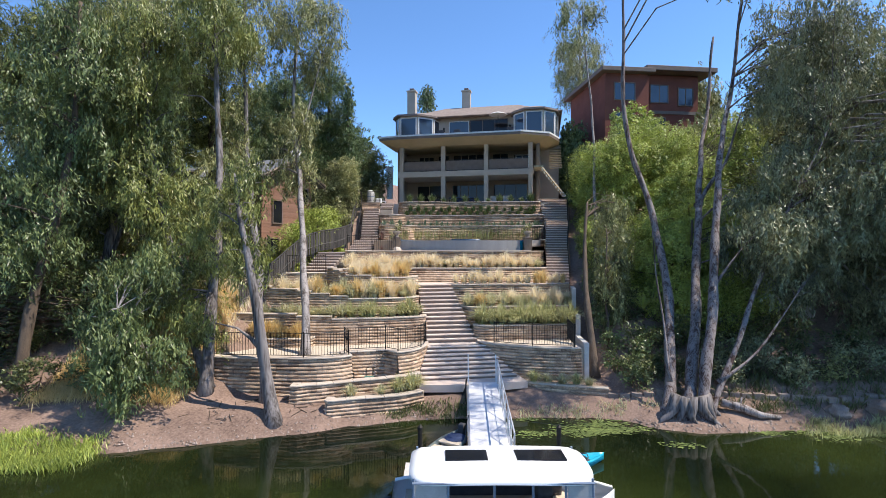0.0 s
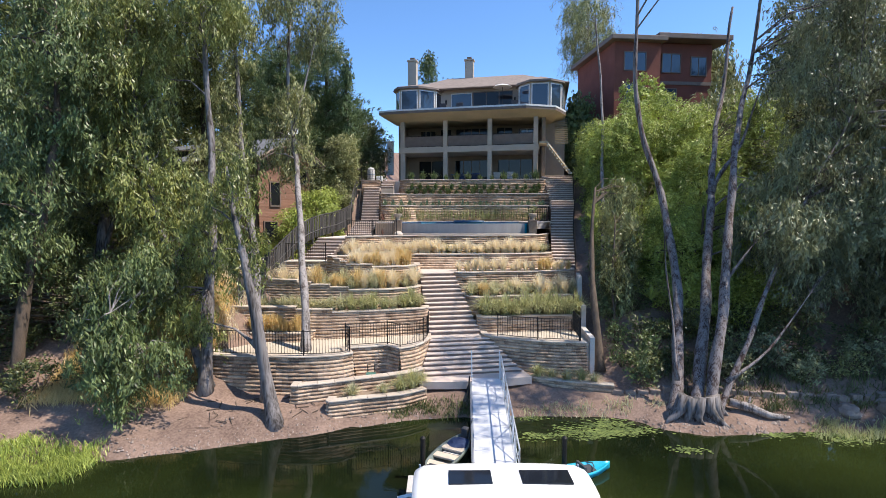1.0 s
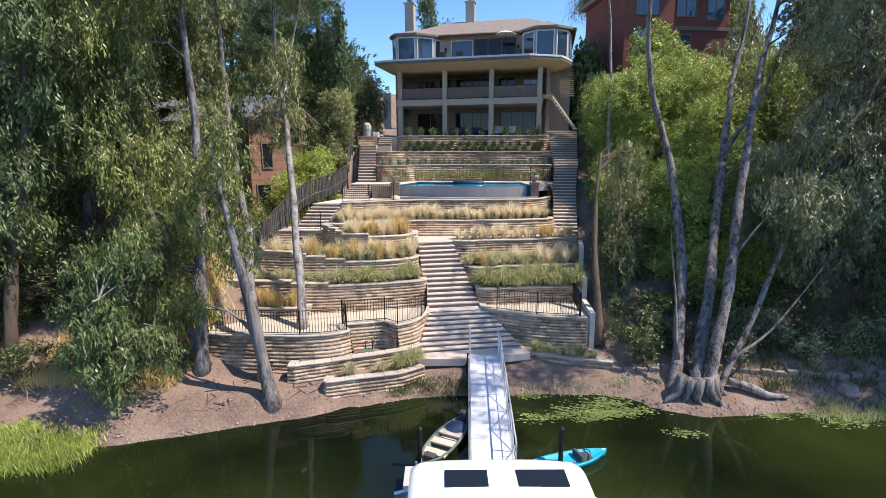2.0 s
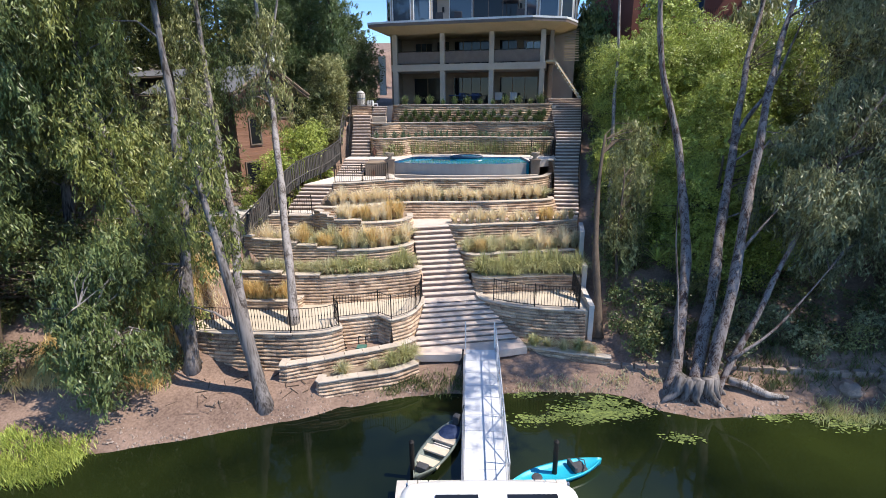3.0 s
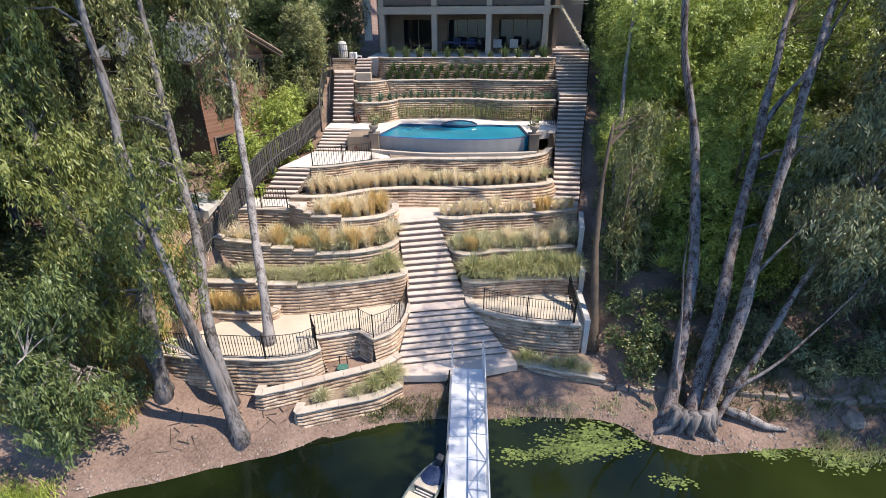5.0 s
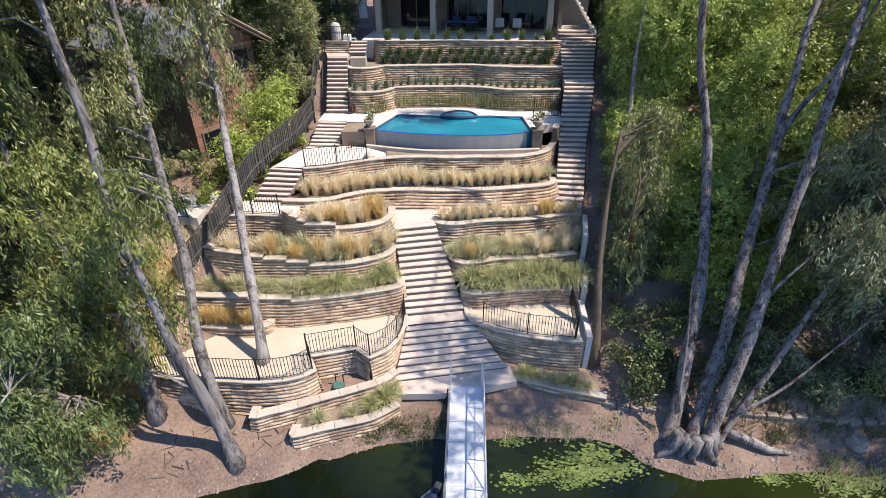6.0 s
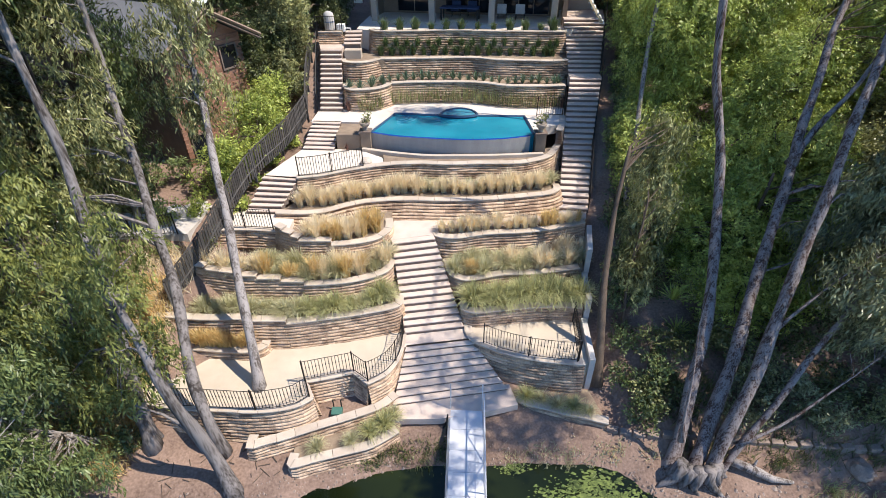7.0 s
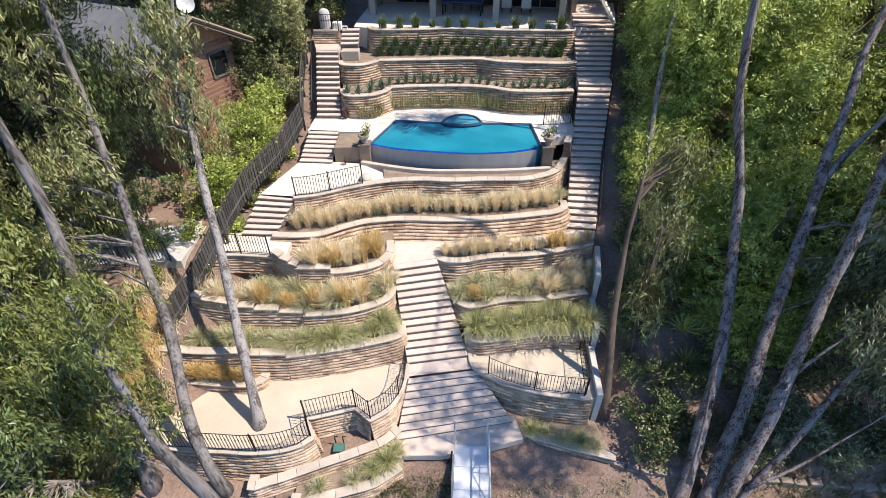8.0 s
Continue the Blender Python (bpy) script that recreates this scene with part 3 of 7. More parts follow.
bed([(-7.8, 40.72), (-6.7, 40.66), (-5.72, 40.78), (-4.6, 41.4), (-3.6, 41.74), (-2.05, 41.9), (0.02, 41.78), (2.09, 41.9), (3.94, 42.2), (4.85, 42.4), (5.35, 42.8), (5.4, 44.4), (4.3, 43.8), (0, 43.4), (-3, 43.3), (-6.9, 42.1)], 5.14, M_SOIL)
bed([(-7.0, 41.93), (-6.05, 42.15), (-4.66, 42.77), (-3.11, 43.25), (-3.3, 44.2), (-4.45, 45.1), (-5.6, 45.3), (-7.6, 45.35), (-8.7, 42.25)], 6.2, M_PAVE, "landing", "pale paved landing beside the pool wall", 1.2)
bed([(-3.11, 43.25), (-1.54, 43.42), (0.04, 43.29), (1.62, 43.37), (3.2, 43.34), (4.25, 43.62), (5.1, 44.22), (5.75, 45.4), (4.9, 45.3), (4.8, 44.3), (-3.3, 44.6)], 6.18, M_SOIL, deep=1.0)
bed([(0.66, 36.9), (0.72, 36.4), (0.95, 35.95), (1.35, 35.64), (2.18, 35.2), (3.43, 34.8), (4.88, 34.58), (5.45, 34.6), (5.6, 37.2), (1.0, 37.0)], 1.72, M_GRIT, "terrace_floor", "sandy floor of a small fenced terrace", 1.3)
bed([(0.55, 37.6), (0.6, 37.05), (1.1, 36.85), (2.28, 36.98), (4.18, 37.2), (5.8, 37.1), (5.95, 38.9), (1.1, 38.2), (0.2, 38.6)], 2.4, M_SOIL, deep=1.2)
bed([(-0.22, 39.61), (-0.08, 39.15), (0.07, 38.47), (0.58, 38.05), (1.12, 38.08), (2.37, 38.4), (3.82, 38.46), (6.0, 38.85), (6.4, 41.0), (0.5, 39.9)], 3.2, M_SOIL, deep=1.2)
bed([(-0.7, 40.6), (-0.62, 40.0), (-0.32, 39.75), (0.47, 39.7), (1.7, 39.98), (3.7, 40.16), (5.26, 40.54), (6.4, 40.95), (6.4, 41.4), (1.6, 40.75), (-0.7, 40.65)], 4.32, M_SOIL, deep=1.0)
bed([*R0, (5.6, 34.6), (4.88, 34.6), (3.4, 34.8), (2.2, 35.2)], 0.3, M_SOIL, deep=0.5)
bed([(-5.85, 50.0), (-5.7, 49.25), (-5.25, 48.88), (-4.1, 49.0), (-3.45, 49.55), (-3.15, 50.1), (-1.1, 50.26), (1.1, 50.2), (2.34, 49.9), (3.2, 49.46), (4.67, 49.25), (6.75, 49.36), (7.1, 51.2), (3.9, 51.2), (1.4, 51.9), (-4, 51.8), (-6.1, 51.5)], 8.12, M_SOIL)
bed([(-6.2, 51.8), (-6.1, 51.35), (-5.75, 50.98), (-4.85, 50.95), (-4.15, 51.5), (-3.2, 51.73), (-1.1, 51.8), (1.45, 51.82), (2.7, 51.4), (3.91, 51.15), (6.36, 50.88), (7.15, 51.1), (7.3, 53.0), (3.4, 53.1), (-4.2, 53.5), (-4.8, 54.2), (-6.2, 53.6)], 9.1, M_SOIL)
bed([(-4.7, 54.0), (-4.15, 53.36), (-1.75, 53.26), (0.19, 53.43), (3.39, 52.94), (6.54, 52.7), (7.2, 52.9), (9.5, 54.9), (10.5, 60), (-5.2, 61), (-5.6, 55.5), (-5.6, 54.3)], 10.33, M_PAVE, "patio", "pale patio below the house", 1.2)

bed([(-7.4, 47.12), (-5.2, 47.0), (-4.7, 48.4), (-5.6, 48.75), (-7.35, 48.85)], 7.044, M_PAVE, "landing", "pale paved landing beside the pool deck", 0.6)
# ---- stairs ----
flight("stairs", "broad pale concrete steps rising from the gangway landing", ((-2.25, 33.56, 0.5), (2.3, 34.31, 0.5)), ((-1.8, 35.62, 1.68), (0.85, 36.0, 1.68)), 8)
tagged(part("landing", prism([(-2.25, 32.95), (-0.54, 32.95), (0.96, 33.15), (2.65, 33.6), (2.4, 34.6), (-2.3, 33.9)], 0.18, 0.5), M_STEP), "pale concrete landing slab at the gangway", "landing", kind="structure")
tagged(part("landing", prism([(-1.9, 35.55), (0.85, 35.95), (0.66, 36.75), (-1.9, 36.35)], 0.8, 1.68), M_STEP), "pale concrete landing between two flights of steps", "landing", kind="structure")
flight("stairs", "pale concrete garden steps between tan block walls", ((-1.9, 36.25, 1.68), (0.6, 36.62, 1.68)), ((-2.55, 39.4, 4.4), (-0.7, 39.78, 4.4)), 14)
flight("stairs", "long pale concrete stairs climbing towards the house", ((5.35, 41.95, 4.4), (6.7, 41.75, 4.4)), ((6.0, 45.3, 6.3), (7.45, 45.2, 6.3)), 11)
flight("stairs", "long pale concrete stairs climbing towards the house", ((6.0, 45.35, 6.3), (7.45, 45.2, 6.3)), ((6.95, 49.6, 8.6), (8.7, 49.5, 8.6)), 13)
flight("stairs", "long pale concrete stairs climbing towards the house", ((7.0, 50.3, 8.6), (8.75, 50.2, 8.6)), ((7.3, 54.6, 10.8), (9.8, 54.5, 10.8)), 13)
tagged(part("landing", prism([(6.95, 49.55), (8.7, 49.45), (8.75, 50.3), (7.0, 50.35)], 8.0, 8.6), M_STEP), "pale concrete landing of the long stairs", "landing", kind="structure")
tagged(part("landing", prism([(7.3, 54.55), (9.8, 54.45), (10.5, 57.5), (7.6, 57.5)], 10.1, 10.8), M_STEP), "pale concrete landing beside the house", "landing", kind="structure")
flight("stairs", "narrow pale side steps along the fence", ((-9.3, 40.78, 5.02), (-7.8, 40.7, 5.02)), ((-8.65, 42.3, 6.2), (-6.98, 42.05, 6.2)), 7)
flight("stairs", "narrow pale side steps beside the pool", ((-7.55, 45.3, 6.2), (-5.9, 45.15, 6.2)), ((-7.3, 47.2, 7.05), (-5.75, 47.05, 7.05)), 7)
flight("stairs", "narrow pale side steps up to the house", ((-7.2, 48.7, 7.05), (-5.9, 48.65, 7.05)), ((-7.45, 51.9, 9.7), (-6.22, 51.85, 9.7)), 13)
tagged(part("landing", prism([(-7.45, 51.85), (-6.2, 51.8), (-6.2, 53.2), (-7.8, 53.2)], 8.9, 9.7), M_STEP), "pale landing at the head of the side steps", "landing", kind="structure")
flight("stairs", "short pale steps up to the house patio", ((-6.2, 52.6, 9.7), (-5.2, 52.6, 9.7)), ((-6.2, 53.9, 10.33), (-5.2, 53.9, 10.33)), 4)
wall([(-7.8, 53.2), (-6.3, 53.2)], 10.4, 9.6, 0.13, seed=40, label="short tan block wall at the head of the side steps")

# ---- swimming pool ----
POOL = [(-3.98, 45.6), (-2.68, 45.08), (-1.02, 44.75), (0.87, 44.5), (2.76, 44.58), (4.17, 44.94), (4.4, 45.14), (4.23, 47.75), (1.66, 47.93), (1.35, 48.6), (0.63, 48.9), (-0.05, 48.55), (-0.38, 48.0), (-2.93, 48.4)]
DECK = [(-5.75, 47.0), (-4.6, 46.9), (-4.35, 45.65), (-4.05, 45.7), (-2.93, 48.45), (-0.42, 48.05), (-0.1, 48.62), (0.63, 48.98), (1.4, 48.66), (1.7, 47.98), (4.3, 47.8), (4.46, 45.2), (4.95, 45.15), (5.0, 46.0), (6.3, 46.4), (6.5, 47.6), (6.8, 49.3), (4.6, 49.3), (3.1, 49.6), (2.3, 50.0), (1.1, 50.3), (-3.1, 50.2), (-3.5, 49.7), (-4.1, 49.1), (-5.3, 49.0), (-5.9, 49.4), (-7.3, 48.75), (-7.3, 47.1)]
pool = thing("swimming_pool", "turquoise infinity swimming pool with a round spa", "pool", kind="structure")
part("water_surface", prism(POOL, 5.6, 6.97), M_POOL, pool, "clear turquoise pool water")
part("coping", prism(DECK, 6.6, 7.05), M_PAVE, pool, "pale smooth pool deck")
spill = [Vector((*p, 0)) for p in POOL[:6]]
line = smooth_line([tuple(p.to_2d()) for p in spill], 0.3)
nr = normals(line)
v = [tuple((p + n * 0.02) + Vector((0, 0, 5.9))) for p, n in zip(line, nr)] + [tuple((p + n * 0.02) + Vector((0, 0, 6.985))) for p, n in zip(line, nr)] + [tuple((p - n * 0.16) + Vector((0, 0, 6.985))) for p, n in zip(line, nr)]
k = len(line)
part_faces = [(i, i + 1, k + i + 1, k + i) for i in range(k - 1)]
mesh_ob("spill_wall", v, part_faces, M_SPILL, pool, "grey plaster overflow wall")
edge = [(k + i, k + i + 1, 2 * k + i + 1, 2 * k + i) for i in range(k - 1)]
mesh_ob("overflow_edge", v, edge, glazing("wet_blue_tile", (0.01, 0.06, 0.30), 0.08), pool, "wet blue tile edge")
rim = [(-2.93, 48.4), (-3.98, 45.6)], [(4.4, 45.14), (4.23, 47.75)], [(4.23, 47.75), (1.66, 47.93)], [(-0.38, 48.0), (-2.93, 48.4)]
for a, b in rim:
    part("tile_band", tube([(*a, 6.99), (*b, 6.99)], 0.07, 4), M_TILE, pool)
spa = [(1.66, 47.93), (1.35, 48.6), (0.63, 48.9), (-0.05, 48.55), (-0.38, 48.0), (-0.2, 47.75), (0.63, 47.55), (1.5, 47.7)]
spa_line = smooth_line([*spa, spa[0]], 0.15)
part("spa_rim", tube([(p.x, p.y, 7.06) for p in spa_line], 0.09, 6), M_TILE, pool)
part("spa_water", prism([((x - 0.63) * 0.95 + 0.63, (y - 48.2) * 0.95 + 48.2) for x, y in spa], 6.6, 7.08), M_SPA, pool, "pale blue spa water")
for k, r in enumerate((0.55, 0.8, 1.05)):
    arc = [(-2.72 + r * math.cos(a), 47.95 - r * math.sin(a), 6.972) for a in (math.pi * 0.5 * j / 8 for j in range(9))]
    part("pool_step", tube(arc, 0.025, 4), M_SPA, pool)
basin = smooth_line([(-4.45, 45.0), (-2.68, 44.41), (-1.03, 44.05), (0.86, 44.01), (2.75, 44.03), (4.8, 44.21)], 0.3)
bn = normals(basin)
v = [tuple(p + n * o + Vector((0, 0, z))) for o, z in ((0, 6.0), (0, 6.35), (-0.22, 6.35), (-0.22, 6.0)) for p, n in zip(basin, bn)]
k = len(basin)
tagged(mesh_ob("kerb", v, [(r * k + i, r * k + i + 1, (r + 1) * k + i + 1, (r + 1) * k + i) for r in range(3) for i in range(k - 1)], M_CAP), "pale kerb of the pool's catch basin", "kerb", kind="structure")
for (x, y), pot in (((-4.22, 45.42), True), ((4.7, 45.0), True)):
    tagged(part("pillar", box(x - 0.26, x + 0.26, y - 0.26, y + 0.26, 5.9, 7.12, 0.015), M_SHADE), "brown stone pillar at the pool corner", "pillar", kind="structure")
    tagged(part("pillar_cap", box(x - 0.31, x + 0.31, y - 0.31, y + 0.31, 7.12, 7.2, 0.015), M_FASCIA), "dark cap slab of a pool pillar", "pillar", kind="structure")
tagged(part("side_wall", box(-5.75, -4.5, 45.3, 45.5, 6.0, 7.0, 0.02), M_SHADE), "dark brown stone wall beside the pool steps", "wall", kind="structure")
bed([(-5.72, 45.5), (-4.5, 45.5), (-4.5, 46.9), (-5.7, 46.95)], 6.98, M_SOIL, deep=0.8)


# ---- railings ----
railing([(-10.9, 32.78, 1.8), (-10.0, 32.6, 1.8), (-8.05, 32.48, 1.8), (-7.23, 32.42, 1.8), (-6.26, 32.48, 1.8), (-5.5, 32.7, 1.8), (-5.2, 33.0, 1.8)])
railing([(-5.2, 33.0, 1.8), (-5.52, 33.72, 1.8)])
railing([(-5.52, 33.74, 1.8), (-3.74, 34.2, 1.8)])
railing([(-3.74, 34.2, 1.8), (-3.13, 33.7, 1.8)])
railing([(-3.13, 33.7, 1.8), (-2.5, 34.14, 1.8), (-2.16, 34.72, 1.8), (-2.0, 35.3, 1.8), (-1.95, 36.2, 1.8)])
railing([(1.38, 35.66, 1.8), (2.18, 35.24, 1.8), (3.43, 34.84, 1.8), (5.0, 34.62, 1.8)], label="black wrought-iron railing round the small terrace")
railing([(5.05, 34.65, 1.8), (5.3, 36.9, 1.8)], label="black wrought-iron railing at the terrace side")
railing([(-6.95, 42.0, 6.25), (-6.05, 42.2, 6.25), (-4.7, 42.8, 6.25), (-4.1, 43.05, 6.25)], 1.0, "black iron railing on the paved landing below the pool")
railing([(-10.2, 39.5, 5.05), (-9.05, 39.5, 5.05), (-7.65, 39.35, 5.05)], 1.0, "black iron railing at the side landing")
railing([(4.9, 47.6, 7.05), (6.3, 47.6, 7.05)], 1.05, "black iron railing at the pool deck's edge")
railing([(6.45, 47.7, 7.05), (6.7, 49.2, 7.05)], 1.05, "black iron gate railing between deck and stairs")
railing([(-7.85, 53.15, 10.4), (-6.3, 53.15, 10.4)], 0.9, "black iron railing above the side steps")
for a, b in (((6.72, 41.8, 4.5), (7.46, 45.2, 6.4)), ((7.47, 45.25, 6.4), (8.72, 49.5, 8.7)), ((8.8, 50.3, 8.7), (9.85, 54.5, 10.9)), ((-7.35, 48.7, 7.15), (-7.6, 51.9, 9.8))):
    hr = thing("handrail", "thin dark iron handrail beside the stairs", "handrail", "stair handrails")
    up = Vector((0, 0, 0.9))
    part("rail", tube([Vector(a) + up, Vector(b) + up], 0.022, 6), M_IRON, hr)
    for k in range(5):
        p = Vector(a).lerp(Vector(b), k / 4)
        part("post", tube([p - Vector((0, 0, 0.2)), p + up], 0.02, 6), M_IRON, hr)


# ---- boundary fence of dark boards, going up the left side ----
def board_fence(pts, height=1.25):
    fc = thing("board_fence", "dark weathered wooden board fence climbing beside the garden", "fence")
    me = part("board", box(-0.06, 0.06, -0.012, 0.012, 0, height, 0.004), M_FENCE)
    data = me.data
    bpy.data.objects.remove(me)
    line = smooth_line(pts, 0.145)
    for i, (a, b) in enumerate(zip(line, line[1:])):
        ob = new("board", data)
        ob.matrix_world = Matrix.Translation(a) @ Matrix.Rotation(math.atan2(b.y - a.y, b.x - a.x), 4, "Z") @ Matrix.Diagonal((1, 1, 1 + 0.05 * math.sin(i * 2.7), 1))
        ob.parent = fc
    for z in (height + 0.04, height * 0.35):
        part("rail", tube([p + Vector((0, 0, z)) for p in line[::8]] + [line[-1] + Vector((0, 0, z))], 0.045, 4), M_FENCE, fc)
    for p in line[::14]:
        part("post", box(p.x - 0.05, p.x + 0.05, p.y + 0.02, p.y + 0.12, p.z - 0.3, p.z + height + 0.1), M_FENCE, fc)


board_fence([(-11.2, 36.3, 3.3), (-10.3, 38.3, 4.35), (-9.7, 40.2, 5.4), (-9.4, 41.5, 5.85), (-9.0, 42.8, 6.2), (-8.25, 45.4, 6.5), (-7.8, 48.0, 6.95)])
board_fence([(-7.8, 48.0, 6.95), (-8.05, 50.0, 8.1), (-8.1, 52.5, 9.6)], 1.0)


# ---- gangway, dock and craft ----
def gangway():
    g = thing("gangway", "white aluminium gangway with truss handrails from shore to dock", "gangway")
    a, b = Vector((0.0, 33.35, 0.52)), Vector((-0.36, 26.0, 0.0))
    run = (b - a)
    side = Vector((-run.y, run.x, 0)).normalized()
    if side.x < 0:
        side = -side
    wide = 1.22
    n = 9
    for k in range(n):
        p, q = a.lerp(b, k / n), a.lerp(b, (k + 1) / n - 0.0012)
        bm = bmesh.new()
        vs = [bm.verts.new(c + Vector((0, 0, z))) for z in (-0.05, 0) for c in (p, p + side * wide, q + side * wide, q)]
        for f in ((0, 1, 2, 3), (4, 5, 6, 7), (0, 1, 5, 4), (1, 2, 6, 5), (2, 3, 7, 6), (3, 0, 4, 7)):
            bm.faces.new([vs[i] for i in f])
        part("deck_panel", bm, M_DECKING, g)
    for s in (-0.03, wide + 0.03):
        o = side * s
        part("beam", tube([a + o - Vector((0, 0, 0.08)), b + o - Vector((0, 0, 0.08))], 0.06, 4), M_ALU, g)
        lean = Vector((0, 0, 1.0))
        if s < 0:
            continue
        part("top_rail", tube([a + o + lean, b + o + lean], 0.028, 6), M_ALU, g)
        part("middle_rail", tube([a + o + lean * 0.5, b + o + lean * 0.5], 0.015, 6), M_ALU, g)
        for k in range(8):
            p, q = a.lerp(b, k / 7) + o, a.lerp(b, min(7, k + 1) / 7) + o
            part("upright", tube([p, p + lean], 0.022, 6), M_ALU, g)
            if k < 7:
                part("brace", tube([p + (lean if k % 2 else Vector()), q + (Vector() if k % 2 else lean)], 0.018, 6), M_ALU, g)
    for s in (0.0, wide):
        part("end_post", tube([a + side * s + Vector((0, 0.05, -0.1)), a + side * s + Vector((0, 0.3, 1.15))], 0.03, 6), M_ALU, g)
    return g


gangway()
stand = thing("ramp_stand", "dark metal stand beside the gangway's shore end", "stand")
for p, q in (((-0.2, 32.9, -0.3), (-0.12, 32.95, 0.75)), ((-0.5, 32.7, -0.4), (-0.16, 32.95, 0.35)), ((-0.2, 32.5, -0.45), (-0.14, 32.9, 0.6)), ((-0.5, 32.7, -0.4), (-0.2, 32.5, -0.4))):
    part("leg", tube([p, q], 0.035, 6), M_IRON, stand)
dock = thing("floating_dock", "grey-white floating dock at the gangway's end", "dock")
for k in range(16):
    part("plank", box(-2.3 + k * 0.31, -2.3 + k * 0.31 + 0.29, 25.62, 26.5, -0.16, -0.06, 0.01), M_CONC, dock)
part("float", box(-2.25, 2.6, 25.66, 26.45, -0.65, -0.17, 0.04), M_SEAT, dock)
for x, y in ((-1.89, 27.1), (2.45, 27.08)):
    pl = thing("mooring_post", "black mooring post standing in the water", "post", "mooring posts")
    part("shaft", tube([(x, y, -2.5), (x, y, 0.75)], 0.075, 12), M_IRON, pl)
    part("cap", lathe([(0.085, 0.0), (0.085, 0.05), (0.02, 0.12)], 12), M_IRON, pl).location = (x, y, 0.74)


def launch():
    """A small electric launch with a hard white canopy, lying along the dock."""
    b = thing("canopy_boat", "white electric launch with a hard canopy and dark roof windows", "boat")
    x0, x1, y0, y1, zr = -2.04, 2.49, 23.3, 25.45, 1.0
    bm = bmesh.new()
    rows, cols = 12, 18
    grid = []
    for r in range(rows + 1):
        for c in range(cols + 1):
            u, w = c / cols * 2 - 1, r / rows * 2 - 1
            k = max(abs(u) ** 6 + abs(w) ** 6, 1e-6)
            s = 1.0 / max(1.0, k ** (1 / 6))
            x, y = (x0 + x1) / 2 + u * s * (x1 - x0) / 2, (y0 + y1) / 2 + w * s * (y1 - y0) / 2
            grid.append(bm.verts.new((x, y, zr - 0.05 * u * u - 0.09 * w * w - 0.05 * max(abs(u), abs(w)) ** 12)))
    for r in range(rows):
        for c in range(cols):
            i = r * (cols + 1) + c
            bm.faces.new((grid[i], grid[i + 1], grid[i + cols + 2], grid[i + cols + 1]))
    ex = bmesh.ops.extrude_edge_only(bm, edges=[e for e in bm.edges if e.is_boundary])
    for v in [g for g in ex["geom"] if isinstance(g, bmesh.types.BMVert)]:
        v.co.z -= 0.09
    roof = part("canopy", bm, M_GEL, b, "glossy white moulded canopy", True)
    for xa, xb in ((-1.14, -0.05), (0.68, 1.95)):
        part("roof_window", box(xa, xb, 24.15, 24.8, zr - 0.03, zr + 0.012, 0.01), M_GLASS, roof, "dark tinted roof window")
    part("trim", tube([(x0 + 0.1, y0 + 0.03, zr - 0.2), (x1 - 0.1, y0 + 0.03, zr - 0.2)], 0.03, 6), M_FRAME, roof)
    for x in (x0 + 0.12, x0 + 0.95, 0.02, 0.95, x1 - 0.75, x1 - 0.1):
        for y in (y0 + 0.12, y1 - 0.12):
            part("pillar", tube([(x, y, -0.05), (x * 0.99, y, zr - 0.12)], 0.032, 6), M_FRAME, b)
    for xa, xb in ((x0 + 0.15, x0 + 0.92), (x1 - 0.72, x1 - 0.12)):
        pane = part("window_pane", box(xa, xb, y0 + 0.105, y0 + 0.115, 0.2, zr - 0.22), M_CURTAIN, b, "clear vinyl window")
    n = 22
    bm = bmesh.new()
    prof = ((0.0, -0.62), (0.75, -0.55), (0.97, -0.2), (1.0, 0.05), (0.94, 0.09), (0.86, 0.04))
    rings = []
    for k in range(n + 1):
        t = k / n * 2 - 1
        w = (1 - max(0, t) ** 3.2 * 0.93) * (1 - max(0, -t) ** 6 * 0.25)
        x = 0.35 + t * 2.85
        ring = [bm.verts.new((x, 24.38 + sgn * w * 1.12 * px, pz + 0.12 * max(0, t) ** 2)) for sgn in (-1, 1) for px, pz in (prof if sgn == 1 else prof[::-1])]
        rings.append(ring)
    for a, c in zip(rings, rings[1:]):
        for i in range(len(a) - 1):
            bm.faces.new((a[i], a[i + 1], c[i + 1], c[i]))
    bm.faces.new(rings[0])
    bm.faces.new(rings[-1][::-1])
    part("hull", bm, M_GEL, b, "white hull with rounded bow", True)
    part("cockpit_floor", box(-2.2, 2.3, 23.5, 25.28, -0.32, -0.26), M_TAN, b)
    part("bench", box(-1.9, 2.0, 24.88, 25.28, -0.26, 0.12, 0.05), M_SEAT, b, "dark upholstered bench")
    part("bench", box(-1.9, 2.0, 23.53, 23.93, -0.26, 0.12, 0.05), M_SEAT, b, "dark upholstered bench")
    part("console", box(1.2, 1.6, 24.18, 24.68, -0.26, 0.4, 0.04), M_SEAT, b)


launch()


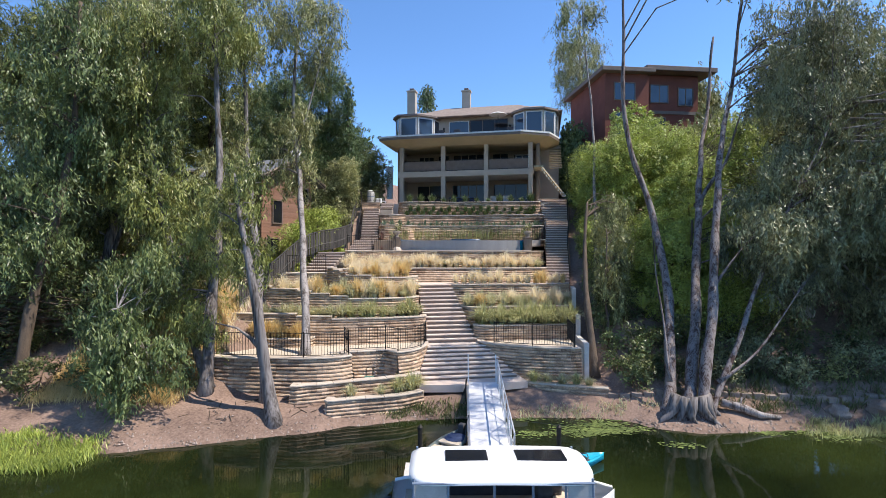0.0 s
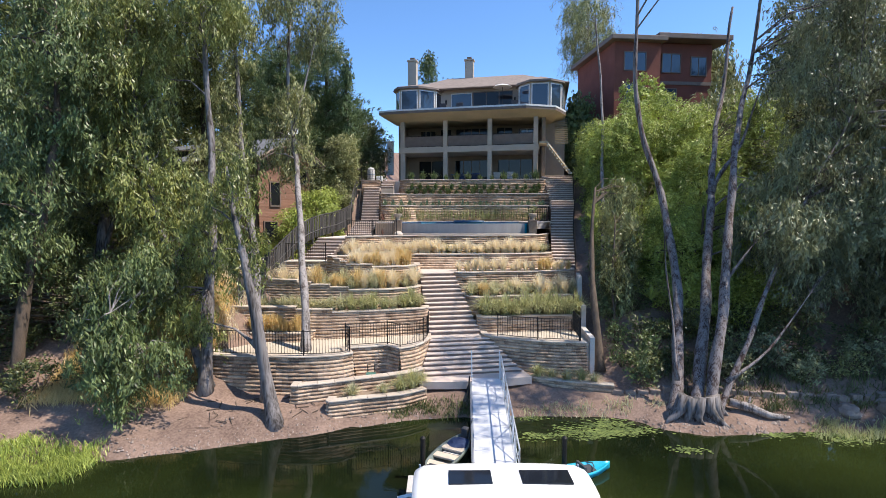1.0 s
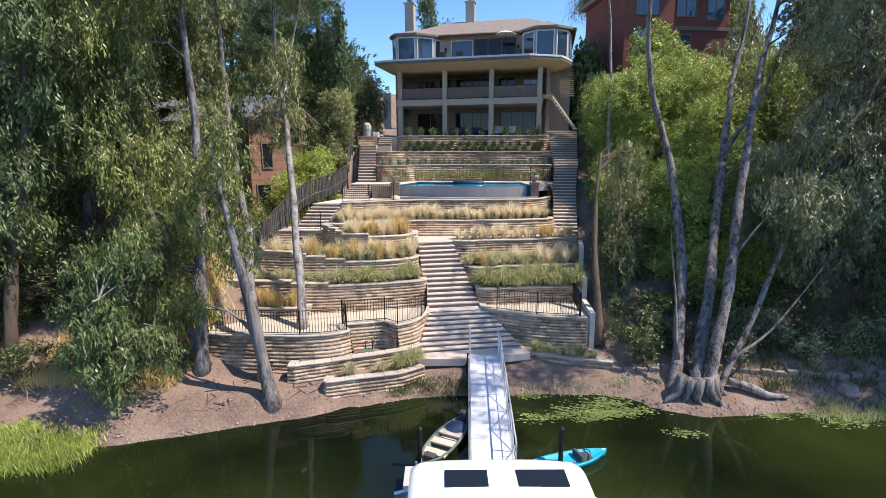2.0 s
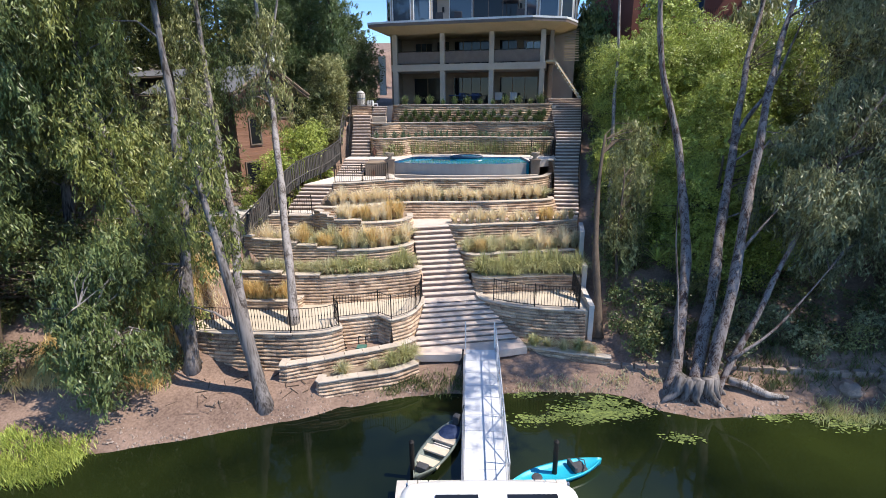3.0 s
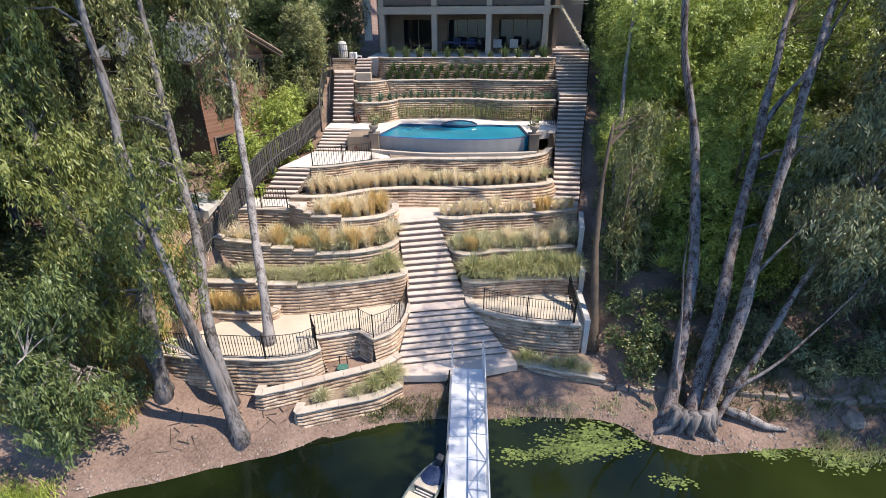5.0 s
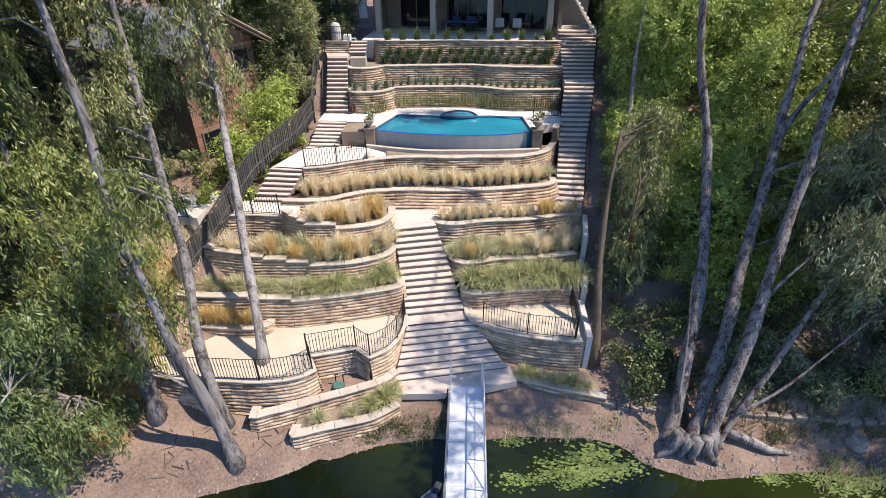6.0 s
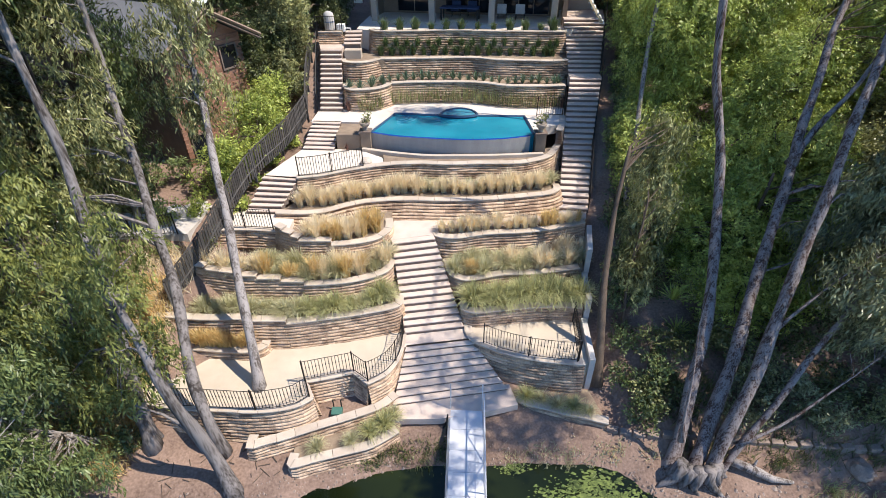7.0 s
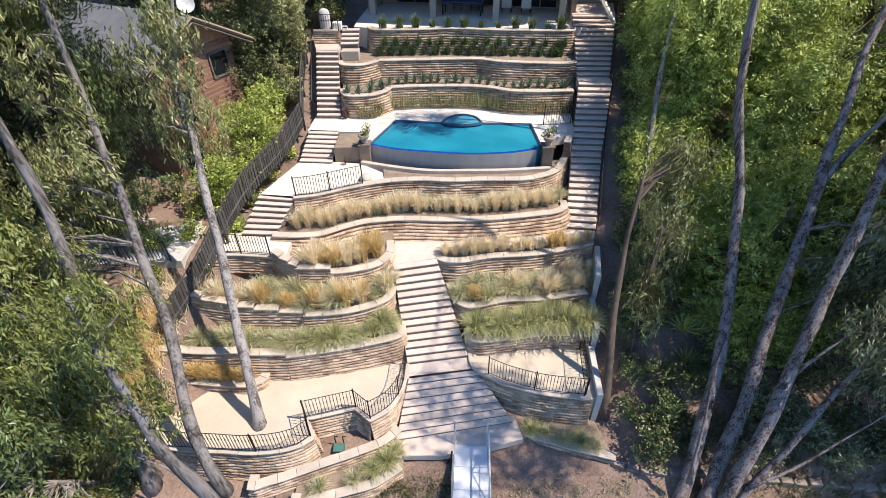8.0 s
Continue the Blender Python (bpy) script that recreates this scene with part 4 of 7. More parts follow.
def hull_shape(length, beam, depth, deck, sharp_stern=True, n=20):
    """A slim open hull along +x, with inner sides and a floor."""
    bm = bmesh.new()
    prof = ((0.0, -1.0), (0.62, -0.8), (0.95, -0.25), (1.0, 0.0), (0.86, 0.0), (0.72, -deck), (0.0, -deck))
    rings = []
    for k in range(n + 1):
        t = k / n * 2 - 1
        w = max(0.03, (1 - abs(t) ** 2.6) if sharp_stern or t > 0 else (1 - abs(t) ** 6 * 0.35))
        lift = 0.22 * abs(t) ** 3 * depth
        rings.append([bm.verts.new((t * length / 2, s * px * w * beam / 2, pz * depth * (1 - 0.3 * abs(t) ** 3) + lift)) for s in (-1, 1) for px, pz in (prof if s == 1 else prof[::-1])])
    for a, c in zip(rings, rings[1:]):
        for i in range(len(a)):
            j = (i + 1) % len(a)
            bm.faces.new((a[i], a[j], c[j], c[i]))
    bm.faces.new(rings[0])
    bm.faces.new(rings[-1][::-1])
    bmesh.ops.remove_doubles(bm, verts=bm.verts, dist=0.002)
    return bm


kayak = thing("kayak", "bright turquoise plastic sit-on kayak afloat", "kayak", m=pose(2.55, 27.1, -0.28, 0, 0, 18))
part("hull", hull_shape(3.1, 0.78, 0.34, 0.18), M_KAYAK, kayak, smooth=True)
part("seat_back", box(0.45, 0.55, -0.24, 0.24, -0.05, 0.16, 0.03), M_SEAT, kayak, "black seat back")
part("seat_pad", box(0.55, 0.95, -0.22, 0.22, -0.08, -0.03, 0.02), M_SEAT, kayak, "black seat pad")
part("hatch", lathe([(0.16, 0), (0.16, 0.03), (0.1, 0.045)], 14), M_SEAT, kayak).location = (-0.7, 0, -0.05)
part("strap", tube([(0.7, -0.3, 0.02), (0.9, -0.1, 0.05), (1.0, 0.12, 0.04), (0.85, 0.3, 0.02)], 0.018, 5), M_SEAT, kayak)
boat = thing("fishing_boat", "small grey-green fishing boat with tan seats, moored by the gangway", "boat", m=pose(-1.1, 28.2, -0.22, 0, 0, 63))
part("hull", hull_shape(3.2, 0.98, 0.42, 0.5), M_HULL, boat, smooth=True)
for x, mt, nm in ((-0.75, M_TAN, "thwart"), (-0.15, M_TAN, "thwart"), (0.45, M_TAN, "thwart")):
    part(nm, box(x - 0.16, x + 0.16, -0.42, 0.42, -0.1, -0.03, 0.02), mt, boat, "tan vinyl seat")
for k in range(4):
    part("slat", box(0.02 + k * 0.1, 0.07 + k * 0.1, -0.3, 0.3, -0.17, -0.14), M_CONC, boat)
part("cover", lathe([(0.42, -0.05), (0.40, 0.06), (0.25, 0.13), (0.02, 0.15)], 14), M_NAVY, boat, "crumpled navy cloth cover").location = (0.85, 0, -0.08)
part("motor", box(1.25, 1.5, -0.12, 0.12, -0.1, 0.3, 0.05), M_SEAT, boat, "black outboard motor")
part("battery_box", box(-1.2, -0.95, -0.18, 0.18, -0.16, 0.06, 0.03), M_SEAT, boat)
part("paddle", tube([(0.9, -0.35, 0.12), (1.75, -0.1, 0.5)], 0.02, 6), M_SEAT, boat)


# ---- the main house ----
H = pose(-0.92, 56.35, 10.38, 0, 0, -12)
house = thing("house", "three-storey beige stucco house with deep columned balconies and brown roof", "house", m=H)


def hpart(name, bm, mat, label="", parent=None):
    ob = part(name, bm, mat, parent or house, label)
    return ob


for k in range(4):
    u = -3.9 + 3.9 * k
    hpart("column", box(u - 0.19, u + 0.19, -0.19, 0.19, -0.1, 5.4, 0.02), M_STUCCO, "beige stucco column")
hpart("balcony_slab", box(-4.2, 8.1, -0.24, 3.2, 2.62, 3.12, 0.02), M_STUCCO)
# porch walls painted darker than the stucco to stand in for shade
hpart("rear_wall", box(-4.6, 8.6, 3.2, 3.5, -0.2, 5.4), M_SHADE, "porch wall with shade put into its brown colour")
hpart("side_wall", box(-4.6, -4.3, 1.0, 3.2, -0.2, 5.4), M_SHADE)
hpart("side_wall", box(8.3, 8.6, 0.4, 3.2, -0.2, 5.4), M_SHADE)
hpart("core", box(-4.6, 10.3, 3.5, 12.0, -0.2, 9.0), M_STUCCO)
# balcony glass rail
for k in range(3):
    u = -3.9 + 3.9 * k
    pn = hpart("balustrade", box(u + 0.22, u + 3.68, -0.02, 0.0, 3.2, 4.05), M_FASCIA, "dark balustrade panel")
    hpart("rail", tube([(u + 0.2, -0.01, 4.1), (u + 3.7, -0.01, 4.1)], 0.03, 6), M_IRON)
# windows and doors at the back of the porches
def window(u0, u1, w0, w1, v, mat=M_PANE, bars=1, trim=M_TRIM, parent=None):
    f = hpart("window", box(u0, u1, v - 0.03, v + 0.02, w0, w1), mat, "", parent)
    t = 0.07
    for a, b, c, d in ((u0 - t, u1 + t, w1, w1 + t), (u0 - t, u1 + t, w0 - t, w0), (u0 - t, u0, w0, w1), (u1, u1 + t, w0, w1)):
        part("frame", box(a, b, v - 0.07, v + 0.03, c, d, 0.008), trim, f)
    for k in range(1, bars + 1):
        u = u0 + (u1 - u0) * k / (bars + 1)
        part("mullion", box(u - 0.03, u + 0.03, v - 0.06, v, w0, w1), trim, f)
    return f


for u0, u1, w0, w1, bars in ((-3.0, -1.6, 3.6, 5.0, 2), (-1.1, -0.1, 3.2, 5.1, 1), (0.4, 3.3, 3.2, 5.1, 3), (4.2, 5.6, 3.2, 5.1, 1), (6.2, 7.6, 3.7, 5.0, 1), (-3.2, -0.8, 0.1, 2.2, 1), (0.3, 3.4, 0.1, 2.2, 3), (4.3, 7.4, 0.1, 2.2, 2)):
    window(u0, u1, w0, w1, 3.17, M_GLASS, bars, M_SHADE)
window(6.4, 7.5, 3.8, 4.9, 3.1, M_PANE, 1)
# the upper deck: a wide slab with a sloping soffit
deck = [(-5.6, -1.5), (-3.6, -1.85), (7.0, -1.85), (9.4, -0.6), (10.3, 1.8), (10.3, 3.6), (-5.6, 3.6)]
inner = [(-4.4, 0.3), (-3.6, -0.25), (7.2, -0.25), (8.3, 0.3), (9.0, 2.0), (9.0, 3.6), (-4.4, 3.6)]
bm = bmesh.new()
lo = [bm.verts.new((x, y, 5.38)) for x, y in inner]
mid = [bm.verts.new((x, y, 5.78)) for x, y in deck]
bm.faces.new(lo[::-1])
for i in range(len(lo)):
    j = (i + 1) % len(lo)
    bm.faces.new((lo[i], lo[j], mid[j], mid[i]))
hpart("soffit", bm, M_SOFFIT, "tan sloping soffit of the upper deck")
hpart("deck_slab", prism(deck, 5.785, 6.0), M_FASCIA, "brown deck edge")
bm = prism([(x * 1.003, y - 0.02) for x, y in deck[:5]] + [(x * 0.99, y + 0.1) for x, y in deck[:5]][::-1], 6.0, 6.14)
hpart("deck_kerb", bm, M_TRIM, "pale deck edge trim")
# upper storey: two bays and a recessed middle
bayL = [(-4.9, 3.0), (-4.9, 1.4), (-4.3, 0.6), (-2.6, 0.6), (-1.3, 1.6), (-0.9, 3.0)]
bayR = [(6.1, 3.0), (6.3, 1.6), (7.3, 0.6), (8.9, 0.6), (9.9, 1.5), (10.1, 3.0)]
for bay in (bayL, bayR):
    hpart("bay_wall", prism(bay, 6.0, 8.6), M_STUCCO, "beige stucco bay")
hpart("upper_wall", box(-4.9, 10.1, 2.6, 11.8, 6.0, 8.6), M_STUCCO)


def bay_window(a, b, lo_w, hi_w, margin=0.16):
    """A window on the slanted wall from a to b."""
    a, b = Vector((*a, 0)), Vector((*b, 0))
    d = (b - a)
    n = Vector((d.y, -d.x, 0)).normalized()
    f = None
    L = d.length
    d.normalize()
    m = Matrix((( d.x, -n.x, 0, a.x), (d.y, -n.y, 0, a.y), (0, 0, 1, 0), (0, 0, 0, 1)))
    f = hpart("window", box(margin, L - margin, -0.035, 0.02, lo_w, hi_w, turn=m), M_PANE)
    t = 0.08
    for x0, x1, z0, z1 in ((margin - t, L - margin + t, hi_w, hi_w + t), (margin - t, L - margin + t, lo_w - t, lo_w), (margin - t, margin, lo_w, hi_w), (L - margin, L - margin + t, lo_w, hi_w)):
        part("frame", box(x0, x1, -0.07, 0.02, z0, z1, turn=m), M_TRIM, f)


for bay in (bayL, bayR):
    for a, b in zip(bay[:-1], bay[1:]):
        if (Vector(a) - Vector(b)).length > 0.9:
            bay_window(a, b, 6.35, 8.25)
window(0.1, 1.9, 6.2, 8.2, 2.55, M_PANE, 0)
window(2.1, 5.6, 6.1, 8.25, 2.55, M_GLASS, 2, M_FASCIA)
for u in (-0.45, 5.85):
    lamp = hpart("wall_lamp", box(u - 0.08, u + 0.08, 2.4, 2.58, 7.3, 7.7, 0.03), M_IRON, "dark iron wall lantern")


# roof: a hipped body with hips over the bays
def hip_roof(name, u0, u1, v0, v1, w, rise, inset):
    bm = bmesh.new()
    o = [bm.verts.new(p) for p in ((u0, v0, w), (u1, v0, w), (u1, v1, w), (u0, v1, w))]
    vm = (v0 + v1) / 2
    r = [bm.verts.new((u0 + inset, vm, w + rise)), bm.verts.new((u1 - inset, vm, w + rise))]
    bm.faces.new((o[0], o[1], r[1], r[0]))
    bm.faces.new((o[1], o[2], r[1]))
    bm.faces.new((o[2], o[3], r[0], r[1]))
    bm.faces.new((o[3], o[0], r[0]))
    bm.faces.new(o[::-1])
    ob = hpart(name, bm, M_SHINGLE, "brown shingle roof")
    for a, b in ((0, 1), (1, 2), (3, 0)):
        part("fascia", tube([o_ for o_ in (((u0, v0, w), (u1, v0, w), (u1, v1, w), (u0, v1, w))[a], ((u0, v0, w), (u1, v0, w), (u1, v1, w), (u0, v1, w))[b])], 0.09, 4), M_FASCIA, ob)
    return ob


main_roof = hip_roof("roof", -5.3, 10.5, 1.9, 12.4, 8.6, 2.3, 4.2)


def bay_roof(bay, peak):
    bm = bmesh.new()
    c = Vector((sum(p[0] for p in bay) / len(bay), 1.9))
    ring = [bm.verts.new((c.x + (x - c.x) * 1.14, c.y + (y - c.y) * 1.2, 8.62)) for x, y in bay]
    low = [bm.verts.new((v.co.x, v.co.y, 8.45)) for v in ring]
    top = bm.verts.new(peak)
    for i in range(len(ring) - 1):
        bm.faces.new((ring[i], ring[i + 1], top))
        bm.faces.new((low[i], low[i + 1], ring[i + 1], ring[i]))
    bm.faces.new(low)
    hpart("bay_roof", bm, M_SHINGLE, "brown shingle roof over a bay")


bay_roof(bayL, (-2.9, 4.6, 9.85))
bay_roof(bayR, (8.1, 4.6, 9.95))
for u, v, w in ((-4.3, 5.0, 12.1), (1.0, 7.2, 12.5)):
    ch = hpart("chimney", box(u - 0.42, u + 0.42, v - 0.35, v + 0.35, 8.6, w, 0.02), M_STUCCO, "beige stucco chimney")
    part("chimney_cap", box(u - 0.5, u + 0.5, v - 0.43, v + 0.43, w, w + 0.14, 0.02), M_STUCCO, ch)
    part("flue", box(u - 0.22, u + 0.22, v - 0.2, v + 0.2, w + 0.14, w + 0.4, 0.02), M_FASCIA, ch, "dark metal flue")
# outside stairs down the house's side
for s in (0.0, 1.0):
    hpart("stair_stringer", tube([(8.7, -0.4 - s, 3.1), (10.6, -0.9 - s, 0.5)], 0.09, 4), M_SOFFIT, "pale timber stair stringer")
for k in range(11):
    t = k / 10
    hpart("tread", box(8.7 + 1.9 * t - 0.14, 8.7 + 1.9 * t + 0.14, -1.45 - 0.5 * t, -0.35 - 0.5 * t, 3.08 - 2.6 * t, 3.14 - 2.6 * t), M_TRIM, "pale timber tread")
hpart("stair_landing", box(8.1, 8.9, -1.5, 0.6, 3.0, 3.14), M_SOFFIT)
for k in range(14):
    t = k / 13
    hpart("tread", box(9.4, 10.5, 0.6 + 3.2 * t, 0.86 + 3.2 * t, 3.2 + 2.6 * t, 3.26 + 2.6 * t), M_SOFFIT)
# furniture on the porch and the deck
def porch_table(u, v, w, long=2.0, cloth=M_NAVY):
    tb = thing("patio_table", "long patio table with a blue cover under the porch", "table")
    tb.matrix_world = H @ Matrix.Translation((u, v, w))
    part("tabletop", box(-long / 2, long / 2, -0.5, 0.5, 0.7, 0.78, 0.02), cloth, tb)
    for x in (-long / 2 + 0.1, long / 2 - 0.1):
        for y in (-0.4, 0.4):
            part("leg", box(x - 0.04, x + 0.04, y - 0.04, y + 0.04, 0, 0.7), M_IRON, tb)


def chair(u, v, w, turn=0, mat=M_CURTAIN, label="pale cushioned patio chair"):
    c = thing("patio_chair", label, "chair", "patio chairs")
    c.matrix_world = H @ pose(u, v, w, 0, 0, turn)
    part("seat", box(-0.3, 0.3, -0.3, 0.3, 0.36, 0.48, 0.03), mat, c)
    part("backrest", box(-0.3, 0.3, 0.24, 0.34, 0.45, 0.95, 0.03), mat, c)
    for x in (-0.27, 0.27):
        for y in (-0.27, 0.27):
            part("leg", tube([(x, y, 0), (x, y, 0.4)], 0.02, 6), M_IRON, c)


porch_table(1.7, 0.9, 0.0, 2.6)
for u in (4.4, 5.6):
    chair(u, 1.6, 0.0, 180)
for u in (1.2, 2.3):
    chair(u, 2.0, 0.0, 0, M_NAVY, "dark blue cushioned patio chair")
for u in (0.3, 2.0, 4.5):
    chair(u, 1.7, 3.12, 180, M_NAVY, "dark blue cushioned patio chair")
for u in (-0.3, 1.2, 6.0):
    chair(u, 0.6, 6.0, 180, M_SEAT, "dark woven deck chair")
um = thing("patio_umbrella", "pale closed-top patio umbrella on the upper deck", "umbrella")
um.matrix_world = H @ Matrix.Translation((4.9, 0.6, 6.0))
part("pole", tube([(0, 0, 0), (0, 0, 2.3)], 0.025, 8), M_IRON, um)
part("canopy", lathe([(0.85, 2.15), (0.8, 2.2), (0.4, 2.34), (0.03, 2.42)], 8), M_TRIM, um)
low = thing("low_wall", "pale garden wall left of the porch", "wall", kind="structure")
part("panel", prism([(-6.3, 58.6), (-5.75, 58.4), (-5.7, 58.6), (-6.25, 58.8)], 11.2, 14.3), M_TRIM, low)


# ---- the neighbour's brown house ----
N = pose(-12.2, 45.05, 6.2, 0, 0, -25)
nb = thing("neighbour_house", "brown wooden house with a grey gabled roof among the trees", "house", m=N)


def npart(name, bm, mat, label="", parent=None):
    return part(name, bm, mat, parent or nb, label)


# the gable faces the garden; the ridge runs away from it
# fascia brown on the body stands in for siding in shade
npart("body", box(-7.3, -0.6, -1.0, 4.0, -1.6, 5.1), M_FASCIA, "brown wall with shade put into its dark colour")
npart("body", box(-14, -7.32, 1.2, 4.0, -1.6, 5.1), M_FASCIA, "brown wall with shade put into its dark colour")
bm = bmesh.new()
lo_pts = [bm.verts.new((-0.7, y, z)) for y, z in ((-1.0, 5.1), (4.0, 5.1), (1.5, 6.45))]
hi_pts = [bm.verts.new((-0.52, y, z)) for y, z in ((-1.0, 5.1), (4.0, 5.1), (1.5, 6.45))]
bm.faces.new(lo_pts[::-1])
bm.faces.new(hi_pts)
for i in range(3):
    bm.faces.new((lo_pts[i], lo_pts[(i + 1) % 3], hi_pts[(i + 1) % 3], hi_pts[i]))
npart("gable_wall", bm, M_SIDING)
bd = part("siding_board", box(-0.03, 0.03, -1.0, 4.0, 0, 0.2), M_SIDING)
data = bd.data
bpy.data.objects.remove(bd)
for k in range(31):
    ob = new("siding_board", data)
    ob.parent, ob.matrix_basis = nb, pose(-0.53, 0, -1.4 + k * 0.21, 0, 8, 0)


def roof_slope(xa, xb, y0, z0, y1, z1, t=0.14):
    bm = bmesh.new()
    vs = [bm.verts.new(p) for p in ((xb, y0, z0), (xa, y0, z0), (xa, y1, z1), (xb, y1, z1), (xb, y0, z0 + t), (xa, y0, z0 + t), (xa, y1, z1 + t), (xb, y1, z1 + t))]
    for f in ((3, 2, 1, 0), (4, 5, 6, 7), (0, 1, 5, 4), (1, 2, 6, 5), (2, 3, 7, 6), (3, 0, 4, 7)):
        bm.faces.new([vs[i] for i in f])
    slope = npart("roof", bm, M_GREYROOF, "grey composite shingle roof")
    part("gutter", tube([(xa, y1, z1 + 0.02), (xb, y1, z1 + 0.02)], 0.07, 6), M_FASCIA, slope)


roof_slope(-7.6, 0.3, 1.5, 6.5, -1.7, 4.85)
roof_slope(-14.4, 0.3, 1.5, 6.5, 4.7, 4.85)
roof_slope(-14.4, -7.62, 1.5, 6.5, 0.7, 6.09)
for y1, z1 in ((-1.72, 4.9), (4.72, 4.9)):
    npart("barge_board", tube([(0.34, 1.5, 6.55), (0.34, y1, z1)], 0.08, 4), M_SHADE, "weathered brown barge board")
    npart("barge_trim", tube([(0.30, 1.5, 6.34), (0.30, y1, z1 - 0.2)], 0.05, 4), M_FASCIA)
for y0, y1, z0, z1 in ((2.5, 3.5, 3.55, 4.6), (0.0, 0.8, 2.0, 3.5), (-0.6, 0.5, -0.6, 0.9)):
    f = npart("window", box(-0.56, -0.44, y0, y1, z0, z1), M_GLASS)
    for a, b, c, d in ((y0 - 0.08, y1 + 0.08, z1, z1 + 0.08), (y0 - 0.08, y1 + 0.08, z0 - 0.08, z0), (y0 - 0.08, y0, z0, z1), (y1, y1 + 0.08, z0, z1)):
        part("frame", box(-0.5, -0.4, a, b, c, d), M_FASCIA, f)
dish = npart("satellite_dish", lathe([(0.02, 0), (0.2, 0.03), (0.36, 0.1), (0.37, 0.11), (0.2, 0.05), (0.02, 0.02)], 16), M_TRIM, "white satellite dish")
dish.matrix_basis = pose(0.0, 1.75, 7.0, 65, 0, 40)
npart("dish_arm", tube([(0.0, 1.7, 6.5), (0.0, 1.75, 7.0)], 0.03, 6), M_IRON)
npart("deck", box(-11.5, -7.35, -2.6, 1.2, 1.8, 2.0), M_FENCE, "grey timber deck")
for x in (-11.4, -7.5):
    npart("deck_post", box(x - 0.08, x + 0.08, -2.5, -2.34, -1.8, 1.8), M_FENCE)
sofa = thing("outdoor_sofa", "cream cushioned outdoor sofa on the neighbour's deck", "sofa")
sofa.matrix_world = N @ pose(-8.7, 0.3, 2.0, 0, 0, 0)
part("frame", box(-0.95, 0.95, -0.4, 0.45, 0.0, 0.35, 0.03), M_SEAT, sofa)
for x in (-0.62, 0.0, 0.62):
    part("seat_cushion", box(x - 0.3, x + 0.3, -0.4, 0.3, 0.35, 0.52, 0.05), M_CREAM, sofa)
    part("back_cushion", box(x - 0.3, x + 0.3, 0.2, 0.42, 0.5, 1.0, 0.05), M_CREAM, sofa)
rail_a, rail_b = N @ Vector((-11.4, -2.5, 2.0)), N @ Vector((-7.4, -2.5, 2.0))
railing([tuple(rail_a), tuple(rail_a.lerp(rail_b, 0.5)), tuple(rail_b)], 1.0, "dark iron railing along the neighbour's deck")
bed([(-17.5, 38.6), (-11.2, 38.9), (-10.9, 44.0), (-17.5, 44.5)], 5.15, M_CONC, "patio", "grey paved patio beside the neighbour's house", 1.0)
railing([(-16.8, 38.7, 5.15), (-14.0, 38.5, 5.15), (-11.6, 38.9, 5.15)], 1.0, "dark iron railing round the neighbour's patio")

# ---- the red house above the right bank ----
Rm = pose(18.6, 57.5, 9.0, 0, 0, 6)
rh = thing("red_house", "dark red stucco house with flat overhanging roofs behind trees", "house", m=Rm)
part("body", box(-4.8, -0.6, -0.5, 8, 0, 13.6), M_RED, rh)
part("body", box(-0.6, 5.0, 0.6, 8, 0, 14.0), M_RED, rh)
part("roof", box(-5.4, -0.3, -1.2, 8.5, 13.6, 14.0, 0.05), M_FASCIA, rh, "dark flat overhanging roof")
part("roof", box(-0.8, 6.2, -0.6, 8.5, 14.05, 14.5, 0.05), M_FASCIA, rh, "dark flat overhanging roof")
for u0, u1, w0, w1, v in ((-3.9, -2.0, 11.2, 12.7, -0.5), (-3.8, -2.1, 8.0, 10.0, -0.5), (0.2, 1.9, 11.4, 13.0, 0.6), (-0.2, 1.6, 8.0, 9.9, 0.6), (3.0, 4.4, 11.2, 12.8, 0.6)):
    f = part("window", box(u0, u1, v - 0.05, v + 0.02, w0, w1), M_PANE, rh)
    for a, b, c, d in ((u0 - 0.08, u1 + 0.08, w1, w1 + 0.08), (u0 - 0.08, u1 + 0.08, w0 - 0.08, w0), (u0 - 0.08, u0, w0, w1), (u1, u1 + 0.08, w0, w1), ((u0 + u1) / 2 - 0.03, (u0 + u1) / 2 + 0.03, w0, w1)):
        part("frame", box(a, b, v - 0.09, v + 0.01, c, d), M_FASCIA, f)
part("balcony", box(-0.6, 2.6, -0.8, 0.6, 7.4, 7.6, 0.03), M_FASCIA, rh)
for k in range(18):
    part("balcony_bar", box(-0.55 + k * 0.18, -0.53 + k * 0.18, -0.78, -0.75, 7.6, 8.5), M_IRON, rh)
part("trim_band", box(-0.7, 5.2, 0.5, 0.62, 10.3, 10.6), M_FASCIA, rh)


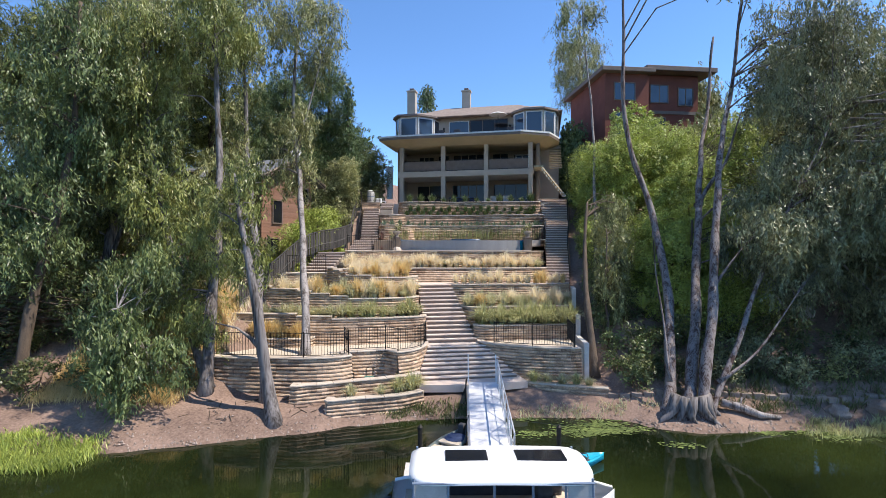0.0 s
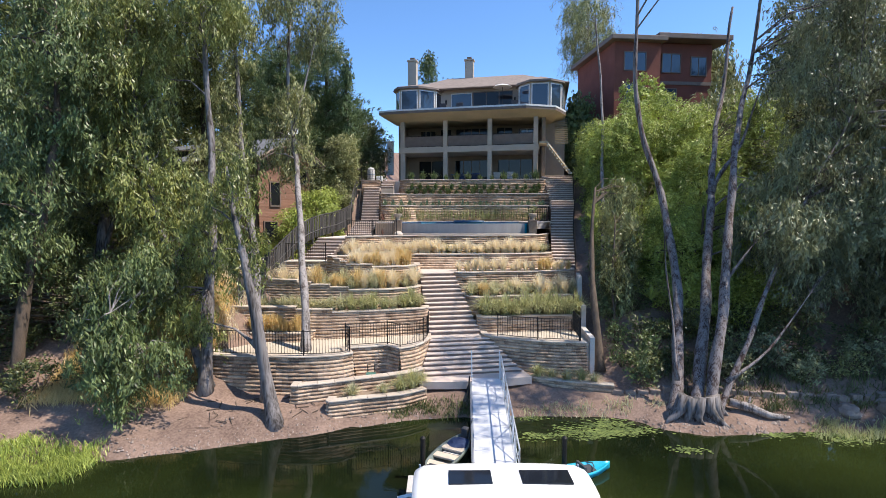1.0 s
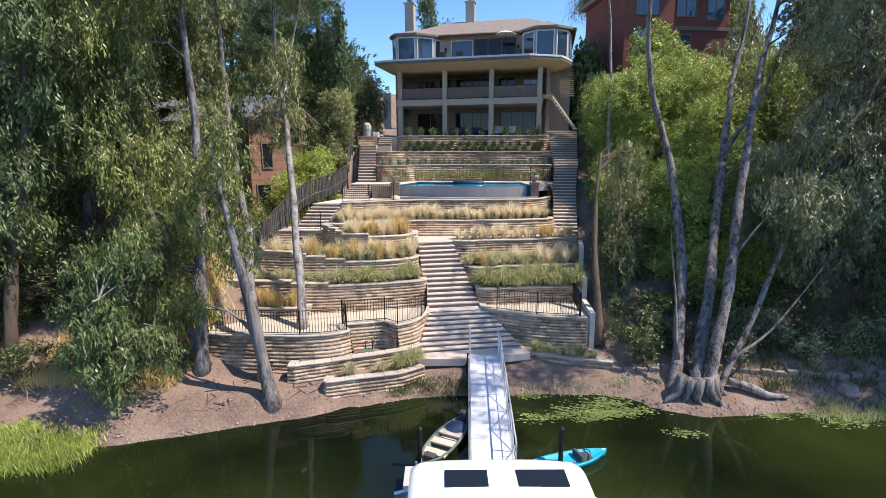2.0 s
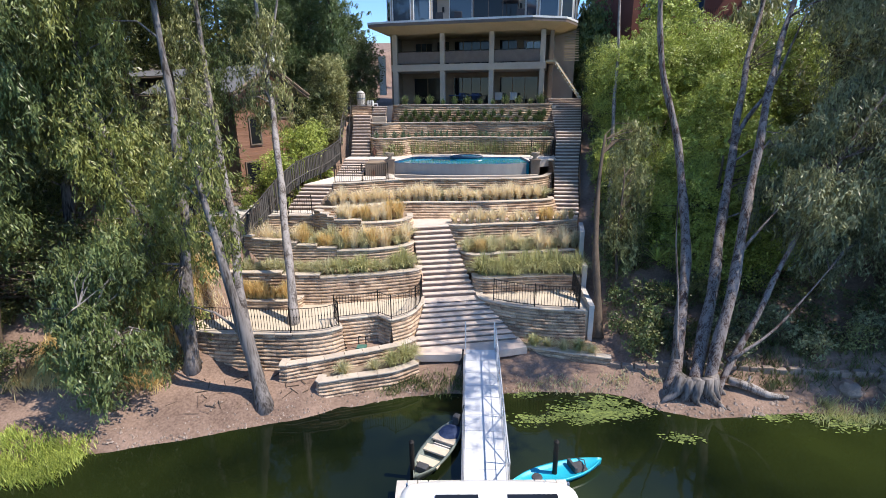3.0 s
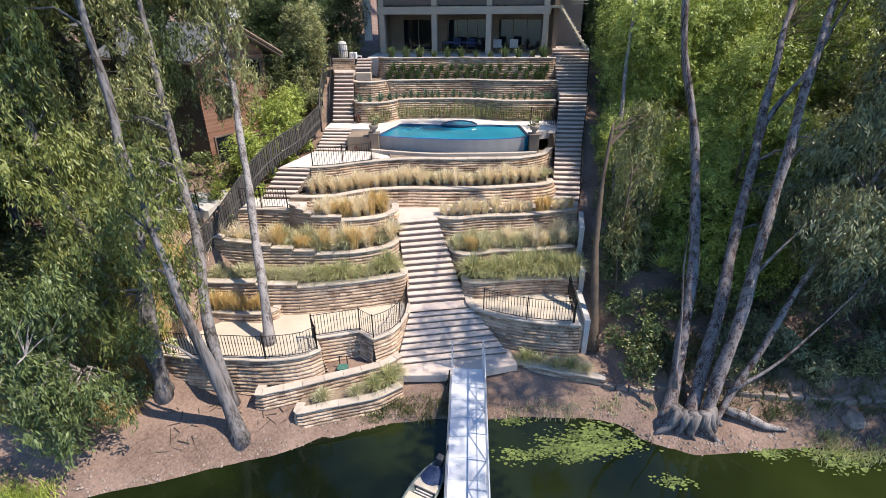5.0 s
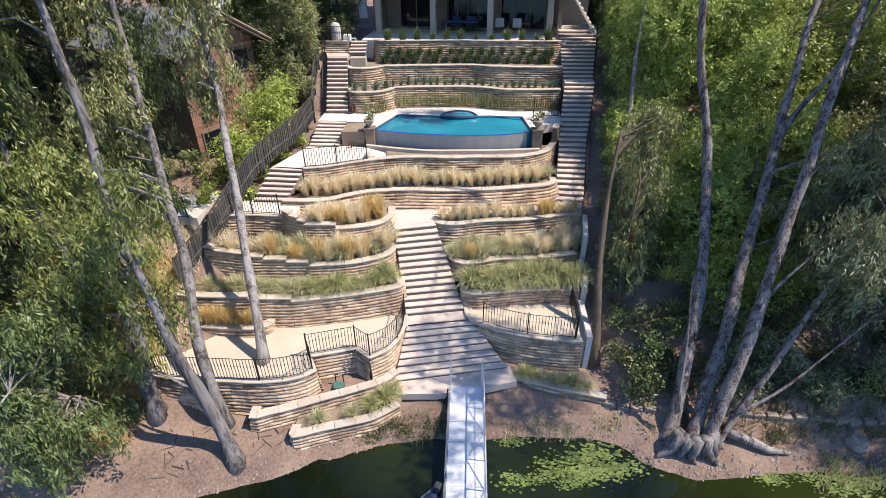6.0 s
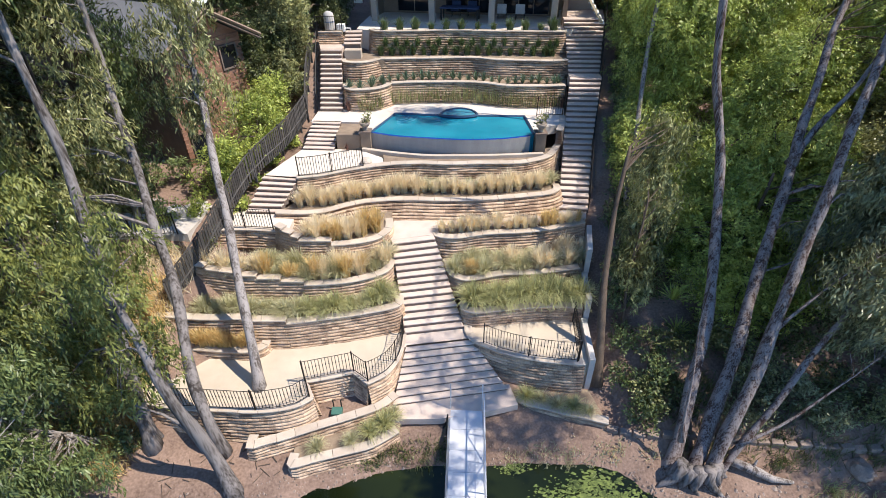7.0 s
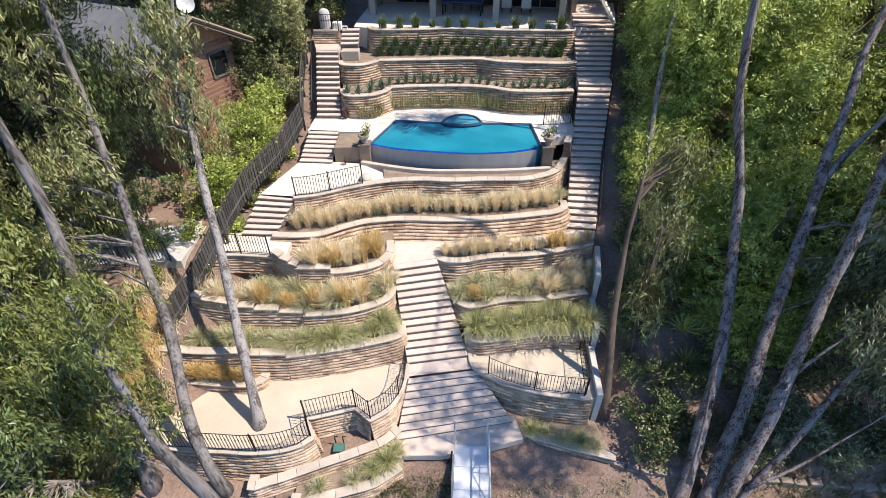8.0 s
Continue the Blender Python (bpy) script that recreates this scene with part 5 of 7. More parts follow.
# ---- plants ----
def quads(name, centers, dirs, sides, lengths, widths, material, parent=None, label=""):
    """Many lens-shaped leaves in one mesh."""
    n = len(centers)
    c, d, s = np.asarray(centers), np.asarray(dirs), np.asarray(sides)
    L, W = np.asarray(lengths)[:, None], np.asarray(widths)[:, None]
    v = np.empty((n, 4, 3))
    v[:, 0], v[:, 1], v[:, 2], v[:, 3] = c - d * L * 0.5, c + s * W * 0.5 - d * L * 0.08, c + d * L * 0.5, c - s * W * 0.5 - d * L * 0.08
    me = bpy.data.meshes.new(name)
    me.vertices.add(4 * n)
    me.vertices.foreach_set("co", v.ravel())
    me.loops.add(4 * n)
    me.loops.foreach_set("vertex_index", np.arange(4 * n))
    me.polygons.add(n)
    me.polygons.foreach_set("loop_start", np.arange(n) * 4)
    me.update()
    me.materials.append(material)
    ob = new(name, me)
    ob.parent = parent
    if label:
        ob["label"] = label
    return ob


def unit(a):
    return a / np.maximum(np.linalg.norm(a, axis=1, keepdims=True), 1e-9)


def crown_leaves(rng, clumps, style, per):
    """Leaf centres, directions, sides and sizes for clump centres with radii; leaves grow in sprays that share a facing."""
    cs, ds, ns, ls, ws = [], [], [], [], []
    for (x, y, z, r) in clumps:
        n = int(1.5 * per * (r / 0.7) ** 2)
        mid = np.array((x, y, z))
        if style == "gum":
            m, k = 14, max(3, n // 14)
            starts = rng.normal(0, 1, (k, 3)) * np.array((r * 0.42, r * 0.42, r * 0.34)) + mid
            out = rng.normal(0, 0.32, (k, 3))
            out[:, 2] = -1.0
            out = unit(out)
            run = rng.uniform(0.45, 1.25, (k, 1)) * r
            t = rng.uniform(0, 1, (k, m, 1))
            p = starts[:, None, :] + out[:, None, :] * run[:, None, :] * t + rng.normal(0, 0.07, (k, m, 3))
            d = np.repeat(out[:, None, :], m, 1) + rng.normal(0, 0.38, (k, m, 3))
            face = unit(unit(starts - mid) + np.array((0, 0, 0.35)) + rng.normal(0, 0.35, (k, 3)))
            size, width = (0.15, 0.28), (0.038, 0.068)
        elif style == "pine":
            m, k = 10, max(3, n // 10)
            tips = rng.normal(0, 1, (k, 3)) * np.array((r * 0.5, r * 0.5, r * 0.30)) + mid
            out = unit(tips - (mid - np.array((0, 0, r * 0.5))) + rng.normal(0, 0.2, (k, 3)))
            p = tips[:, None, :] + rng.normal(0, 0.10, (k, m, 3))
            d = np.repeat(out[:, None, :], m, 1) + rng.normal(0, 0.45, (k, m, 3))
            face = unit(out + rng.normal(0, 0.5, (k, 3)) + np.array((0, 0, 0.4)))
            size, width = (0.18, 0.32), (0.032, 0.058)
        elif style == "cypress":
            m, k = 8, max(3, n // 8)
            tips = rng.normal(0, 1, (k, 3)) * np.array((r * 0.42, r * 0.42, r * 0.58)) + mid
            p = tips[:, None, :] + rng.normal(0, 0.06, (k, m, 3))
            d = rng.normal(0, 0.3, (k, m, 3)) + np.array((0, 0, 1))
            face = unit((tips - mid) * np.array((1, 1, 0.3)) + rng.normal(0, 0.2, (k, 3)))
            size, width = (0.16, 0.32), (0.06, 0.11)
        else:
            m, k = 9, max(3, n // 9)
            tips = unit(rng.normal(0, 1, (k, 3))) * rng.uniform(0.4, 1.0, (k, 1)) ** 0.6 * r * np.array((1, 1, 0.8)) + mid
            p = tips[:, None, :] + rng.normal(0, 0.085, (k, m, 3))
            lift = -0.6 if style == "weep" else 0.15
            axis = unit(unit(tips - mid) * 0.7 + np.array((0, 0, lift)) + rng.normal(0, 0.3, (k, 3)))
            d = np.repeat(axis[:, None, :], m, 1) + rng.normal(0, 0.5, (k, m, 3))
            face = unit(unit(tips - mid) + np.array((0, 0, 0.5)) + rng.normal(0, 0.35, (k, 3)))
            size, width = ((0.12, 0.23), (0.036, 0.065)) if style == "weep" else ((0.10, 0.19), (0.05, 0.085))
        q = k * m
        cs.append(p.reshape(-1, 3))
        ds.append(unit(d.reshape(-1, 3)))
        ns.append((np.repeat(face[:, None, :], m, 1) + rng.normal(0, 0.25, (k, m, 3))).reshape(-1, 3))
        ls.append(rng.uniform(*size, q))
        ws.append(rng.uniform(*width, q))
    c, d = np.concatenate(cs), np.concatenate(ds)
    return c, d, unit(np.cross(d, np.concatenate(ns))), np.concatenate(ls), np.concatenate(ws)


def scatter(rng, balls):
    """Clump centres inside ellipsoids (x, y, z, rx, ry, rz, count, clump radius), fuller near their skins."""
    out = []
    for x, y, z, rx, ry, rz, n, r in balls:
        d = unit(rng.normal(0, 1, (n, 3))) * rng.uniform(0.25, 1.0, (n, 1)) ** 0.5
        for q in d:
            out.append((x + q[0] * rx, y + q[1] * ry, z + q[2] * rz, r * rng.uniform(0.7, 1.3)))
    return out


def tree(label, stems, radius, balls, leaf, style="gum", bark=None, per=105, seed=1, category="tree", name="tree", limbs=0.4, flare=1.5, big=1.0):
    """Tapered stems, limbs that reach into the crown, and a crown of many leaves."""
    rng = np.random.default_rng(seed)
    bark = bark or M_GUM
    t = thing(name, label, category, "trees")
    knots = []
    for i, st in enumerate(stems):
        line = smooth_line(st, 0.7)
        n = len(line)
        r0 = radius if isinstance(radius, (int, float)) else radius[i]
        rad = [max(0.02, r0 * (1 - 0.75 * k / max(1, n - 1)) * (flare if k == 0 else 1 + 0.1 * math.sin(k * 1.7 + i))) for k in range(n)]
        line = [p + Vector((math.sin(k * 0.9 + i), math.cos(k * 1.3 + i), 0)) * 0.03 for k, p in enumerate(line)]
        part("trunk", tube(line, rad, 10), bark, t, smooth=True)
        knots += [(p, r) for p, r in zip(line[n // 4:], rad[n // 4:])]
    clumps = scatter(rng, balls)
    for k, (x, y, z, r) in enumerate(clumps):
        if rng.uniform() > limbs or not knots:
            continue
        c = Vector((x, y, z))
        best = min(knots, key=lambda q: (q[0] - c).length + 1.2 * max(0, q[0].z - c.z + 0.5))
        a = best[0]
        if (c - a).length > 7:
            continue
        mid1 = a.lerp(c, 0.4) + Vector((0, 0, 0.12 * (c - a).length)) + Vector(rng.normal(0, 0.12, 3))
        r1 = min(best[1] * 0.55, 0.018 + 0.016 * (c - a).length)
        part("limb", tube([a, mid1, a.lerp(c, 0.75) + Vector((0, 0, 0.1)), c], [r1, r1 * 0.75, r1 * 0.5, r1 * 0.22], 5), bark, t)
    c, d, s, ln, wd = crown_leaves(rng, clumps, style, per)
    quads("crown", c, d, s, ln * big, wd * big, leaf, t)
    return t


# left bank: gums by the water
tree("gum with a shaded twisted trunk leaning from the shore", [[(-7.55, 30.4, -0.5), (-7.95, 30.85, 1.1), (-8.15, 30.85, 2.5), (-8.3, 30.75, 3.9), (-8.6, 30.9, 5.2), (-9.1, 31.4, 6.8), (-9.8, 32.2, 9.5)], [(-8.15, 30.85, 2.4), (-9.2, 31.2, 3.2), (-10.2, 31.4, 3.4)]], (0.27, 0.09),
     [(-9.8, 32.2, 8.6, 1.3, 1.1, 1.8, 26, 0.7), (-9.0, 31.3, 6.0, 0.7, 0.7, 1.2, 14, 0.55)], M_LEAF_YEL, seed=11, bark=M_SHADED_GUM)
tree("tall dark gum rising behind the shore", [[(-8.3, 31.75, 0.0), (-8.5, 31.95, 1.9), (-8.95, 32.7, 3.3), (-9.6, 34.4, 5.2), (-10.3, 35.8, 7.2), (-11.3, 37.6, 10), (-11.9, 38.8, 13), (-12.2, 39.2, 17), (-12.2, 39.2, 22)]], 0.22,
     [(-12.2, 39.0, 19.0, 1.7, 1.6, 3.6, 46, 0.8), (-12.2, 38.0, 12.8, 1.0, 1.0, 1.8, 14, 0.6), (-12.6, 37.4, 10.0, 1.3, 1.0, 1.9, 30, 0.7), (-13.4, 36.2, 8.0, 1.2, 0.9, 1.6, 26, 0.7)], M_LEAF_GUM, seed=10, bark=M_SHADED_GUM)
tree("slender straight gum on the sandy terrace", [[(-7.2, 33.4, 1.5), (-7.5, 34.6, 3.8), (-8, 36, 5.6), (-8.4, 37.2, 7.5), (-8.9, 38.7, 9.8), (-9.6, 40.3, 12.2), (-10, 41, 15), (-9.9, 41.3, 18), (-9.4, 41.4, 22)], [(-9.6, 40.3, 12.2), (-9.0, 40.6, 14.5), (-8.2, 40.8, 18)]], (0.2, 0.08),
     [(-9.4, 41.2, 19.6, 2.1, 1.8, 2.8, 60, 0.8), (-9.6, 39.8, 12.2, 1.5, 1.3, 2.6, 44, 0.7)], M_LEAF_GUM, seed=12)
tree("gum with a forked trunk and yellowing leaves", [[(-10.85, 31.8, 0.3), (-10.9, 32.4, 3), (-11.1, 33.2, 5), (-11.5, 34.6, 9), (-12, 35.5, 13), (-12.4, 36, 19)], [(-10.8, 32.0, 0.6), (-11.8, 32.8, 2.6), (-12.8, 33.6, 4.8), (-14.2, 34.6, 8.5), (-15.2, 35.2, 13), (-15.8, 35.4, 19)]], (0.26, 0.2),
     [(-12.2, 35.4, 17.4, 1.9, 1.7, 2.6, 50, 0.85), (-12.4, 33.6, 6.2, 1.9, 1.5, 2.4, 58, 0.75), (-14.6, 34.8, 9.0, 1.8, 1.6, 2.6, 52, 0.8), (-15.2, 35.0, 15.0, 2.0, 1.8, 4.2, 70, 0.9), (-11.4, 32.2, 3.4, 0.9, 0.7, 1.2, 22, 0.6), (-13.4, 32.6, 4.0, 1.2, 0.9, 1.4, 34, 0.65)], M_LEAF_YEL, seed=13, bark=M_SHADED_GUM)
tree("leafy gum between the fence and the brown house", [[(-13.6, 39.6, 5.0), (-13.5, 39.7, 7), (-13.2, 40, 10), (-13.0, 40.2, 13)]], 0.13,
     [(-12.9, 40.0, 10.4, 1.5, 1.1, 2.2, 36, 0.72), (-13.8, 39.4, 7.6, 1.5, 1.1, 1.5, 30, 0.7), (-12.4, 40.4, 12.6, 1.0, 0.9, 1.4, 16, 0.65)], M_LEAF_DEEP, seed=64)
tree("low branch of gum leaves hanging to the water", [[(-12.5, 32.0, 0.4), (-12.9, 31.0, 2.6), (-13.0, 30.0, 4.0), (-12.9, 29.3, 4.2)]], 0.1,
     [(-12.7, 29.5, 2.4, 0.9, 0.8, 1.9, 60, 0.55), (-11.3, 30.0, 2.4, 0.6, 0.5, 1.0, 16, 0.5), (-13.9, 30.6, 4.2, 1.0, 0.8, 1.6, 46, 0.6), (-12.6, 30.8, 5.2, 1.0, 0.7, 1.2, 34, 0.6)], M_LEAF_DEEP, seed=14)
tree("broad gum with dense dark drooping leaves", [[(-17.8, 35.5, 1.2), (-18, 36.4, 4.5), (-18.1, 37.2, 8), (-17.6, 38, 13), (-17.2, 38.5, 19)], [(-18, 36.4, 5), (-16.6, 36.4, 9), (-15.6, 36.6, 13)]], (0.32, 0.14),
     [(-17.6, 37.2, 17.0, 3.2, 2.4, 4.4, 120, 0.95), (-16.6, 36.4, 10.6, 2.0, 1.8, 2.8, 66, 0.85), (-19.5, 35.6, 10.5, 2.4, 2.0, 3.6, 80, 0.9)], M_LEAF_GUM, seed=15, bark=M_SHADED_GUM)
# deep leaf tone paints in the shade that this gum stands in
tree("large gum at the water with shade put into its green leaves", [[(-18.2, 31.5, 0.3), (-18, 32, 4), (-17.4, 32.6, 8), (-17, 33, 12), (-16.8, 33, 17)]], 0.26,
     [(-17.4, 33.0, 14.0, 2.2, 1.8, 4.5, 70, 0.9), (-18.2, 32.2, 8.0, 1.9, 1.6, 2.8, 40, 0.85)], M_LEAF_DEEP, seed=16, bark=M_BARK)
tree("tall pine with tufted olive needles", [[(-21, 38, 2.2), (-21, 38, 10), (-20.8, 38, 20)]], 0.38,
     [(-20.6, 38, 8.0, 3.0, 2.4, 3.8, 100, 1.0), (-20.7, 38, 15.5, 2.8, 2.4, 4.6, 100, 1.05)], M_LEAF_PINE, "pine", M_BARK, 110, 17)
tree("tall pine with tufted olive needles", [[(-14.8, 41, 4.6), (-14.8, 41, 12), (-14.8, 41, 23)]], 0.3,
     [(-14.8, 41, 15.0, 2.0, 1.8, 2.6, 54, 0.95), (-14.8, 41, 20, 2.0, 2.0, 3.4, 54, 0.95)], M_LEAF_PINE, "pine", M_BARK, 110, 18)
# backing pine; its dark needles stand in for shade behind the gums
tree("pine above the bank with shade put into its dark needles", [[(-25, 36, 2), (-25, 36, 12), (-25, 36, 22)]], 0.4,
     [(-24.5, 35, 7, 3.2, 2.6, 4.4, 120, 1.1), (-24.8, 36, 15, 3.2, 2.6, 5.0, 120, 1.15)], M_LEAF_DARK, "pine", M_BARK, 100, 19)
tree("dark shrubby tree overhanging the shore", [[(-21, 31.8, 0.6), (-21, 31.6, 3), (-20.5, 31.5, 7)]], 0.18,
     [(-20.8, 32.6, 4.6, 2.8, 1.8, 3.0, 110, 0.9), (-24.0, 31.2, 4.0, 2.4, 1.8, 3.2, 80, 0.95), (-16.8, 34.2, 4.2, 1.8, 1.2, 1.8, 60, 0.8)], M_LEAF_DARK, "bush", M_BARK, 100, 20)
tree("dark leafy tree between the gums and the brown house", [[(-18, 43, 5), (-18, 43, 8), (-18, 43, 12)]], 0.2,
     [(-20.0, 43, 9, 2.6, 2.0, 3.6, 90, 1.0), (-22.5, 42, 14, 3, 2, 4, 90, 1.1)], M_LEAF_DARK, "bush", M_BARK, 90, 60)
# right bank: the many-stemmed gum
tree("huge many-stemmed gum with peeling pinkish-grey bark", [
    [(7.75, 31.1, -0.5), (8.8, 33.1, 2.1), (9.6, 35.2, 4.7), (10.0, 37.2, 7.3), (9.9, 38.6, 9.9), (9.4, 39.4, 12.4), (9.3, 39.9, 15), (9.4, 40.2, 18), (9.5, 40.4, 22)],
    [(8.4, 30.9, -0.5), (9.6, 32.65, 2.2), (10.7, 34.6, 4.75), (11.9, 36.7, 7.4), (13.1, 38.8, 10), (14.3, 40.8, 12.5), (15.4, 42.2, 15), (16.2, 43, 20)],
    [(8.9, 30.8, -0.5), (9.75, 31.8, 2.2), (10.7, 33.1, 4.75), (11.45, 34.3, 7.3), (12.35, 35.6, 9.9), (13.5, 37.3, 12.4), (14.9, 38.9, 15), (16, 39.6, 21)],
    [(9.2, 30.8, -0.4), (11.3, 32.2, 2.8), (13.2, 33.4, 5.8), (15.4, 34.6, 9), (17.6, 35.2, 12.5)],
    [(12.5, 37.8, 8.7), (13.6, 38.6, 10.0), (14.9, 39.2, 11.6), (16.0, 39.6, 14.5)],
    [(8.1, 31.6, 1.0), (8.2, 32.8, 4.2), (8.1, 33.4, 7.4)],
    [(10.7, 33.1, 4.75), (12.2, 33.6, 6.4), (13.8, 33.8, 7.6)],
    [(9.9, 31.4, 1.0), (12.0, 31.8, 2.4), (13.6, 32.2, 4.4)]], (0.25, 0.26, 0.24, 0.13, 0.12, 0.06, 0.06, 0.07),
     # first three leaf balls lie out of view, added to shade steps and gangway
     [(11.6, 32.9, 19.6, 2.0, 1.7, 1.4, 26, 0.8), (14.6, 31.8, 19.4, 2.6, 1.8, 1.6, 36, 0.85), (12.0, 28.2, 19.0, 1.6, 2.6, 1.2, 16, 0.75), (13.5, 32.8, 7.0, 2.0, 0.9, 1.4, 46, 0.7), (16.6, 32.8, 8.0, 2.0, 1.0, 1.8, 46, 0.75), (17.2, 35.6, 15.0, 2.2, 1.8, 4.2, 50, 0.85), (16.0, 34.6, 9.2, 2.0, 1.5, 2.6, 66, 0.75), (14.6, 33.6, 5.6, 1.5, 1.0, 1.8, 56, 0.65), (13.6, 35.6, 7.4, 1.6, 1.2, 2.0, 40, 0.7)], M_LEAF_GREY, seed=21, bark=M_RED_BARK, flare=1.9)
tree("thin pale-stemmed gum behind the shrubs", [[(8.0, 40, 3.0), (8.6, 42.6, 7), (9.3, 45.2, 11), (9.6, 46.4, 15), (9.4, 47, 19), (9.0, 47.2, 24)]], 0.14,
     [(8.6, 46.8, 22.6, 1.8, 1.4, 2.2, 24, 0.8)], M_LEAF_GUM, seed=22)
tree("dark-trunked gum with weeping leaves beside the terraces", [[(5.95, 34.6, 0.4), (6.05, 35.8, 3.2), (6.3, 37.4, 6.0), (6.9, 38.8, 9.0)], [(7.3, 36.4, 1.4), (7.3, 37.0, 4), (7.6, 37.8, 7.5)]], (0.2, 0.08),
     [(8.2, 38.8, 6.2, 0.8, 0.9, 2.3, 54, 0.65), (7.6, 37.4, 4.2, 0.7, 0.9, 2.0, 46, 0.6), (8.9, 40.6, 8.0, 0.8, 1.0, 2.0, 40, 0.65)], M_LEAF_GUM, seed=23, bark=M_BARK)
tree("dense gum with hanging grey-green leaves", [[(18.5, 38, 1.8), (18.6, 38, 8), (18.8, 38, 15), (19, 38, 21)]], 0.3,
     # last leaf ball is out of view, added to shade the right bank
     [(18.8, 38.0, 16.5, 3.2, 2.4, 5.0, 70, 0.95), (18.0, 36.8, 9.0, 2.8, 2.0, 3.2, 100, 0.9), (20.5, 35.8, 5.5, 2.6, 1.8, 3.0, 90, 0.9), (20.0, 32.6, 11.0, 2.4, 1.3, 3.4, 36, 0.95)], M_LEAF_GREY, seed=24)
tree("dense gum with hanging olive leaves", [[(24, 37, 1.8), (24, 37, 9), (23.5, 37, 18)]], 0.3,
     # its last ball too stands out of view to shade the bank
     [(23.6, 36.5, 15.0, 3.2, 2.4, 5.4, 80, 1.0), (23.4, 35.2, 7.4, 2.8, 1.8, 3.6, 90, 0.95), (24.0, 32.0, 10.5, 3.0, 1.5, 5.0, 70, 1.0)], M_LEAF_GUM, seed=25)
tree("broad pepper tree with bright feathery leaves", [[(12, 47, 6.4), (12, 47, 9), (11.6, 46.6, 12)], [(12.2, 47, 7), (14.5, 46.8, 11)]], (0.26, 0.18),
     [(11.0, 46.0, 11.2, 2.2, 2.0, 3.6, 130, 0.9), (14.6, 46.2, 11.4, 2.6, 2.0, 4.0, 130, 0.95), (10.0, 44.6, 7.4, 1.5, 1.6, 2.2, 70, 0.8)], M_LEAF_BRIGHT, "weep", M_BARK, 150, 26)
tree("pepper tree with bright feathery leaves", [[(14.5, 42.6, 4.6), (14.5, 42.6, 8), (14.4, 42.6, 11)]], 0.22,
     [(14.8, 42.6, 9.0, 2.4, 1.8, 3.2, 110, 0.9), (12.2, 42.0, 6.6, 1.8, 1.5, 2.4, 80, 0.85), (18.0, 43.4, 11.5, 2.0, 1.6, 4.0, 60, 0.95), (11.6, 40.2, 6.2, 1.6, 1.2, 2.2, 70, 0.8), (14.4, 40.0, 7.2, 1.8, 1.2, 2.6, 70, 0.85)], M_LEAF_BRIGHT, "weep", M_BARK, 140, 27)
tree("pepper tree beside the long stairs", [[(11.4, 51, 8.5), (11.4, 51, 11), (11.2, 51, 13)]], 0.18,
     [(11.0, 50.6, 11.8, 1.5, 1.8, 2.8, 80, 0.9)], M_LEAF_BRIGHT, "weep", M_BARK, 130, 61)
# bright leaf colour stands in for sun that the taller gum blocks
tree("leafy tree under the gums with sunlight put into its bright leaves", [[(12.5, 38.5, 2.2), (12.6, 38.6, 5), (12.5, 38.5, 8)]], 0.18,
     [(11.4, 38.8, 4.8, 1.9, 1.8, 2.8, 100, 0.85), (14.8, 38.2, 5.2, 2.2, 1.8, 3.0, 100, 0.9), (12.4, 36.4, 3.4, 2.0, 1.2, 1.6, 60, 0.8)], M_LEAF_BRIGHT, "bush", M_BARK, 110, 28)
tree("dark leafy tree behind the gums", [[(20, 44, 4.6), (20, 44, 9), (20, 44, 14)]], 0.26,
     [(20.5, 43.0, 11.5, 3.2, 2.0, 5.4, 80, 1.05), (25, 42, 11.5, 3.4, 2.4, 5.6, 120, 1.15), (17.4, 40.6, 6.0, 2.2, 1.6, 3.2, 90, 0.95)], M_LEAF_GUM, "bush", M_BARK, 100, 29)
tree("green leafy tree beside the long stairs", [[(9.6, 40.2, 3), (9.6, 40.2, 5), (9.5, 40.2, 7)]], 0.12,
     [(9.3, 40.2, 5.4, 1.1, 1.2, 2.2, 56, 0.7), (9.2, 42.6, 6.4, 1.0, 1.4, 1.8, 46, 0.75)], M_LEAF_BRIGHT, "weep", M_BARK, 130, 30)
# added tree, out of view, that throws shade over the right bank
tree("unseen gum added to shade the right shore", [[(22.5, 33.5, 1.2), (22.2, 33, 6), (21.8, 32, 11), (21.5, 31.5, 17)]], 0.3,
     [(22.6, 30.6, 11.5, 2.2, 2.0, 3.4, 56, 0.95), (26.5, 30.6, 12.5, 2.6, 2.2, 4.0, 64, 1.0), (23.5, 29.4, 6.5, 2.0, 1.6, 2.2, 40, 0.95)], M_LEAF_GUM, seed=63)
# around the houses
tree("dark leafy tree beside the house porch", [[(-8.0, 58.5, 9.6), (-8.0, 58.5, 12), (-8.0, 58.5, 15)]], 0.16,
     [(-8.0, 58.2, 12.6, 1.7, 1.4, 3.0, 80, 0.9), (-10.5, 50.5, 9.4, 1.2, 2.0, 2.0, 60, 0.85), (-7.2, 55.6, 11.0, 0.7, 0.8, 1.0, 20, 0.6)], M_LEAF_DARK, "bush", M_BARK, 110, 62)
tree("tall dark conifer behind the brown house", [[(-11.2, 56, 9), (-11.2, 56, 16), (-11.2, 56, 24)]], 0.32,
     [(-11.2, 56, 13.5, 2.6, 2.2, 4.4, 120, 1.0), (-11.4, 56, 20, 1.9, 1.8, 4.0, 80, 0.95)], M_LEAF_CYP, "pine", M_BARK, 120, 31)
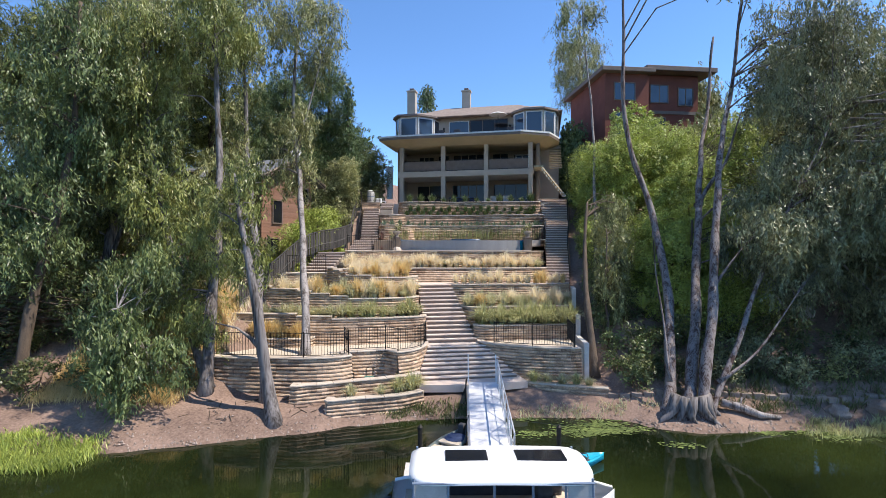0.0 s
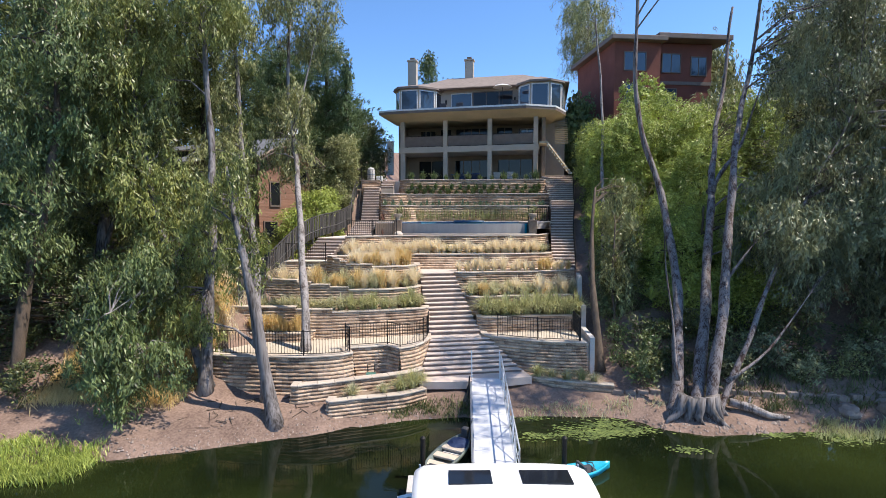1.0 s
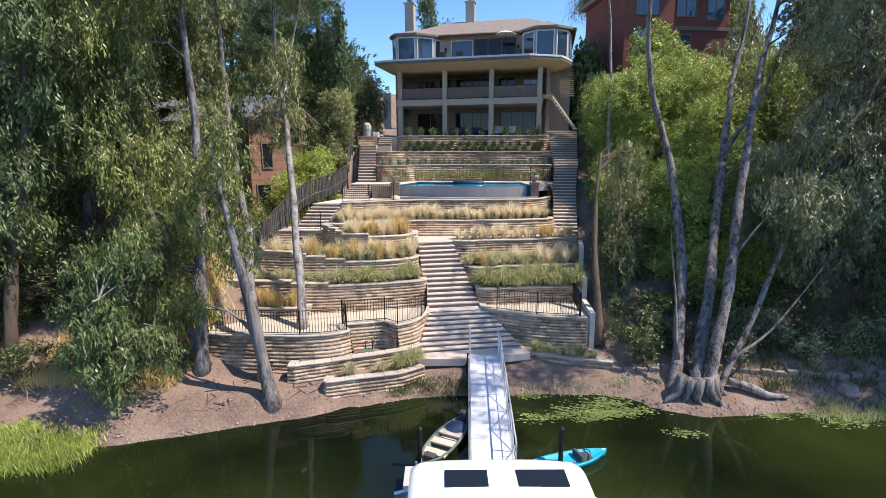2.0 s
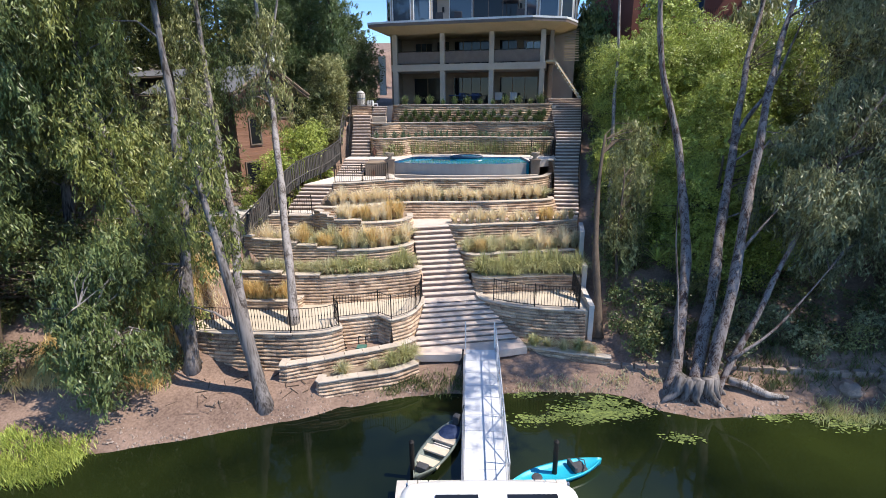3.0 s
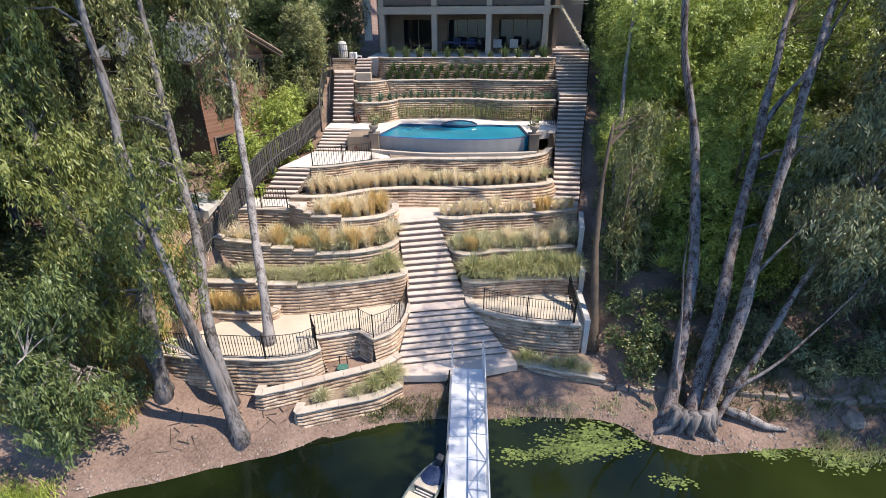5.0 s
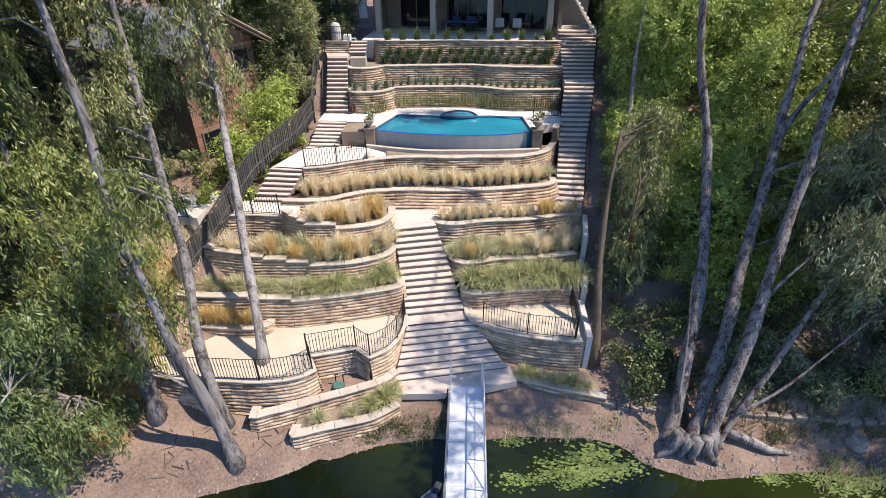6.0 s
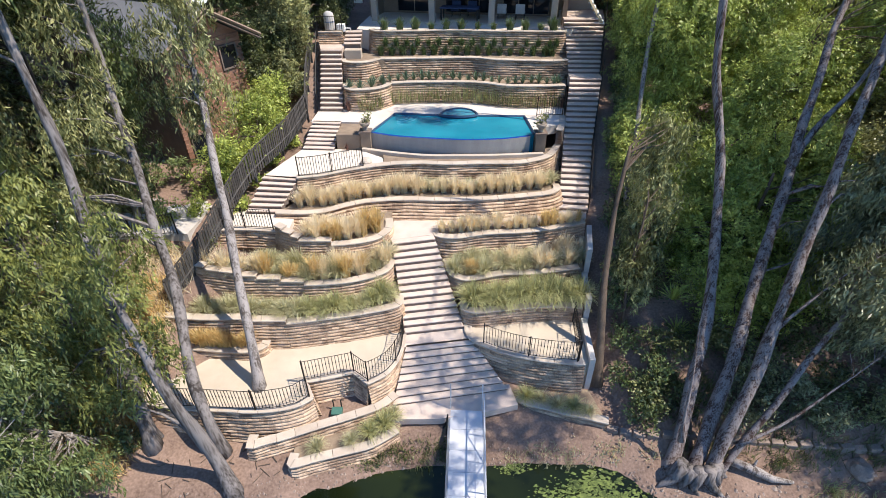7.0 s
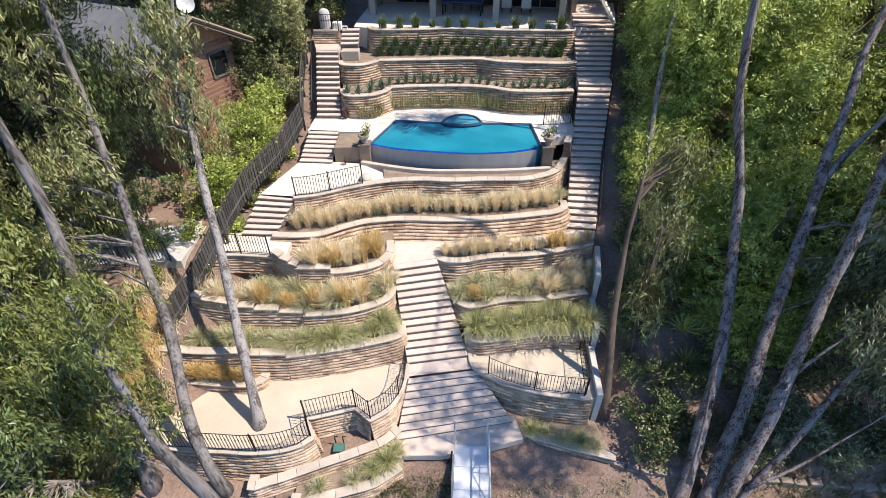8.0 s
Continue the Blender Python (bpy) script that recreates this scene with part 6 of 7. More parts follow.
tree("tall dark conifer behind the brown house", [[(-14.5, 54, 8.5), (-14.5, 54, 16), (-14.5, 54, 22)]], 0.32,
     [(-14.5, 54, 16.0, 2.4, 2.2, 5.6, 130, 1.05)], M_LEAF_CYP, "pine", M_BARK, 120, 32)
tree("narrow pointed dark green cypress", [[(-9.2, 54.5, 8.8), (-9.2, 54.5, 14), (-9.2, 54.5, 20.5)]], 0.14,
     [(-9.2, 54.5, 12.5, 0.5, 0.5, 3.2, 44, 0.6), (-9.2, 54.5, 17.5, 0.26, 0.26, 3.4, 36, 0.42)], M_LEAF_CYP, "cypress", M_BARK, 150, 33)
tree("tall green hedge tree beside the side steps", [[(-8.8, 51.6, 8), (-8.8, 51.6, 10), (-8.7, 51.6, 12.5)]], 0.1,
     [(-8.8, 51.2, 11.0, 0.85, 0.9, 2.8, 60, 0.7), (-9.6, 52.5, 11, 1.0, 1.0, 3.2, 60, 0.75), (-8.9, 49.4, 8.8, 0.6, 0.9, 1.2, 30, 0.55)], M_LEAF_GUM, "bush", M_BARK, 130, 34)
tree("leafy green tree beside the brown house", [[(-9.6, 45.0, 5.6), (-9.6, 45.0, 7), (-9.5, 45, 8.2)]], 0.08,
     [(-9.8, 45.6, 7.6, 1.0, 1.4, 1.5, 50, 0.65), (-10.4, 43.0, 6.8, 0.9, 1.2, 1.2, 40, 0.6), (-9.5, 47.6, 8.2, 0.7, 1.0, 1.2, 30, 0.6)], M_LEAF_BRIGHT, "bush", M_BARK, 140, 35)
tree("dark cypress hedge beside the house", [[(11.4, 58.5, 10), (11.4, 58.5, 14), (11.4, 58.5, 17)]], 0.12,
     [(11.4, 58.3, 14.4, 1.2, 1.1, 4.0, 80, 0.8), (11.6, 55.5, 12.6, 1.2, 1.2, 2.6, 50, 0.8)], M_LEAF_CYP, "cypress", M_BARK, 150, 36)
tree("distant dark pine above the house roof", [[(-3.0, 82, 17), (-3.0, 82, 30)]], 0.2, [(-3.0, 82, 27.0, 1.0, 1.0, 3.4, 36, 0.8)], M_LEAF_CYP, "cypress", M_BARK, 110, 37)
tree("distant dark pine above the house roof", [[(-1.6, 84, 17), (-1.6, 84, 25)]], 0.2, [(-1.6, 84, 24.4, 2.4, 1.0, 1.4, 36, 0.8)], M_LEAF_CYP, "cypress", M_BARK, 110, 38)
tree("tall eucalypt behind the red house", [[(16, 72, 13), (16, 72, 24), (16, 72, 34)]], 0.35,
     [(16, 72, 28.5, 3.6, 3.0, 4.5, 100, 1.2), (20.5, 72, 25, 2.5, 2.5, 3.5, 60, 1.1)], M_LEAF_GUM, "gum", None, 90, 39)
for k, (x, y, z, h, mt) in enumerate(((-20, 60, 9, 14, M_LEAF_PINE), (-27, 50, 8, 16, M_LEAF_CYP), (-33, 42, 5, 18, M_LEAF_PINE), (30, 44, 6, 16, M_LEAF_GREY), (30, 55, 10, 16, M_LEAF_DARK), (34, 34, 2, 18, M_LEAF_GUM), (-24, 46, 6, 15, M_LEAF_DARK), (28, 49, 9, 14, M_LEAF_DARK), (-38, 33, 2, 20, M_LEAF_DARK), (40, 40, 4, 22, M_LEAF_DARK), (-16, 62, 10, 11, M_LEAF_CYP), (-11, 66, 11, 9, M_LEAF_CYP), (25, 62, 12, 13, M_LEAF_GUM), (-30, 36, 2, 18, M_LEAF_DARK), (29, 37, 2, 18, M_LEAF_GREY), (-24, 55, 8, 16, M_LEAF_PINE), (15, 53, 9, 9, M_LEAF_BRIGHT), (20, 50, 8, 9, M_LEAF_GUM), (12.5, 63, 11, 7, M_LEAF_CYP))):
    tree("dense leafy tree on the far slope", [[(x, y, z - 1), (x, y, z + h * 0.6), (x, y, z + h)]], 0.3, [(x, y, z + h * 0.55, 3.6 if h > 10 else 2.4, 3.0 if h > 10 else 2.0, h * 0.48, 110 if h > 10 else 70, 1.3)], mt, "pine" if mt in (M_LEAF_PINE, M_LEAF_CYP) else "bush" if mt in (M_LEAF_DARK, M_LEAF_BRIGHT) else "gum", M_BARK, 45, 50 + k, big=1.9)


# ---- shrubs ----
def shrub(x, y, z, r, leaf, label, seed, style="bush", h=1.0, n=18, per=110):
    rng = np.random.default_rng(seed)
    s = thing("shrub", label, "shrub", "shrubs")
    for k in range(5):
        a = k * 1.256 + seed
        part("stem", tube([(x, y, z - 0.15), (x + 0.3 * r * math.cos(a), y + 0.3 * r * math.sin(a), z + 0.4 * h * r), (x + 0.6 * r * math.cos(a), y + 0.6 * r * math.sin(a), z + 0.9 * h * r)], (0.03, 0.02, 0.01), 5), M_BARK, s)
    quads("leaves", *crown_leaves(rng, scatter(rng, [(x, y, z + r * 0.7 * h, r * 0.8, r * 0.8, r * 0.65 * h, n, r * 0.42)]), style, per), leaf, s)


srng = random.Random(5)
for x, y, r, mt, lb in ((-9.6, 41.2, 0.5, M_LEAF_BRIGHT, "green climber along the board fence"), (-9.2, 43.0, 0.55, M_LEAF_BRIGHT, "green climber along the board fence"), (-8.9, 44.6, 0.5, M_LEAF_BRIGHT, "green climber along the board fence"), (-8.4, 46.4, 0.5, M_LEAF_BRIGHT, "green climber along the board fence"), (-10.4, 39.0, 0.5, M_LEAF_GUM, "green climber along the board fence"),
                        (-11.6, 40.6, 0.7, M_LEAF_BRIGHT, "leafy shrub by the neighbour's patio"), (-12.2, 38.2, 0.6, M_LEAF_YEL, "leafy shrub by the neighbour's patio"), (7.2, 32.9, 0.75, M_LEAF_DEEP, "dark green shrub on the bank"), (7.6, 33.6, 0.8, M_LEAF_GUM, "green shrub on the bank"), (8.8, 33.2, 0.8, M_LEAF_DARK, "dark shrub under the gums"),
                        (10.8, 33.0, 1.1, M_LEAF_GREY, "dusty grey-green shrub on the bank"), (12.6, 33.4, 1.2, M_LEAF_GREY, "dusty grey-green shrub on the bank"), (14.6, 33.6, 1.0, M_LEAF_DARK, "dark shrub on the bank"), (17.0, 33.2, 1.1, M_LEAF_GREY, "dusty grey-green shrub on the bank"), (19.5, 33.0, 1.2, M_LEAF_DARK, "dark shrub on the bank"), (11.0, 35.5, 1.2, M_LEAF_DARK, "dark shrub under the gums"),
                        (8.2, 35.2, 0.9, M_LEAF_DARK, "dark shrub under the gums"), (13.5, 35.4, 1.3, M_LEAF_DARK, "dark shrub under the gums"), (-16.0, 33.5, 0.9, M_LEAF_GUM, "green shrub on the bank"), (-14.6, 35.0, 0.9, M_LEAF_YEL, "yellow-green shrub on the slope"), (-18.8, 33.2, 1.0, M_LEAF_DARK, "dark shrub on the bank"), (9.8, 35.2, 1.1, M_LEAF_DARK, "dark shrub under the gums"), (8.6, 37.6, 1.0, M_LEAF_DARK, "dark shrub under the gums"), (8.9, 39.0, 0.9, M_LEAF_GUM, "green shrub beside the kerb"), (15.6, 35.6, 1.3, M_LEAF_DARK, "dark shrub under the gums"), (18.2, 34.4, 1.2, M_LEAF_DARK, "dark shrub on the bank"), (10.0, 44.2, 1.0, M_LEAF_BRIGHT, "green shrub beside the long stairs"), (9.7, 46.6, 1.0, M_LEAF_BRIGHT, "green shrub beside the long stairs"), (10.2, 48.6, 1.1, M_LEAF_BRIGHT, "green shrub beside the long stairs"), (10.8, 52.5, 1.1, M_LEAF_GUM, "green shrub beside the long stairs"), (-12.8, 39.9, 0.8, M_LEAF_BRIGHT, "leafy shrub by the patio"), (-13.6, 36.6, 0.9, M_LEAF_YEL, "yellow-green shrub on the slope"), (-10.2, 47.5, 0.9, M_LEAF_GUM, "green shrub beside the brown house"), (-10.6, 50.0, 1.1, M_LEAF_DARK, "dark shrub beside the side steps"), (21.5, 33.6, 1.3, M_LEAF_DARK, "dark shrub on the bank"), (13.8, 32.6, 0.9, M_LEAF_GREY, "dusty grey-green shrub on the bank"), (7.9, 41.2, 0.7, M_LEAF_GUM, "green shrub beside the long stairs"), (8.1, 34.2, 0.95, M_LEAF_DEEP, "dark green shrub under the gums"), (7.6, 33.4, 0.8, M_LEAF_DEEP, "dark green shrub under the gums"), (10.2, 37.6, 1.0, M_LEAF_GUM, "green shrub under the gums"), (11.8, 34.4, 1.0, M_LEAF_GUM, "green shrub under the gums"), (15.8, 32.9, 0.8, M_LEAF_GUM, "green shrub on the bank"), (8.6, 42.8, 0.7, M_LEAF_BRIGHT, "green shrub beside the long stairs"), (8.9, 44.6, 0.75, M_LEAF_GUM, "green shrub beside the long stairs"), (9.2, 46.2, 0.8, M_LEAF_BRIGHT, "green shrub beside the long stairs"), (9.6, 48.0, 0.8, M_LEAF_GUM, "green shrub beside the long stairs"), (9.9, 50.0, 0.9, M_LEAF_BRIGHT, "green shrub beside the long stairs"),
                        (7.2, 36.0, 0.85, M_LEAF_DEEP, "dark green shrub beside the kerb"), (7.4, 37.6, 0.95, M_LEAF_DEEP, "dark green shrub beside the kerb"), (7.9, 39.0, 1.0, M_LEAF_DEEP, "dark green shrub beside the kerb"), (8.1, 40.6, 1.0, M_LEAF_DEEP, "dark green shrub beside the kerb"), (8.5, 42.0, 1.0, M_LEAF_DEEP, "dark green shrub beside the long stairs"), (8.9, 43.6, 1.05, M_LEAF_DEEP, "dark green shrub beside the long stairs"), (9.3, 45.4, 1.1, M_LEAF_DEEP, "dark green shrub beside the long stairs"), (9.8, 47.4, 1.1, M_LEAF_DEEP, "dark green shrub beside the long stairs"), (10.3, 49.2, 1.1, M_LEAF_DEEP, "dark green shrub beside the long stairs"), (10.9, 51.4, 1.2, M_LEAF_DEEP, "dark green shrub beside the long stairs"), (6.9, 34.4, 0.7, M_LEAF_DEEP, "dark green shrub beside the kerb"),
                        # dark leaf tones here also stand in for the left bank's shade
                        (-13.4, 31.6, 0.9, M_LEAF_DEEP, "dark green shrub on the shaded bank"), (-15.0, 31.4, 1.0, M_LEAF_DEEP, "dark green shrub on the shaded bank"), (-17.0, 31.0, 1.1, M_LEAF_DARK, "dark shrub on the shaded bank"), (-19.2, 30.6, 1.2, M_LEAF_DARK, "dark shrub on the shaded bank"), (-21.4, 30.4, 1.3, M_LEAF_DARK, "dark shrub on the shaded bank"), (-12.6, 33.0, 0.8, M_LEAF_DEEP, "dark green shrub on the shaded bank"), (-11.6, 31.6, 0.7, M_LEAF_DEEP, "dark green shrub among the gum trunks"), (-11.9, 42.4, 0.8, M_LEAF_BRIGHT, "leafy shrub by the patio"), (-13.0, 43.2, 0.9, M_LEAF_DEEP, "dark green shrub below the brown house"), (-11.3, 43.6, 0.8, M_LEAF_DEEP, "dark green shrub below the brown house"), (-14.4, 42.8, 0.9, M_LEAF_DEEP, "dark green shrub below the brown house"), (-10.6, 45.0, 0.9, M_LEAF_BRIGHT, "green shrub beside the brown house")):
    shrub(x, y, ground_height(x, y), r, mt, lb, srng.randrange(999))


# ---- ornamental grasses ----
def grass_mesh(material, seed, blades=150, high=0.7, spread=0.5, droop=0.5):
    """A tussock of curved tapering blades."""
    rng = np.random.default_rng(seed)
    verts, faces = [], []
    for k in range(blades):
        a, lean = rng.uniform(0, 2 * math.pi), rng.uniform(0.05, 1.0) ** 0.8
        h, w = high * rng.uniform(0.6, 1.1), rng.uniform(0.014, 0.030)
        bx, by = rng.normal(0, 0.06, 2)
        dx, dy = math.cos(a), math.sin(a)
        base = len(verts)
        for t in (0, 0.4, 0.75, 1.0):
            out = spread * lean * t ** 1.5
            z = h * (t - droop * lean * t ** 3)
            ww = w * (1 - 0.85 * t)
            px, py = bx + dx * out, by + dy * out
            verts += [(px - dy * ww, py + dx * ww, z), (px + dy * ww, py - dx * ww, z)]
        for i in range(3):
            j = base + 2 * i
            faces.append((j, j + 1, j + 3, j + 2))
    me = bpy.data.meshes.new("tussock")
    me.from_pydata(verts, [], faces)
    me.materials.append(material)
    return me


TUFTS = {key: [grass_mesh(mt, s0 + k, bl, hi, sp, dr) for k in range(3)] for key, mt, s0, bl, hi, sp, dr in (
    ("straw", M_STRAW, 10, 260, 1.1, 0.58, 0.28), ("gold", M_GOLD, 20, 260, 1.0, 0.44, 0.22), ("sage", M_SAGE, 30, 250, 0.95, 0.8, 0.5), ("lush", M_LUSH, 40, 280, 1.2, 0.95, 0.66))}
LABELS = {"straw": "straw-coloured feathery ornamental grass tussock", "gold": "golden dry ornamental grass tussock", "sage": "grey-green ornamental grass tussock", "lush": "arching green ornamental grass tussock"}
grng = random.Random(9)


def tuft(kind, x, y, z, size=1.0):
    ob = tagged(new("ornamental_grass", grng.choice(TUFTS[kind])), LABELS[kind], "ornamental grass", "terrace grasses")
    ob.matrix_world = pose(x, y, z - 0.02, 0, 0, grng.uniform(0, 360)) @ Matrix.Diagonal((size, size, size * grng.uniform(0.85, 1.15), 1))


def row(kinds, pts, z, gap, jitter=0.1, size=1.0):
    line = smooth_line(pts, gap)
    for p in line:
        tuft(grng.choice(kinds), p.x + grng.uniform(-jitter, jitter), p.y + grng.uniform(-jitter, jitter), z, size * grng.uniform(0.75, 1.15))


row(["straw"], [(-6.9, 41.2), (-5.6, 41.4), (-4.4, 42.0), (-2.0, 42.5), (1, 42.4), (4.6, 42.9)], 5.14, 0.42)
row(["straw", "sage"], [(-6.6, 41.7), (-4.6, 42.2), (-2.0, 42.75), (2, 42.7), (5.0, 43.3)], 5.14, 0.6, 0.12, 0.85)
row(["straw", "straw", "gold"], [(-6.1, 39.1), (-5, 39.0), (-4.0, 39.2), (-3.3, 39.6)], 4.76, 0.33)
row(["straw", "straw", "gold"], [(-5.9, 39.6), (-4.4, 39.6), (-3.2, 40.1)], 4.76, 0.42)
row(["straw", "gold", "sage"], [(-7.6, 37.6), (-6, 37.5), (-4.6, 37.6), (-3.6, 37.9), (-2.9, 38.4)], 3.76, 0.36, 0.12, 1.05)
row(["sage", "straw"], [(-11, 38.2), (-9.2, 37.8), (-8, 37.7)], 3.76, 0.45)
row(["straw", "sage"], [(-8, 38.3), (-6, 38.1), (-4, 38.2), (-2.9, 38.9)], 3.76, 0.5)
row(["lush", "sage"], [(-6.6, 36.2), (-5, 36.4), (-3.6, 36.7), (-2.6, 37.2)], 2.88, 0.45, 0.1, 0.95)
row(["sage"], [(-11.5, 36.5), (-9.5, 36.4), (-7, 36.4)], 2.88, 0.45)
row(["gold"], [(-10.2, 35.35), (-8.0, 35.25)], 2.05, 0.3, 0.06, 0.85)
row(["straw", "straw", "gold"], [(-0.3, 40.1), (1.6, 40.35), (3.7, 40.5), (6.1, 41.0)], 4.32, 0.4, 0.06, 0.85)
row(["sage", "straw", "gold"], [(0.3, 38.5), (1.1, 38.5), (2.4, 38.8), (4, 38.9), (5.8, 39.3)], 3.2, 0.42, 0.12)
row(["straw", "sage"], [(0.5, 39.1), (3, 39.3), (6.0, 40.0)], 3.2, 0.5, 0.12)
row(["lush"], [(0.95, 37.3), (2.3, 37.35), (4.2, 37.5), (5.6, 37.5)], 2.4, 0.5, 0.1, 1.15)
row(["lush"], [(0.9, 37.8), (3, 37.9), (5.6, 38.2)], 2.4, 0.55, 0.1, 1.0)
for k, x, y, z, s in (("lush", -2.5, 32.7, 0.28, 0.9), ("lush", -3.0, 32.4, 0.28, 0.75), ("sage", -4.9, 31.8, 0.28, 0.7), ("sage", -3.7, 32.1, 0.28, 0.6), ("sage", -2.2, 33.1, 0.28, 0.8), ("lush", 3.0, 34.0, 0.3, 0.7), ("sage", 3.6, 33.9, 0.3, 0.7), ("sage", 4.2, 33.6, 0.3, 0.75), ("lush", 4.8, 33.5, 0.3, 0.7), ("sage", 5.3, 33.3, 0.3, 0.6)):
    tuft(k, x, y, z, s)


# ---- sword-leaved plants and rushes ----
def sword_mesh(material, seed, n, high, spread, width):
    rng = np.random.default_rng(seed)
    verts, faces = [(0, 0, 0)], []
    for k in range(n):
        a, lean = 2.4 * k, (k + 0.5) / n
        dx, dy = math.cos(a), math.sin(a)
        h = high * rng.uniform(0.8, 1.1)
        base = len(verts)
        for t, w in ((0, 0.6), (0.35, 1.0), (0.75, 0.6), (1.0, 0.04)):
            out, z = spread * lean * t, h * t * (1 - 0.45 * lean * t)
            verts += [(dx * out - dy * w * width, dy * out + dx * w * width, z), (dx * out, dy * out, z - width * 0.5 * w), (dx * out + dy * w * width, dy * out - dx * w * width, z)]
        faces += [(0, base, base + 1), (0, base + 1, base + 2)]
        for i in range(3):
            j = base + 3 * i
            faces += [(j, j + 1, j + 4, j + 3), (j + 1, j + 2, j + 5, j + 4)]
    me = bpy.data.meshes.new("sword_leaves")
    me.from_pydata(verts, [], faces)
    me.materials.append(material)
    return me


AG = [sword_mesh(M_AGAVE, s, 22, 0.62, 0.5, 0.035) for s in (1, 2)]
YU = sword_mesh(M_LEAF_BRIGHT, 3, 46, 0.9, 0.95, 0.03)
FX = sword_mesh(surf("bronze_leaves", (0.10, 0.045, 0.035), (0.22, 0.11, 0.08), 4, 0.6, 0.1), 4, 26, 0.8, 0.4, 0.03)
ROSE = [grass_mesh(M_LEAF_CYP, 70 + k, 130, 0.75, 0.5, 0.45) for k in range(2)]


def plant(mesh, name, label, x, y, z, s=1.0):
    ob = tagged(new(name, mesh), label, "plant", "terrace plants")
    ob.matrix_world = pose(x, y, z, 0, 0, grng.uniform(0, 360)) @ Matrix.Diagonal((s, s, s, 1))


for p in smooth_line([(-4.3, 50.5), (-2.5, 50.75), (0, 50.85), (2, 50.5), (3.6, 50.0), (6.4, 49.9)], 0.42):
    plant(grng.choice(AG), "agave", "grey-green sword-leaved agave on the planted ledge", p.x, p.y + grng.uniform(-0.1, 0.2), 8.12, grng.uniform(0.8, 1.15))
for x, y in ((-5.5, 49.3), (-4.9, 49.2), (-4.3, 49.5), (-3.7, 50.0)):
    plant(AG[0], "agave", "grey-green sword-leaved agave in the rounded planter", x, y, 8.12, 1.1)
for p in smooth_line([(-4.0, 52.6), (-1, 52.7), (2, 52.5), (6.3, 52.1)], 0.62):
    plant(grng.choice(ROSE), "rose_bush", "thin rose bush trained against the block wall", p.x, p.y + 0.2, 9.1, grng.uniform(0.8, 1.2))
    plant(grng.choice(ROSE), "rose_bush", "thin rose bush trained against the block wall", p.x + 0.3, p.y + 0.35, 9.6, grng.uniform(0.6, 0.9))
for p in smooth_line([(-3.8, 53.6), (-1, 53.7), (2, 53.5), (6.4, 53.0)], 0.9):
    plant(grng.choice(ROSE), "flowering_plant", "low leafy plant along the patio edge", p.x, p.y, 10.33, grng.uniform(0.8, 1.4))
plant(FX, "flax", "bronze-leaved flax beside the side steps", -5.6, 48.6, 7.05, 1.0)
plant(FX, "flax", "bronze-leaved flax beside the long stairs", 6.55, 48.9, 7.05, 1.0)
plant(FX, "flax", "bronze-leaved flax below the pool pillar", -5.2, 45.05, 6.2, 0.6)
for x, y, z in ((9.0, 36.4, 3.4), (9.4, 36.0, 1.9)):
    plant(YU, "yucca", "spiky green yucca under the trees", x, y, z, 0.9)
# rushes in front of the wall behind the pool
rng2 = np.random.default_rng(77)
rush_line = smooth_line([(-4.9, 48.6), (-3.9, 48.75), (-3.2, 49.7), (-1, 49.95), (1.1, 49.9), (2.3, 49.6), (3.1, 49.2), (4.6, 48.95), (6.4, 49.0)], 0.035)
pts = np.array([(p.x, p.y, 7.05) for p in rush_line for _ in range(6)]) + rng2.normal(0, 0.06, (len(rush_line) * 6, 3)) * (1, 1, 0)
ln = rng2.uniform(0.6, 1.3, len(pts))
pts[:, 1] -= 0.08
pts[:, 2] = 7.05 + ln / 2
dd = unit(np.array((0, 0, 1.0)) + rng2.normal(0, 0.07, pts.shape))
ss = unit(np.cross(dd, rng2.normal(0, 1, dd.shape)))
tagged(quads("rushes", pts, dd, ss, ln, np.full(len(pts), 0.028), M_LEAF_GUM), "green upright rushes along the wall behind the pool", "rushes", kind="stuff")


# ---- pots, heater, pump and small things ----
def pot_plant(x, y, z):
    p = thing("plant_pot", "round carved stone urn with a leafy plant", "urn", "pool urns", m=Matrix.Translation((x, y, z)))
    part("urn", lathe([(0.16, 0), (0.17, 0.05), (0.1, 0.1), (0.24, 0.26), (0.28, 0.4), (0.25, 0.44), (0.22, 0.4)], 16), M_CLAY, p, smooth=True)
    part("foliage", box(-0.02, 0.02, -0.02, 0.02, 0.38, 0.7), M_BARK, p)
    rng = np.random.default_rng(int(abs(x) * 10))
    quads("leaves", *crown_leaves(rng, [(0.08 * k, 0.05 * (k % 2), 0.55 + 0.12 * k, 0.22) for k in range(-1, 3)], "bush", 160), M_LEAF_GUM, p)


pot_plant(-4.22, 45.42, 7.2)
pot_plant(4.7, 45.0, 7.2)
ht = thing("pool_filter", "grey cylindrical pool filter tank beside the steps", "filter tank")
part("tank", lathe([(0.02, 0), (0.3, 0.0), (0.32, 0.1), (0.32, 0.85), (0.26, 1.02), (0.12, 1.1), (0.02, 1.12)], 18), M_CURTAIN, ht, smooth=True).location = (-7.15, 53.75, 10.35)
part("band", lathe([(0.335, 0.5), (0.335, 0.57)], 18), M_FRAME, ht).location = (-7.15, 53.75, 10.35)
bh = thing("pump_box", "small white pump housing", "pump")
part("case", box(-6.7, -6.2, 53.5, 53.9, 10.33, 10.75, 0.05), M_TRIM, bh)
